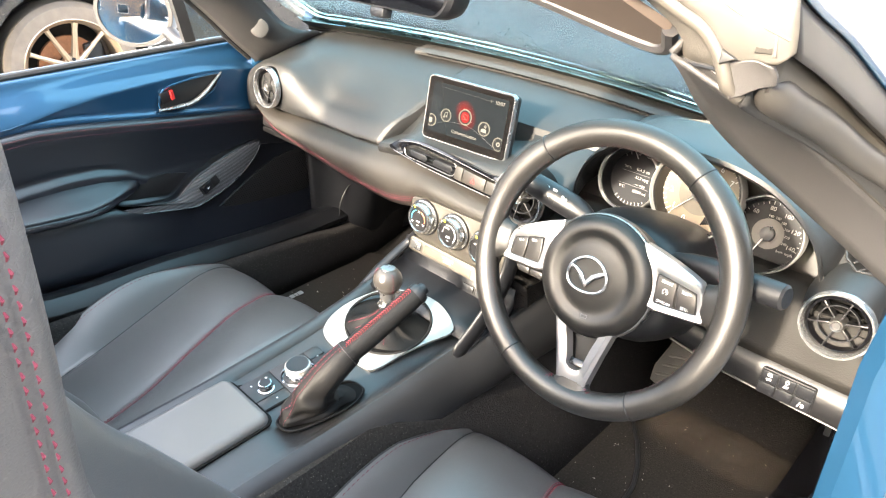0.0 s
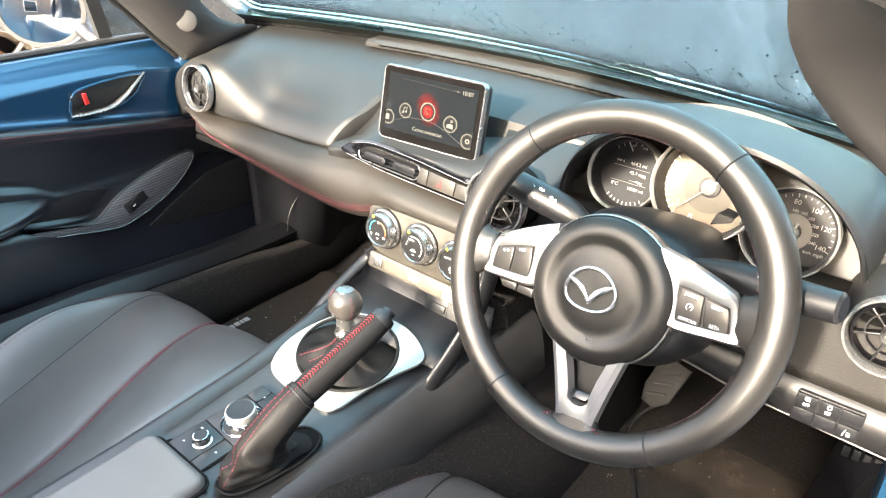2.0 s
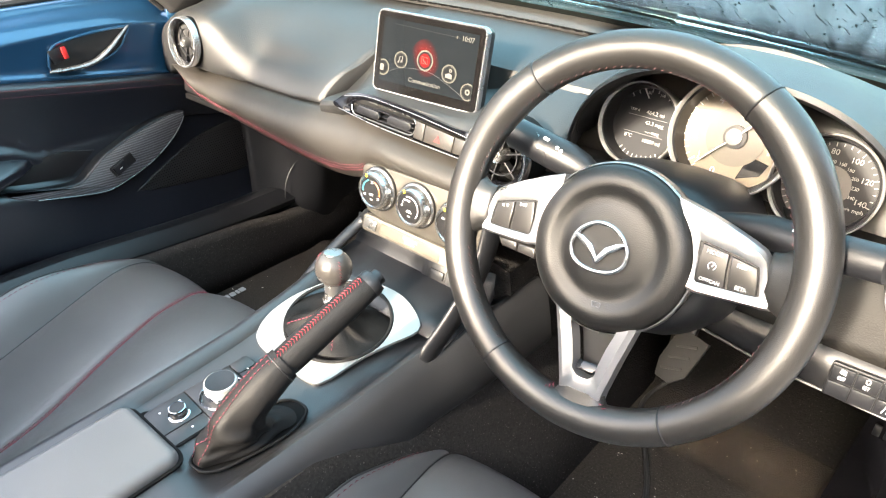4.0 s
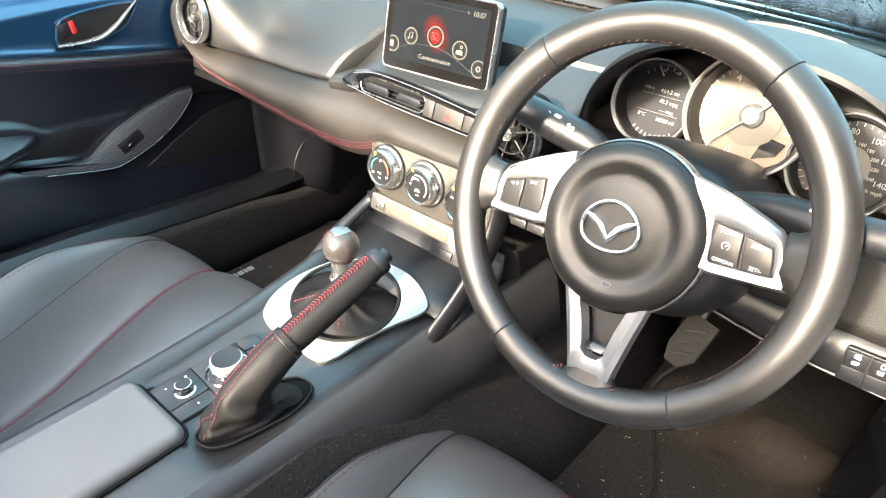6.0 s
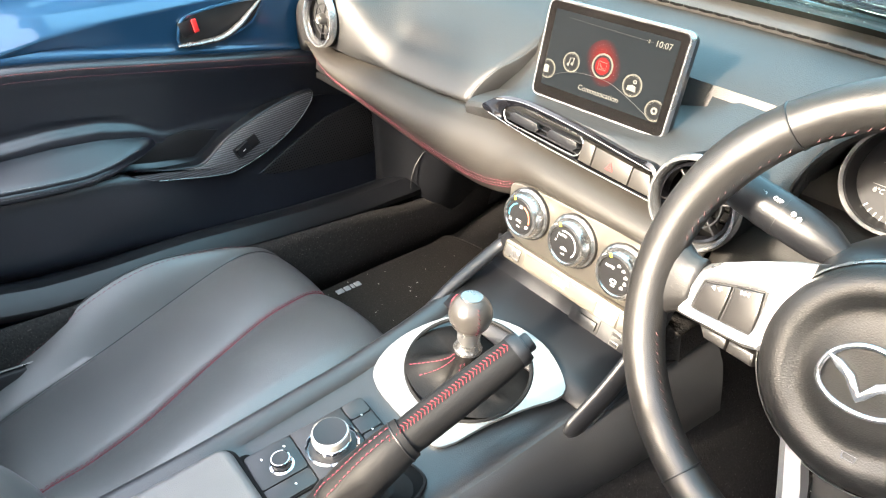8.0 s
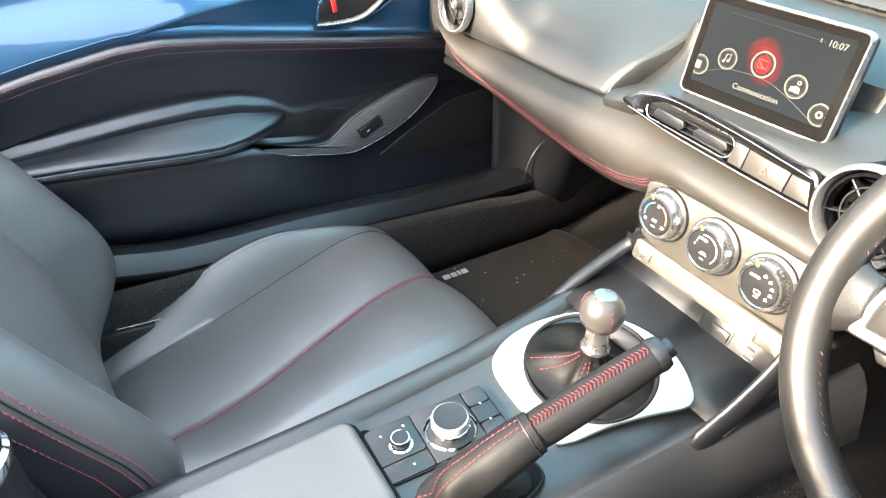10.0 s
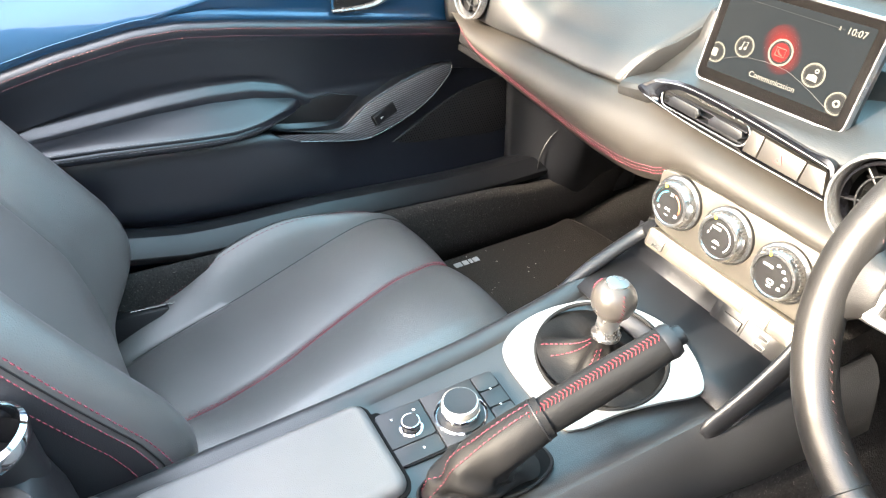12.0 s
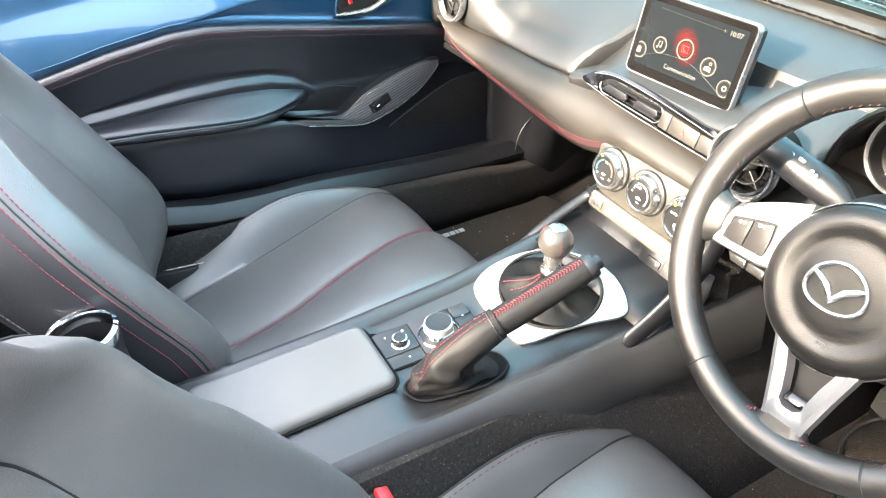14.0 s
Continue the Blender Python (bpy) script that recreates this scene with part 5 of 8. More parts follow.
part("horn_mark", plate_with_hole([(0.005, 0.002), (-0.005, 0.002), (-0.004, -0.003), (0.004, -0.003)], [(0.004, 0.0012), (-0.004, 0.0012), (-0.0032, -0.0022), (0.0032, -0.0022)], 0.0004, WM @ Matrix.Translation((0.006, -0.058, 0.0143))), GREY_THREAD, hub)

# ---- column shroud and stalks ----
col = thing("steering_column", (0.357, 0.2, 0.6), "black plastic steering column shroud with two stalks", "steering column")
AX = Vector((0, math.cos(radians(23.3)), -math.sin(radians(23.3))))
UP = Vector((0, math.sin(radians(23.3)), math.cos(radians(23.3))))
rows = []
for d, w, hu, hd in ((0.035, 0.052, 0.050, 0.050), (0.05, 0.078, 0.066, 0.075), (0.08, 0.088, 0.077, 0.088), (0.12, 0.092, 0.084, 0.092), (0.20, 0.098, 0.086, 0.085), (0.27, 0.098, 0.08, 0.07)):
    c = Vector((0.362, 0.026, 0.680)) + AX * d
    sec = []
    for i in range(28):
        a = 2 * math.pi * i / 28
        ca, sa = math.cos(a), math.sin(a)
        sec.append(c + Vector((w * math.copysign(abs(ca) ** 0.7, ca), 0, 0)) + UP * ((hu if sa > 0 else hd) * math.copysign(abs(sa) ** 0.75, sa)))
    rows.append(sec)
part("shroud", solid_rows([list(r) for r in zip(*[spline(list(q), 16) for q in zip(*rows)])]), PLASTIC, col, "black two-piece shroud")
ls = part("light_stalk", tube([(0.290, 0.122, 0.690), (0.272, 0.122, 0.694), (0.255, 0.121, 0.699), (0.232, 0.119, 0.704), (0.21, 0.118, 0.709), (0.186, 0.117, 0.714)], [0.010, 0.017, 0.0185, 0.0185, 0.018, 0.017], 16), PLASTIC, col, "black light stalk with white symbols")
for x in (0.236, 0.222):
    part("collar", tube([(x, 0.1193, 0.7045 + (0.229 - x) * 0.2), (x - 0.0015, 0.1192, 0.7048 + (0.229 - x) * 0.2)], 0.0188, 16), DARK, ls)
LSM = face_to((0.229, 0.1050, 0.7165), (0, -0.75, 0.66), (0.23, 0.5, 1))
for tx, x, y, z in (("AUTO", -0.014, 0.0045, 0.0048), ("OFF", 0.003, 0.0060, 0.0048)):
    part("lettering", writing(tx, z, LSM @ Matrix.Translation((x, y, 0.0005))), WHITE_INK, ls)
for x, y in ((-0.026, 0.006), (-0.018, -0.004), (0.0, -0.005), (0.020, 0.004), (0.026, 0.003)):
    part("symbol", lathe([(0.0020, 0), (0.0020, 0.0006), (0.0009, 0.0006), (0.0009, 0)], 12, LSM @ Matrix.Translation((x, y, 0))), WHITE_INK, ls)
rs = part("wiper_stalk", tube([(0.43, 0.095, 0.700), (0.455, 0.092, 0.704), (0.48, 0.086, 0.710), (0.51, 0.078, 0.714), (0.545, 0.070, 0.720), (0.572, 0.066, 0.724), (0.575, 0.0655, 0.7245)], [0.008, 0.013, 0.0150, 0.0155, 0.0155, 0.0150, 0.012], 16), PLASTIC, col, "black wiper stalk")
part("symbol", box(0.006, 0.002, 0.0008, 0, face_to((0.503, 0.064, 0.729), (0, -0.75, 0.66))), WHITE_INK, rs)


# ---- seats ----
def seat(cx, name_label, back_y, cush_y=0.0, broad=0.0):
    """A low sports seat: cushion and backrest with raised bolsters; cx's sign gives the door's side."""
    s = 1 if cx > 0 else -1            # s: towards the door
    k = lambda x: cx + s * x           # a place across, from the seat's middle line towards the door
    t = thing("car_seat", (cx, -0.3, FLOOR), name_label, "car seat", "pair of front seats")
    # rounds of the cushion: (y, outer rim x, z; outer crest x, z; outer seam x, z; inner seam x, z; inner crest x, z; inner rim x, z)
    L = [(-0.52, (.238, .10), (.228, .145), (.172, .128), (-.090, .175), (-.190, .215), (-.222, .14)),
         (-0.46, (.246, .12), (.236, .178), (.175, .148), (-.080, .215), (-.190, .245), (-.226, .17)),
         (-0.385, (.252, .15), (.236, .212), (.181, .168), (-.057, .206), (-.185, .255), (-.230, .19)),
         (-0.295, (.255, .19), (.235, .265), (.187, .190), (-.034, .210), (-.180, .278), (-.230, .20)),
         (-0.19, (.255, .20), (.234, .292), (.196, .219), (-.010, .236), (-.172, .290), (-.230, .20)),
         (-0.08, (.252, .19), (.232, .278), (.206, .248), (.022, .250), (-.165, .292), (-.228, .20)),
         (-0.02, (.250, .17), (.231, .258), (.214, .252), (.038, .247), (-.160, .288), (-.226, .19)),
         (0.025, (.248, .15), (.229, .231), (.219, .236), (.048, .240), (-.155, .278), (-.222, .17)),
         (0.055, (.240, .10), (.222, .195), (.212, .204), (.050, .219), (-.150, .255), (-.214, .14)),
         (0.068, (.232, .07), (.216, .150), (.208, .16), (.050, .178), (-.148, .21), (-.206, .11)),
         (0.060, (.228, .05), (.212, .10), (.204, .105), (.048, .115), (-.146, .13), (-.20, .09))]
    M = 61
    rail = [spline([(q[j][0], q[0], q[j][1]) for q in L], M) for j in range(1, 7)]
    rows = []
    for i in range(M):
        o, oc, os_, is_, ic, r = [rail[j][i] for j in range(6)]
        lift = 0.008
        a = [o, o.lerp(oc, 0.55) + Vector((0.006, 0, 0.010))]
        for n in range(9):                                    # outer bolster: from crest to seam
            f = n / 8
            a.append(oc.lerp(os_, f) + Vector((0, 0, lift * math.sin(math.pi * f))))
        for n in range(1, 17):                                # middle panel, faintly domed
            f = n / 16
            a.append(os_.lerp(is_, f) + Vector((0, 0, 0.011 * math.sin(math.pi * f) ** 0.7)))
        for n in range(1, 13):
            f = n / 12
            a.append(is_.lerp(ic, f) + Vector((0, 0, 0.014 * math.sin(math.pi * f) ** 0.8)))
        a += [ic.lerp(r, 0.5) + Vector((-0.010, 0, 0.022)), r]
        rows.append([Vector((cx - p.x, p.y + cush_y, p.z + (1.8 * cush_y if p.z > 0.12 else 0.0) * min(1.0, max(0.0, (0.05 - p.y) / 0.2)))) for p in a])
    cushion = part("cushion", sheet(rows), SEAT, t, "creased black leather cushion", smooth=80)
    for e in (0, -1):
        part("cushion_side", sheet([[r[e], (r[e][0], r[e][1], FLOOR + 0.03)] for r in rows]), PLASTIC, t, "black plastic seat side", thick=0.004)
    up = [(0, 0, 1)] * 80
    inner = [rows[i][26] + Vector((0, 0, 0.0016)) for i in range(5, 54)]
    for off in (0.0035, -0.0035):
        part("stitching", stitches([p + Vector((off * 0.8, 0, 0)) for p in inner], 0.0048, 0.0022, 0.0009, 0.0008, up[:49]), RED, cushion, "red stitching", kind="stuff")
    part("seam", tube([p - Vector((0, 0, 0.0008)) for p in inner], 0.0012, 5), DIM_RED, cushion)
    part("seam", tube([rows[i][10] + Vector((0, 0, 0.0003)) for i in range(3, 54)], 0.0014, 5), DARK, cushion)
    part("seam", tube([rows[i][2] + Vector((0, 0, 0.0006)) for i in range(3, 54)], 0.0016, 5), RUBBER, cushion)
    part("stitching", stitches([rows[i][3] + Vector((0, 0, 0.0012)) for i in range(3, 54)], 0.0060, 0.0036, 0.0008, 0.0008, up[:51]), DIM_RED, cushion, "dark red stitching", kind="stuff")

    # backrest: level rounds from foot to head; panel place, bolster depth and half width by height
    yp = [(0.15, -.500), (0.30, -.505), (0.40, -.522), (0.43, -.533), (0.51, -.570), (0.60, -.615), (0.70, -.662), (0.80, -.692), (0.88, -.700), (1.0, -.706), (1.13, -.715)]
    dep = [(0.15, -.01), (0.21, .0), (0.26, .035), (0.31, .062), (0.36, .074), (0.42, .068), (0.52, .060), (0.64, .056), (0.74, .050), (0.82, .034), (0.88, .016), (1.13, .004)]
    hw = [(0.15, .238), (0.30, .252), (0.45, .256), (0.58, .246), (0.65, .222), (0.70, .192), (0.76, .148), (0.82, .112), (0.88, .099), (1.0, .096), (1.07, .090), (1.11, .074), (1.13, .054)]
    hw = [(z, w + broad * math.exp(-((z - 0.755) / 0.055) ** 2)) for z, w in hw]     # shoulders
    yp, dep, hw = [spline([(a, b, 0) for a, b in q], 161) for q in (yp, dep, hw)]

    def at(curve, z):
        return lerp_table([(p.x, p.y) for p in curve], z)

    def ring(z):
        y, d, w = at(yp, z) + back_y, at(dep, z), at(hw, z)
        head = max(0.0, min(1.0, (z - 0.78) / 0.12))
        top = max(0.0, (z - 1.07) / 0.06)
        y += 0.009 * head + 0.026 * max(0.0, min(1.0, (z - 0.90) / 0.16)) - 0.035 * top ** 2
        half = []
        for n in range(25):                                   # from the middle out to the crest
            a = n / 24
            rise = max(0.0, (a - 0.50) / 0.38)
            rise = min(1.0, rise)
            f = d * (rise * rise * (3 - 2 * rise)) + 0.006 * (1 - (a / 0.5) ** 2 if a < 0.5 else 0)
            groove = -0.006 * math.exp(-((a - 0.50) / 0.022) ** 2) * (1 - head)
            crown = -0.020 * max(0.0, (a - 0.90) / 0.10) ** 2
            half.append((a * w, y + f + groove + crown))
        fy = half[-1][1]
        deep = 0.115 + d * 0.6
        half += [(w + 0.007, fy - 0.010), (w + 0.011, fy - 0.024), (w + 0.011, fy - 0.045), (w + 0.008, fy - 0.075), (w - 0.002, fy - deep * 0.85), (w - 0.03, fy - deep), (w * 0.4, fy - deep - 0.02), (0.0, fy - deep - 0.02)]
        r = [Vector((k(x), yy, z)) for x, yy in half]
        q = [Vector((k(-x), yy, z)) for x, yy in half[1:-1]]
        return r, q

    zs = [0.15 + 0.98 * i / 72 for i in range(73)]
    rr = [ring(z) for z in zs]
    rows = [r + q[::-1] for r, q in rr]
    br = part("backrest", solid_rows(rows), SEAT, t, "reclined black leather backrest", smooth=80)
    br.data.materials.append(SHADED_VINYL)          # flanks and back: plainer vinyl, their shade put into its darker colour
    for poly in br.data.polygons:
        if all(26 <= n % len(rows[0]) <= 38 for n in poly.vertices):
            poly.material_index = 1
    n0 = 4
    for which, sd in ((0, 1), (1, -1)):
        for idx, mat, z_top, nudge in ((25, RED, 67, 0.0012), (26, RED, 67, 0.0012), (27, RED, 67, 0.0012), (29, GREY_THREAD, 50, 0.0012)):
            if s > 0 and which == 1 and mat is RED:
                continue
            if s > 0 and which == 0 and mat is RED:
                if idx == 27:
                    continue
                idx -= 2
            near = s > 0 and mat is RED         # finer rows beside the headrest's edge
            u = (0.30 if idx == 23 else 0.70) if near else 0.0
            j = 23 if near else idx - which
            line = [rr[i][which][j].lerp(rr[i][which][j + 1], u) + Vector((s * sd * nudge, 0.0006, 0)) for i in range(n0, z_top)]
            part("stitching", stitches(line, *((0.0040, 0.0026, 0.0008, 0.0007) if near else (0.0056, 0.0018, 0.0009, 0.0007)), [(s * sd, 0.3, 0.2)] * len(line)), mat, br, "red stitching" if mat is RED else "grey stitching", kind="stuff")
        line = [rr[i][which][25 - which].lerp(rr[i][which][26 - which], 0.5) + Vector((s * sd * 0.0012, 0, 0)) for i in range(n0, 67)]
        part("seam", tube(line, 0.0012, 5), DARK, br)
        line = [rr[i][which][12 - which] + Vector((0, 0.0052, 0.0)) for i in range(n0, 50)]
        part("seam", tube([p - Vector((0, 0.004, 0)) for p in line], 0.0014, 5), DARK, br)
        if which == (1 if s < 0 else 0):
            part("stitching", stitches([p - Vector((0, 0.002, 0)) for p in line], 0.0062, 0.0042, 0.0010, 0.0010, [(0, 0.8, 0.6)] * len(line)), RED, br, "red stitching", kind="stuff")
    part("seat_base", box(0.40, 0.42, 0.05, 0.01, pose(cx, -0.24, FLOOR + 0.035)), DARK, t, "dark seat frame")
    return t


seat(-0.408, "black leather sports seat with red stitching and creased bolster", 0.0)
seat(0.388, "black leather sports seat with red stitching behind the wheel", 0.075, 0.024, 0.045)
rail = thing("seat_rail", (-0.638, -0.42, FLOOR), "black plastic seat rail cover beside the cushion", "rail")
part("cover", box(0.028, 0.30, 0.10, 0.012, pose(-0.632, -0.45, 0.15, -6)), PLASTIC, rail)
for x, z in ((-0.627, 0.2035), (-0.640, 0.2030)):
    part("bright_edge", tube([(x, -0.47, z + 0.002), (x, -0.42, z - 0.003), (x, -0.35, z - 0.0105)], 0.0016, 6), SATIN, rail, "thin bright edge")
bk_t = thing("seat_buckle", (0.135, -0.36, FLOOR), "black seat belt buckle with red button", "seat buckle")
part("body", box(0.034, 0.030, 0.14, 0.006, pose(0.150, -0.375, 0.285, -20)), PLASTIC, bk_t)
part("button", box(0.026, 0.018, 0.010, 0.003, pose(0.150, -0.350, 0.356, -20)), surface("red button", (0.55, 0.015, 0.02), 0.4), bk_t, "red release button")

# ---- centre console ----
con = thing("centre_console", (0, -0.2, FLOOR), "black plastic centre console with padded lid", "console")


def con_z(y):
    return lerp_table([(-0.62, 0.378), (-0.5, 0.380), (-0.27, 0.386), (-0.1, 0.394), (0.0, 0.408), (0.07, 0.420), (0.16, 0.432), (0.25, 0.44)], y)


def con_edges(y):
    l = lerp_table([(-0.62, -0.135), (-0.3, -0.135), (0.0, -0.142), (0.08, -0.146), (0.25, -0.15)], y)
    q = lerp_table([(-0.62, 0.105), (-0.3, 0.112), (-0.1, 0.122), (0.03, 0.134), (0.1, 0.150), (0.25, 0.17)], y)
    return l, q


rows = []
for k in range(45):
    y = -0.62 + 0.87 * k / 44
    z = con_z(y)
    l, q = con_edges(y)
    dip = 0.012 if y > -0.27 else 0.0
    rows.append([(l - 0.026, y, z - 0.13), (l - 0.022, y, z - 0.11), (l - 0.010, y, z - 0.04), (l - 0.002, y, z - 0.012), (l + 0.008, y, z - 0.002), (l + 0.018, y, z), (l + 0.027, y, z - 0.003), (l + 0.033, y, z - dip),
                 (0.0, y, z - dip), (q - 0.050, y, z - dip), (q - 0.030, y, z - dip * 0.9), (q - 0.022, y, z - 0.002), (q - 0.014, y, z + 0.000), (q - 0.004, y, z - 0.008), (q + 0.006, y, z - 0.026), (q + 0.014, y, z - 0.06), (q + 0.020, y, z - 0.095), (q + 0.016, y, z - 0.105)])
part("shell", sheet(rows), CONSOLE, con, "grained black console shell", smooth=50)
lid_o = rounded(0.126, 0.250, 0.016)
LM = pose(-0.034, -0.392, 0.379, 1.0, 0, 0)
lid = con
part("lid", slab(lid_o, 0.020, 0.0115, LM, 5), leather("lid leather", (0.074, 0.071, 0.069), 0.50, 0.0017, 0.04, 0.6), lid, "padded grey-black leather lid")
part("lid_gap", slab(rounded(0.134, 0.259, 0.019), 0.003, 0.0, LM @ Matrix.Translation((0, 0, 0.0045))), surface("lid gap black", (0.004, 0.004, 0.004), 0.8, spec=0.1), con)
part("finger_well", slab(rounded(0.040, 0.016, 0.0075), 0.002, 0.0, pose(-0.069, -0.257, 0.3745)), GRILLE_BLACK, con)

# control panel: rotary controller, volume knob and their keys
cp = thing("rotary_controller", (-0.036, -0.18, 0.375), "rotary controller with chrome knobs and flat keys on the console", "controller")
CM = pose(-0.040, -0.187, 0.3765, 4.0, 0, -4)
part("panel", slab(rounded(0.078, 0.152, 0.014), 0.005, 0.001, CM), surface("key panel black", (0.004, 0.004, 0.0042), 0.6, spec=0.2), cp)
K = CM @ Matrix.Translation((0.004, 0.015, 0.006))
part("ring", lathe([(0.030, 0), (0.0305, 0.002), (0.0285, 0.0035), (0.0268, 0.002), (0.0255, 0)], 48, K), CHROME, cp, "chrome ring")
part("knob_well", lathe([(0.0258, -0.001), (0.0258, 0.0012), (0, 0.0012)], 40, K), DARK, cp)
kn = part("knob", lathe([(0.0208, 0), (0.0220, 0.002), (0.0220, 0.0115), (0.0205, 0.0125)], 14, K), CHROME, cp, "faceted chrome knob", smooth=15)
part("band", lathe([(0.0205, 0.0118), (0.0217, 0.0132), (0.0214, 0.0205), (0.0202, 0.0226), (0.0188, 0.0232)], 48, K), SILVER, kn, "smooth silver band")
part("cap", lathe([(0.019, 0.0225), (0.0185, 0.0238), (0.012, 0.0230), (0, 0.0226)], 40, K), PLASTIC, kn, "black knob top")
V = CM @ Matrix.Translation((-0.004, -0.042, 0.006))
vk = part("volume_knob", lathe([(0.0135, 0), (0.0135, 0.002), (0.0112, 0.003), (0.0112, 0.012), (0.0104, 0.0138), (0.0094, 0.0140)], 16, V), CHROME, cp, "small chrome volume knob", smooth=20)
part("cap", lathe([(0.0096, 0.0137), (0.0090, 0.0142), (0, 0.0139)], 28, V), PLASTIC, vk)


FLATKEY = surface("satin key", (0.0105, 0.0105, 0.0108), 0.38, grain=0.15, spots=0.15, spec=0.5)


def flat_key(x0, x1, y0, y1, cut_corner=0.0):
    """A flat key between narrow gaps; the panel's outer corners are cut round."""
    o = [(x0, y0), (x1, y0), (x1, y1), (x0, y1)]
    if cut_corner:
        c = cut_corner
        o = [(x0 + c, y0), (x1 - c, y0), (x1 - c * 0.3, y0 + c * 0.3), (x1, y0 + c), (x1, y1 - c), (x1 - c * 0.3, y1 - c * 0.3), (x1 - c, y1), (x0 + c, y1), (x0 + c * 0.3, y1 - c * 0.3), (x0, y1 - c), (x0, y0 + c), (x0 + c * 0.3, y0 + c * 0.3)]
    part("key", slab(o, 0.0026, 0.0007, CM @ Matrix.Translation((0, 0, 0.0045))), FLATKEY, cp)


flat_key(-0.0375, -0.0130, 0.0475, 0.0740, 0.004)
flat_key(-0.0118, 0.0118, 0.0475, 0.0740)
flat_key(0.0130, 0.0375, 0.0475, 0.0740, 0.004)
flat_key(-0.0375, 0.0375, -0.0180, 0.0463)
flat_key(-0.0375, 0.0135, -0.0740, -0.0192, 0.004)
flat_key(0.0147, 0.0375, -0.0740, -0.0192, 0.004)
for x, y in ((-0.012, 0.061), (0.013, 0.061), (0.028, 0.061), (0.026, -0.040), (-0.026, -0.030), (-0.024, -0.058)):
    part("symbol", slab([(-0.0013, -0.0012), (0.0014, -0.0003), (0.0007, 0.0013), (-0.0011, 0.0008)], 0.0004, 0, CM @ Matrix.Translation((x, y, 0.0071))), WHITE_INK, cp)

# gear lever with its silver plate
gl = thing("gear_lever", (0.0, 0.0, 0.40), "gear lever with round black knob, gaiter and silver plate", "gear lever")
GM = pose(0.002, -0.010, 0.402, 13.5, 0, 0)
o_pts = [(0.050, -0.060), (0.060, -0.015), (0.075, 0.025), (0.092, 0.066), (0.070, 0.088), (0.023, 0.104), (-0.03, 0.099), (-0.083, 0.070), (-0.110, 0.022), (-0.116, -0.025), (-0.103, -0.062), (-0.075, -0.078), (-0.013, -0.082), (0.036, -0.079)]
o_pts = [tuple(v)[:2] for v in spline([(x, y, 0) for x, y in o_pts + o_pts[:1]], 57)[:-1]]
angs = [math.atan2(y - 0.018, x + 0.018) for x, y in o_pts]
i_pts = [(0.082 * math.cos(a) - 0.018, 0.072 * math.sin(a) + 0.018) for a in angs]
part("plate", plate_with_hole(o_pts, i_pts, 0.004, GM), surface("pale satin plate", (0.25, 0.242, 0.23), 0.34, metal=0.55, grain=0.05, spots=0.05), gl, "satin silver gear plate")
part("plate_rim", tube([GM @ Vector((x, y, 0.004)) for x, y in i_pts + i_pts[:1]], 0.0026, 8), GAITER, gl, "black leather edge of the gaiter")
part("well", slab([(x * 0.99, y * 0.99) for x, y in i_pts], 0.001, 0, GM @ Matrix.Translation((0, 0, -0.012))), DARK, gl)
axis0, axis1 = GM @ Vector((-0.018, 0.018, 0.0)), Vector((0.004, -0.010, 0.512))
rows = []
NR = 48
for i in range(14):
    f = i / 13
    c = axis0.lerp(Vector((0.006, -0.014, 0.464)), f)
    row = []
    for k in range(NR):
        a = 2 * math.pi * k / NR
        rr = 0.0705 * (1 - f) ** 1.5 + 0.012
        ry = 0.0605 * (1 - f) ** 1.5 + 0.012
        fold = 1 + 0.16 * math.sin(5 * a + 3 * f) * math.sin(math.pi * f) + 0.07 * math.sin(11 * a + 7 * f) * math.sin(math.pi * f)
        sag = -0.014 * math.sin(math.pi * f) * (0.6 + 0.4 * math.sin(4 * a + 1))
        row.append(c + Vector((rr * fold * math.cos(a), ry * fold * math.sin(a), sag)))
    rows.append(row)
part("gaiter", sheet(rows, True), leather("matt boot leather", (0.0042, 0.0041, 0.0041), 0.55, 0.0014, 0.3, 0.14), gl, "soft black leather gaiter with red stitching", smooth=70)
for k0 in (31, 33, 39, 41):
    line = [rows[i][k0] * 1.0 + (rows[i][k0] - axis0.lerp(axis1, i / 13)).normalized() * 0.0012 for i in range(2, 13)]
    part("stitching", stitches(line, 0.0042, 0.002, 0.0007, 0.0006, [(-0.3, -0.8, 0.4)] * len(line)), RED, gl, "red stitching", kind="stuff")
ax = (axis1 - Vector((0.006, -0.014, 0.465))).normalized()
KM = face_to((0.006, -0.014, 0.465), ax, (0, 1, 0))
part("collar", lathe([(0.016, 0), (0.0165, 0.004), (0.0135, 0.008), (0.0130, 0.022), (0.0145, 0.030)], 36, KM), SATIN, gl, "chrome collar")
prof = [(0.0140, 0.028)] + [(0.0245 * math.sin(radians(a)), 0.049 - 0.0245 * math.cos(radians(a))) for a in range(38, 152, 8)] + [(0.0125, 0.0702), (0, 0.0706)]
kb = part("knob", lathe(prof, 48, KM), leather("knob leather", (0.034, 0.031, 0.028), 0.30, 0.0016, 0.03), gl, "round leather gear knob")
part("cap", lathe([(0.0125, 0.0700), (0.0120, 0.0716), (0, 0.0722)], 32, KM), SATIN, kb, "silver shift pattern cap")
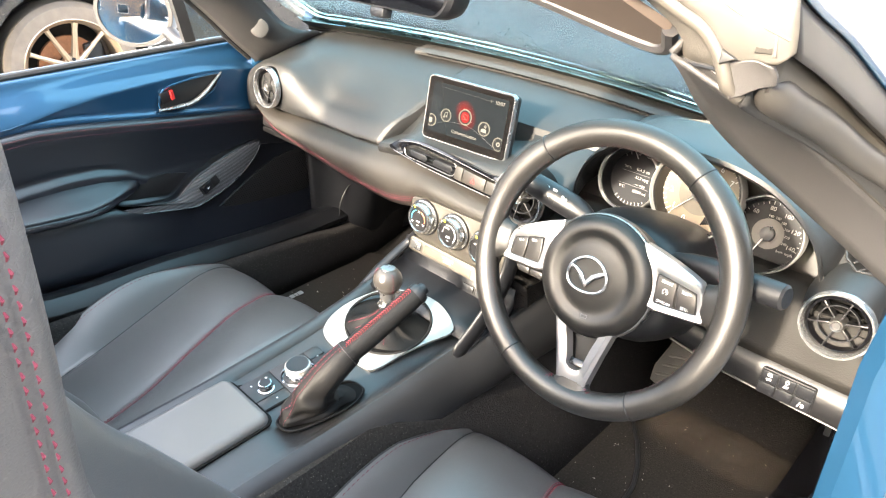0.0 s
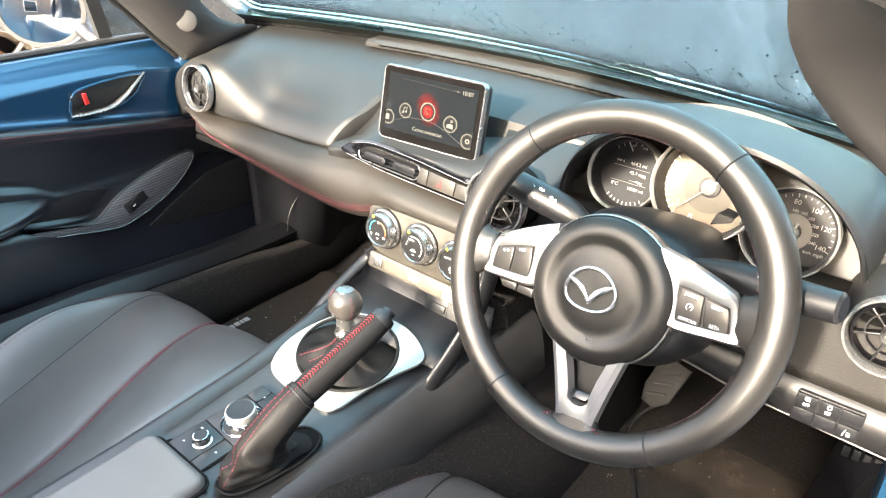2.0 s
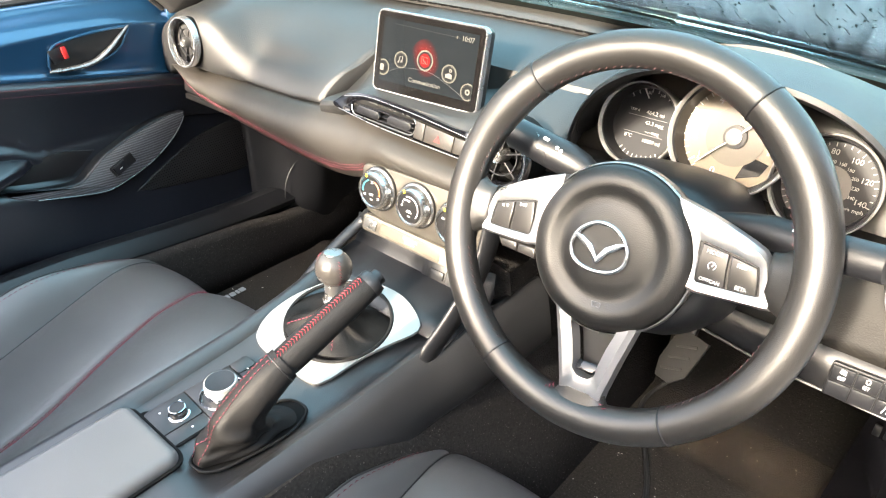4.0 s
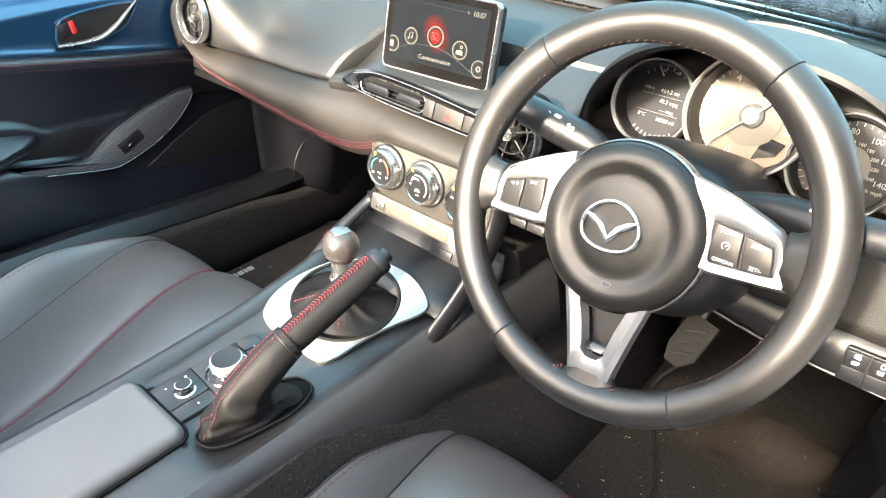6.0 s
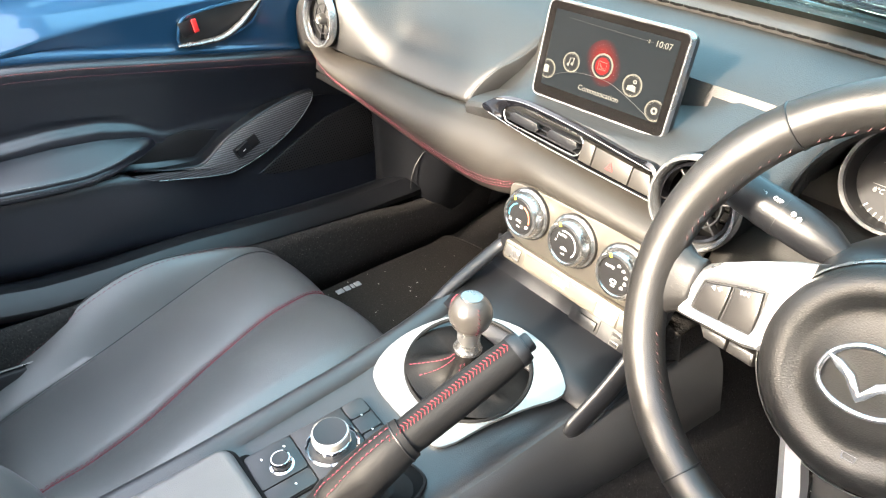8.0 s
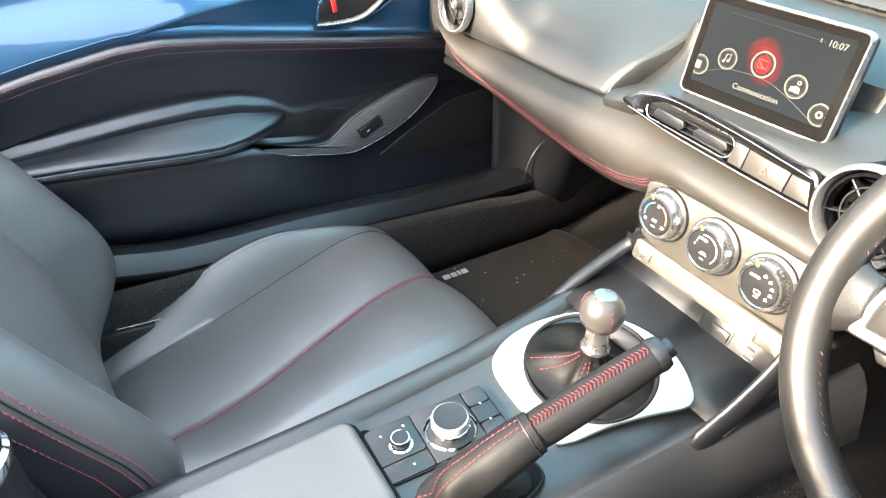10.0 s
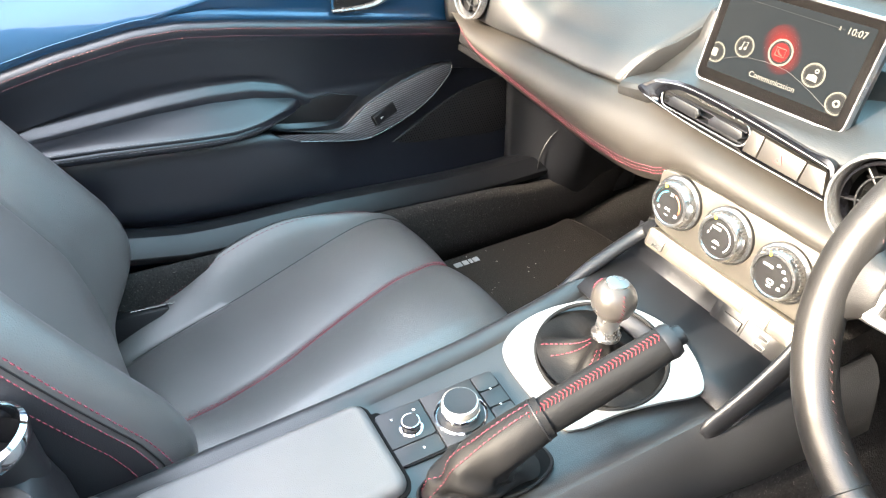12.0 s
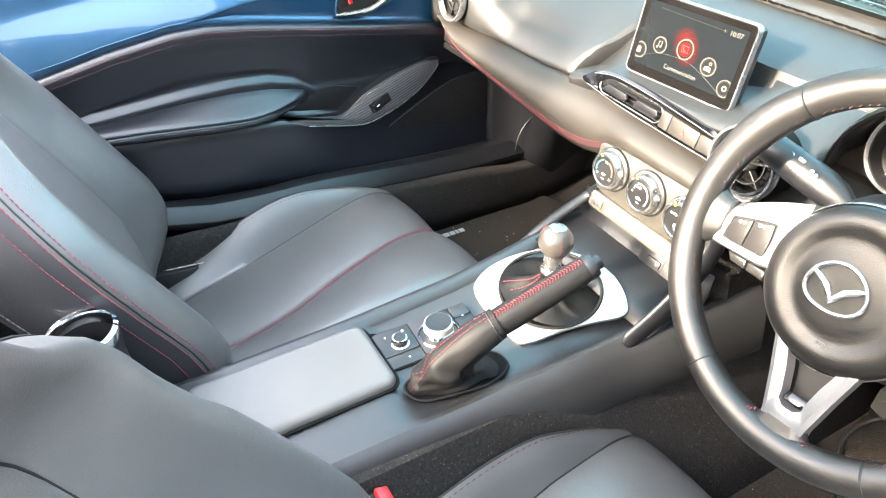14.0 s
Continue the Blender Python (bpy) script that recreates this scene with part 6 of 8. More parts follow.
for a0 in (200, 340):
    line = [KM @ Vector((0.0248 * math.sin(radians(b)) * math.cos(radians(a0)), 0.0248 * math.sin(radians(b)) * math.sin(radians(a0)), 0.049 - 0.0248 * math.cos(radians(b)))) for b in range(50, 140, 4)]
    part("stitching", stitches(line, 0.003, 0.0018, 0.0006, 0.0005, [p - (KM @ Vector((0, 0, 0.049))) for p in line], 0.003), RED, kb, "red stitching", kind="stuff")

# handbrake
hb = thing("handbrake", (0.07, -0.2, 0.38), "leather handbrake lever with red stitching and loose gaiter", "handbrake")
p0, p1 = Vector((0.078, -0.165, 0.482)), Vector((0.1025, -0.040, 0.5465))
d = (p1 - p0).normalized()
pts = [p0 + (p1 - p0) * f for f in [k / 12 for k in range(13)]]
grip = part("grip", tube(pts, [0.0175, 0.0180, 0.0185, 0.0186, 0.0186, 0.0185, 0.0184, 0.0182, 0.018, 0.0178, 0.0176, 0.0172, 0.0160], 20), GAITER, hb, "black leather grip")
HT = face_to(p1, d)
part("end_cap", lathe([(0.0168, -0.002), (0.0172, 0.004), (0.0150, 0.010), (0.008, 0.011)], 28, HT), PLASTIC, hb)
part("button", lathe([(0.0098, 0.008), (0.0098, 0.0165), (0.0085, 0.0185), (0, 0.019)], 24, HT), PLASTIC, hb, "black release button")
side_v = d.cross(Vector((0, 0, 1))).normalized()
upv = side_v.cross(d).normalized()
gaz = (upv * 0.98 + side_v * 0.15).normalized()
line = [p + gaz * 0.0190 for p in pts]
LACE = surface("red lace", (0.34, 0.035, 0.045), 0.85, spots=0.3, spot_size=0.01, spec=0.15)
for off, sl in ((0.0021, 0.0044), (-0.0021, -0.0044)):
    part("stitching", stitches([p + side_v * off for p in line], 0.0028, 0.0012, 0.0008, 0.0003, [gaz] * 13, sl), LACE, grip, "red laced stitching", kind="stuff")
rows = []
top = p0 + d * 0.014
for i in range(33):
    f = i / 32                                  # from the slot in the console up to the collar on the grip
    row = []
    for k in range(48):
        a = 2 * math.pi * k / 48
        c, s_ = math.cos(a), math.sin(a)
        low = Vector((0.048 + (0.027 + 0.003 * math.sin(5 * a)) * math.copysign(abs(c) ** 0.8, c) - 0.006 * s_, -0.184 - (0.078 if s_ > 0 else 0.050) * s_, 0.386))
        high = top + side_v * 0.0205 * c + upv * 0.0205 * s_
        near = low.lerp(Vector((0.052, -0.222, 0.392)), 0.30 if s_ > 0 else 0.55) + Vector((0, 0, 0.012))
        sleeve = high - d * 0.082 + side_v * 0.010 * c + upv * (0.008 * s_ - 0.004)
        q = low * (1 - f) ** 3 + near * 3 * f * (1 - f) ** 2 + sleeve * 3 * f * f * (1 - f) + high * f ** 3
        # soft folds that gather where the sleeve bends down to the slot
        gather = math.exp(-((f - 0.30) / 0.22) ** 2) * (1 - f)
        wave = math.sin(17 * f + 2.4 * math.cos(a + 0.6)) + 0.8 * math.sin(12 * f - 3 * a) + 0.5 * math.sin(29 * f + 4 * a)
        out = Vector((c, -0.4 * s_, 0.5 * s_)).normalized()
        q += out * 0.0075 * gather * wave * (0.35 + 0.65 * abs(c))
        ridge = abs(math.sin(7.5 * f + 1.3 * math.cos(a - 0.4) + 0.5)) ** 3       # sharp pleats
        q += out * 0.0050 * ridge * math.sin(math.pi * min(1.0, f / 0.8)) * (0.4 + 0.6 * abs(c)) * (1 if f < 0.8 else 0)
        q.z = max(q.z, 0.3838)
        row.append(q)
    rows.append(row)
part("gaiter", solid_rows(rows), GAITER, hb, "creased black gaiter", smooth=70)
skirt = [Vector((0.048 + 0.032 * math.copysign(abs(math.cos(a)) ** 0.8, math.cos(a)) - 0.006 * math.sin(a), -0.184 - (0.081 if math.sin(a) > 0 else 0.066) * math.sin(a), 0.3836 + 0.0014 * math.sin(5 * a))) for a in [2 * math.pi * i / 60 for i in range(61)]]
part("skirt", tube(skirt, 0.0018, 8), GAITER, hb, "rolled leather edge of the gaiter")
part("slot", slab([(p.x, p.y) for p in skirt[:-1]], 0.002, 0.0, pose(0, 0, 0.3805)), GRILLE_BLACK, hb)
part("collar_seam", tube(rows[31] + rows[31][:1], 0.0010, 5), DARK, hb)
for k0, lift in ((11, 0.0008), (14, 0.0008)):
    line = [rows[i][k0] + Vector((0, -0.0004, lift)) for i in range(1, 32)]
    part("stitching", stitches(line, 0.0042, 0.002, 0.0006, 0.0006, [(-0.4, -0.3, 0.8)] * len(line)), RED, hb, "red stitching", kind="stuff")
# bars that carry the console up to the dash
cb = thing("console_bars", (0, 0.1, 0.41), "satin dark arched console bars beside the tray", "trim")
left = spline([(-0.140, 0.035, 0.398), (-0.136, 0.080, 0.424), (-0.130, 0.125, 0.449), (-0.122, 0.158, 0.470), (-0.108, 0.158, 0.486), (-0.090, 0.150, 0.494)], 26)
part("left_bar", tube(left, [0.006 + 0.004 * min(1, k / 6) for k in range(26)], 12, 0.8), PLASTIC, cb)
right = spline([(0.128, 0.026, 0.404), (0.131, 0.045, 0.420), (0.137, 0.072, 0.448), (0.143, 0.105, 0.488), (0.146, 0.130, 0.532), (0.147, 0.142, 0.578)], 26)
part("right_bar", tube(right, [0.0035, 0.0058, 0.0068] + [0.0076] * 23, 16, 2.3), PLASTIC, cb, "broad flat console bar", smooth=70)
tray = sheet([[(x, y, z) for y, z in ((0.055, 0.416), (0.09, 0.424), (0.13, 0.428), (0.152, 0.432), (0.160, 0.445), (0.163, 0.478))] for x in (-0.135, -0.06, 0.0, 0.06, 0.14)])
part("tray", tray, PLASTIC, cb, "black storage tray", thick=0.003)

# rear of the console: cup holder pod between the seats
ch = thing("cup_holder", (-0.05, -0.62, 0.38), "black cup holder pod with a chrome ring behind the lid", "cup holder")
rows = []
for z, w, dp, cy in ((0.36, 0.225, 0.150, -0.630), (0.42, 0.222, 0.148, -0.630), (0.462, 0.212, 0.140, -0.632), (0.484, 0.192, 0.122, -0.634), (0.492, 0.165, 0.10, -0.636)):
    rows.append([Vector((x - 0.045, y + cy, z)) for x, y in rounded(w, dp, 0.045, 8)])
part("housing", solid_rows(rows), PLASTIC, ch, "satin black pod", smooth=70)
up = pose(-0.106, -0.602, 0.520, 4, 0, 0)
part("cup", lathe([(0.0, -0.10), (0.034, -0.10), (0.039, -0.004), (0.0365, -0.002), (0.032, -0.09), (0, -0.09)], 40, up), PLASTIC, ch)
part("ring", lathe([(0.0385, -0.012), (0.0420, -0.005), (0.0415, 0.004), (0.0375, 0.0075), (0.0345, 0.002), (0.0350, -0.012)], 56, up), CHROME, ch, "thick chrome ring")
lens_m = pose(-0.020, -0.612, 0.4915, 6, 0, 0)
part("cover", slab(rounded(0.105, 0.090, 0.040, 8), 0.004, 0.0015, lens_m), DARK, ch, "round ribbed cover in a fine groove")
for k in range(9):
    part("rib", box(0.060 - 0.004 * abs(k - 4), 0.0022, 0.0016, 0.0004, lens_m @ pose(0, -0.028 + 0.007 * k, 0.0044)), PLASTIC, ch)
VT = pose(-0.068, -0.532, 0.401, 34)
part("vent", box(0.034, 0.006, 0.048, 0.002, VT), GRILLE_BLACK, ch)
for k in range(5):
    part("slat", box(0.030, 0.003, 0.003, 0.0006, VT @ pose(0, 0.0036, -0.017 + 0.0085 * k)), PLASTIC, ch)
part("vent_rim", tube([VT @ Vector((x, 0.004, y)) for x, y in rounded(0.040, 0.055, 0.008) + rounded(0.040, 0.055, 0.008)[:1]], 0.0022, 6), SATIN, ch, "silver rim")

# ---- display ----
ds = thing("dashboard_display", (-0.041, 0.215, 0.66), "upright dashboard display showing a round-icon menu", "display")
DM = face_to((-0.046, 0.2254, 0.7268), (0.0756, -1.0, 0.205))
DISPLAY_RIM = surface("display rim", (0.30, 0.30, 0.31), 0.26, metal=0.9, spots=0.04)
part("housing", slab(rounded(0.187, 0.114, 0.010), 0.020, 0.006, DM @ pose(0, 0, -0.004, 180), 3), DARK, ds, "black housing behind the screen")
edge_o, edge_i = rounded(0.190, 0.117, 0.010), rounded(0.184, 0.111, 0.007)
part("rim", sheet([[DM @ Vector((x, y, z)) for x, y in pts] for pts, z in ((edge_o, -0.008), (edge_o, -0.002), ([(x * 0.988, y * 0.982) for x, y in edge_o], 0.0006), (edge_i, 0.0004), (edge_i, -0.003))], True), DISPLAY_RIM, ds, "satin silver chamfered rim", smooth=40)
part("bezel", slab(edge_i, 0.002, 0.0, DM @ Matrix.Translation((0, 0, -0.0022))), surface("bezel glass", (0.0045, 0.0040, 0.0038), 0.12, spots=0.1, rough_var=0.02, spec=0.25), ds, "brown-black gloss bezel")
SCR = glowing("lit screen ground", (0.030, 0.034, 0.036), 0.14)
SCR.node_tree.nodes["Principled BSDF"].inputs["Roughness"].default_value = 0.08
SCR.node_tree.nodes["Principled BSDF"].inputs["Specular IOR Level"].default_value = 0.12
part("screen", slab(rounded(0.165, 0.089, 0.002), 0.0008, 0.0, DM @ Matrix.Translation((0.0, 0.0022, -0.0008))), SCR, ds, "dark lit screen")
SM = DM @ Matrix.Translation((0, 0, 0.0001))
LIT = glowing("lit white", (0.50, 0.475, 0.41), 0.075)
LIT_RED = glowing("lit red", (0.9, 0.10, 0.07), 0.20)
RING = glowing("ring light", (0.36, 0.34, 0.28), 0.08)
FACE = glowing("icon ground", (0.035, 0.036, 0.036), 0.10)
# a soft red glow behind the chosen item, fading outwards
halo, ht, hbs = nodes_of("red halo")
hc = ht.nodes.new("ShaderNodeTexCoord")
hm = ht.nodes.new("ShaderNodeMapping")
hm.inputs["Location"].default_value, hm.inputs["Scale"].default_value = (-1, -1, 0), (2, 2, 0)
hg = ht.nodes.new("ShaderNodeTexGradient")
hg.gradient_type = "SPHERICAL"
hbs.inputs["Base Color"].default_value, hbs.inputs["Roughness"].default_value, hbs.inputs["Specular IOR Level"].default_value = (0.02, 0.003, 0.003, 1), 0.3, 0.1
hbs.inputs["Emission Color"].default_value, hbs.inputs["Emission Strength"].default_value = (0.8, 0.04, 0.02, 1), 0.09
htr, hmx, hpw = ht.nodes.new("ShaderNodeBsdfTransparent"), ht.nodes.new("ShaderNodeMixShader"), ht.nodes.new("ShaderNodeMath")
hpw.operation, hpw.inputs[1].default_value = "POWER", 1.2
ht.links.new(hc.outputs["Generated"], hm.inputs[0])
ht.links.new(hm.outputs[0], hg.inputs[0])
ht.links.new(hg.outputs[1], hpw.inputs[0])
ht.links.new(hpw.outputs[0], hmx.inputs[0])
ht.links.new(htr.outputs[0], hmx.inputs[1])
ht.links.new(hbs.outputs[0], hmx.inputs[2])
ht.links.new(hmx.outputs[0], ht.nodes["Material Output"].inputs[0])
part("glow", lathe([(0.026, 0), (0.026, 0.0002), (0, 0.0002)], 40, SM @ Matrix.Translation((-0.0022, 0.002, 0))), halo, ds, "red glow round the chosen icon")


def clipped(x, y, rr, n=40):
    """A round outline cut off at the sides of the lit screen."""
    return [(min(0.0820, max(-0.0820, x + rr * math.cos(2 * math.pi * k / n))), y + rr * math.sin(2 * math.pi * k / n)) for k in range(n)]


for x, y, rr, red in ((-0.0768, -0.0230, 0.0115, 0), (-0.0450, -0.0075, 0.0118, 0), (-0.0022, -0.0012, 0.0142, 1), (0.0412, -0.0115, 0.0126, 0), (0.0755, -0.0300, 0.0118, 0)):
    fo = clipped(x, y, rr * 0.86)
    part("icon_face", slab(fo, 0.0004, 0, SM), FACE, ds)
    part("icon_ring", plate_with_hole(clipped(x, y, rr), fo, 0.0006, SM), RING, ds)
    if red:
        part("icon_face", slab(clipped(x, y, rr * 0.66), 0.0006, 0, SM), glowing("icon red ground", (0.30, 0.02, 0.02), 0.16), ds)
        part("icon_ring", plate_with_hole(clipped(x, y, rr * 0.74), clipped(x, y, rr * 0.66), 0.0007, SM), glowing("inner ring", (0.12, 0.03, 0.03), 0.10), ds)
    else:
        part("icon_ring", plate_with_hole(clipped(x, y, rr * 0.80), clipped(x, y, rr * 0.76), 0.0006, SM), glowing("thin ring", (0.12, 0.115, 0.10), 0.06), ds)


def stroke(pts, w, mat):
    part("icon", tube([SM @ Vector((x, y, 0.0008)) for x, y in pts], w, 5), mat, ds)


stroke([(-0.0077, -0.0052), (0.0033, -0.0052), (0.0033, 0.0034), (-0.0077, 0.0034), (-0.0077, -0.0052)], 0.0005, LIT_RED)
stroke([(-0.0052, 0.0014), (-0.0048, -0.0008), (-0.0024, -0.0032), (0.0002, -0.0036)], 0.0008, LIT_RED)
stroke([(-0.0478, -0.0105), (-0.0470, -0.0030), (-0.0418, -0.0018), (-0.0424, -0.0090)], 0.0007, LIT)
for x, y in ((-0.0489, -0.0107), (-0.0435, -0.0092)):
    part("icon", lathe([(0.0017, 0), (0.0017, 0.001), (0, 0.001)], 12, SM @ Matrix.Translation((x, y, 0))), LIT, ds)
part("icon", slab([(0.0352, -0.0172), (0.0470, -0.0178), (0.0462, -0.0120), (0.0415, -0.0105), (0.0358, -0.0122)], 0.0008, 0, SM), LIT, ds)
part("icon", lathe([(0.0024, 0), (0.0024, 0.0009), (0.0011, 0.0009), (0.0011, 0)], 14, SM @ Matrix.Translation((0.0436, -0.0068, 0))), LIT, ds)
part("icon", slab(rounded(0.007, 0.009, 0.0015), 0.0008, 0, SM @ Matrix.Translation((-0.0785, -0.0232, 0))), LIT, ds)
part("icon", lathe([(0.0042, 0), (0.0042, 0.0008), (0.0019, 0.0008), (0.0019, 0)], 8, SM @ Matrix.Translation((0.0755, -0.0300, 0))), LIT, ds)
part("lettering", writing("Communication", 0.0088, SM @ Matrix.Translation((0.0006, -0.0322, 0.0004))), LIT, ds)
part("lettering", writing("10:07", 0.0094, SM @ Matrix.Translation((0.0650, 0.0380, 0.0004))), LIT, ds)
arc = spline([(-0.0815, -0.036, 0.0002), (-0.0756, -0.0323, 0.0002), (-0.0416, -0.0182, 0.0002), (0.0036, -0.0155, 0.0002), (0.0323, -0.023, 0.0002), (0.0685, -0.0384, 0.0002)], 40)
part("arc_line", tube([SM @ p for p in arc], 0.00035, 5), glowing("arc light", (0.12, 0.12, 0.12), 0.06), ds)
part("status_line", tube([SM @ Vector((-0.0614, 0.0404, 0.0002)), SM @ Vector((0.0520, 0.0383, 0.0002))], 0.0003, 5), glowing("status light", (0.10, 0.10, 0.10), 0.05), ds)
part("mark", slab(rounded(0.0016, 0.004, 0.0006), 0.0004, 0, SM @ Matrix.Translation((0.0470, 0.0385, 0))), RING, ds)
part("stand", box(0.12, 0.03, 0.05, 0.008, pose(-0.045, 0.252, 0.672)), DARK, ds)

# ---- centre vent strip with hazard key ----
vs = thing("vent_strip", (-0.05, 0.18, 0.64), "gloss black centre vent strip with hazard switch", "air vent")
FM = face_to((-0.058, 0.182, 0.645), (-0.05, -1, 0.30))
so = [tuple(v)[:2] for v in spline([(0.146, -0.0175, 0), (0.134, 0.0165, 0), (0.098, 0.0185, 0), (0.020, 0.0225, 0), (-0.068, 0.0226, 0), (-0.112, 0.0140, 0), (-0.133, 0.0020, 0), (-0.143, -0.0094, 0), (-0.107, -0.0165, 0), (-0.048, -0.0165, 0), (0.041, -0.0175, 0), (0.146, -0.0175, 0)], 61)[:-1]]
si = [tuple(v)[:2] for v in spline([(0.141, -0.0145, 0), (0.131, 0.0085, 0), (0.096, 0.0105, 0), (0.020, 0.0130, 0), (-0.066, 0.0132, 0), (-0.092, 0.0075, 0), (-0.104, 0.0, 0), (-0.106, -0.0090, 0), (-0.096, -0.0140, 0), (-0.046, -0.0145, 0), (0.040, -0.0150, 0), (0.141, -0.0145, 0)], 61)[:-1]]
mid_s = [((x + u) / 2, (y + v) / 2) for (x, y), (u, v) in zip(so, si)]
part("surround", sheet([[FM @ Vector((x, y, z)) for x, y in pts] for pts, z in ((so, -0.012), (so, 0.0045), (mid_s, 0.0062), (si, 0.0030), (si, -0.020))], True), GLOSS, vs, "gloss black surround", smooth=40)
part("well", slab(si, 0.001, 0, FM @ Matrix.Translation((0, 0, -0.021))), DARK, vs)
top_line = [p for p in spline([(-0.118, 0.0085, 0.0078), (-0.068, 0.0190, 0.0085), (0.020, 0.0190, 0.0085), (0.098, 0.0150, 0.0085), (0.133, 0.0128, 0.0085)], 24)]
part("bright_line", tube([FM @ p for p in top_line], 0.0005, 6), SATIN, vs, "thin chrome line")
part("bright_line", tube([FM @ p for p in spline([(-0.128, -0.0122, 0.0062), (-0.048, -0.0168, 0.0070), (0.041, -0.0176, 0.0070), (0.143, -0.0172, 0.0070)], 24)], 0.0006, 6), SATIN, vs, "thin silver line")
fr_o = [(x - 0.036, y - 0.0010) for x, y in rounded(0.138, 0.0255, 0.0125, 8)]
part("frame", tube([FM @ Vector((x, y, 0.0005)) for x, y in fr_o + fr_o[:1]], 0.0010, 6), SATIN, vs, "thin louvre frame")
for y in (-0.0075, -0.001, 0.0055):
    part("slat", box(0.128, 0.0022, 0.014, 0.0008, FM @ pose(-0.036, y, -0.006, 18)), PLASTIC, vs)
for k in range(9):
    part("louvre", box(0.0016, 0.022, 0.010, 0.0004, FM @ pose(-0.092 + 0.0140 * k, -0.001, -0.014, 0, 15, 0)), PLASTIC, vs)
for x0, w, dz in ((-0.060, 0.050, 0.006), (0.002, 0.050, 0.001)):
    part("tab", slab([(-w / 2, -0.006), (w / 2 - 0.006, -0.0065), (w / 2, 0.0), (w / 2 - 0.004, 0.006), (-w / 2 + 0.005, 0.0065), (-w / 2 - 0.002, 0.0)], 0.004, 0.0015, FM @ pose(x0, -0.002, dz - 0.002, 8)), PLASTIC, vs, "flat louvre tab")
for q in ([(0.0345, -0.0140), (0.0535, -0.0142), (0.0525, 0.0095), (0.0340, 0.0105)], [(0.0550, -0.0142), (0.1080, -0.0145), (0.1078, 0.0072), (0.0540, 0.0094)], [(0.1095, -0.0145), (0.1395, -0.0142), (0.1310, 0.0072), (0.1093, 0.0070)]):
    part("key", slab(q, 0.012, 0.0012, FM @ Matrix.Translation((0, 0, -0.0075))), WARM_KEY, vs, "dark warm grey key")
tri = [(0.0062 * math.cos(radians(a)), 0.0062 * math.sin(radians(a))) for a in (90, 210, 330)]
part("hazard_mark", plate_with_hole(tri, [(x * 0.35, y * 0.35) for x, y in tri], 0.0006, FM @ Matrix.Translation((0.0805, -0.0050, 0.0047))), surface("hazard red", (0.24, 0.012, 0.010), 0.5), vs, "red hazard triangle")

# ---- climate panel ----
cl_t = thing("climate_panel", (0.006, 0.15, 0.47), "climate control panel with three bright rotary dials", "control panel")
PM = face_to((0.010, 0.152, 0.543), (0, -1, 0.10))
part("face", slab([tuple(v)[:2] for v in spline([(0.128, -0.042, 0), (0.130, 0.036, 0), (0.0, 0.039, 0), (-0.105, 0.034, 0), (-0.119, 0.012, 0), (-0.112, -0.028, 0), (-0.095, -0.044, 0), (0.0, -0.046, 0), (0.128, -0.042, 0)], 41)[:-1]], 0.010, 0.003, PM @ Matrix.Translation((0, 0, -0.008))), surface("brushed grey panel", (0.118, 0.109, 0.095), 0.36, metal=0.75, grain=0.15, spots=0.1), cl_t, "brushed dark grey panel")
DIAL_METAL = surface("polished dial metal", (0.36, 0.36, 0.36), 0.20, metal=0.95, spots=0.04)
YEL = surface("yellow mark", (0.8, 0.65, 0.02), 0.5)
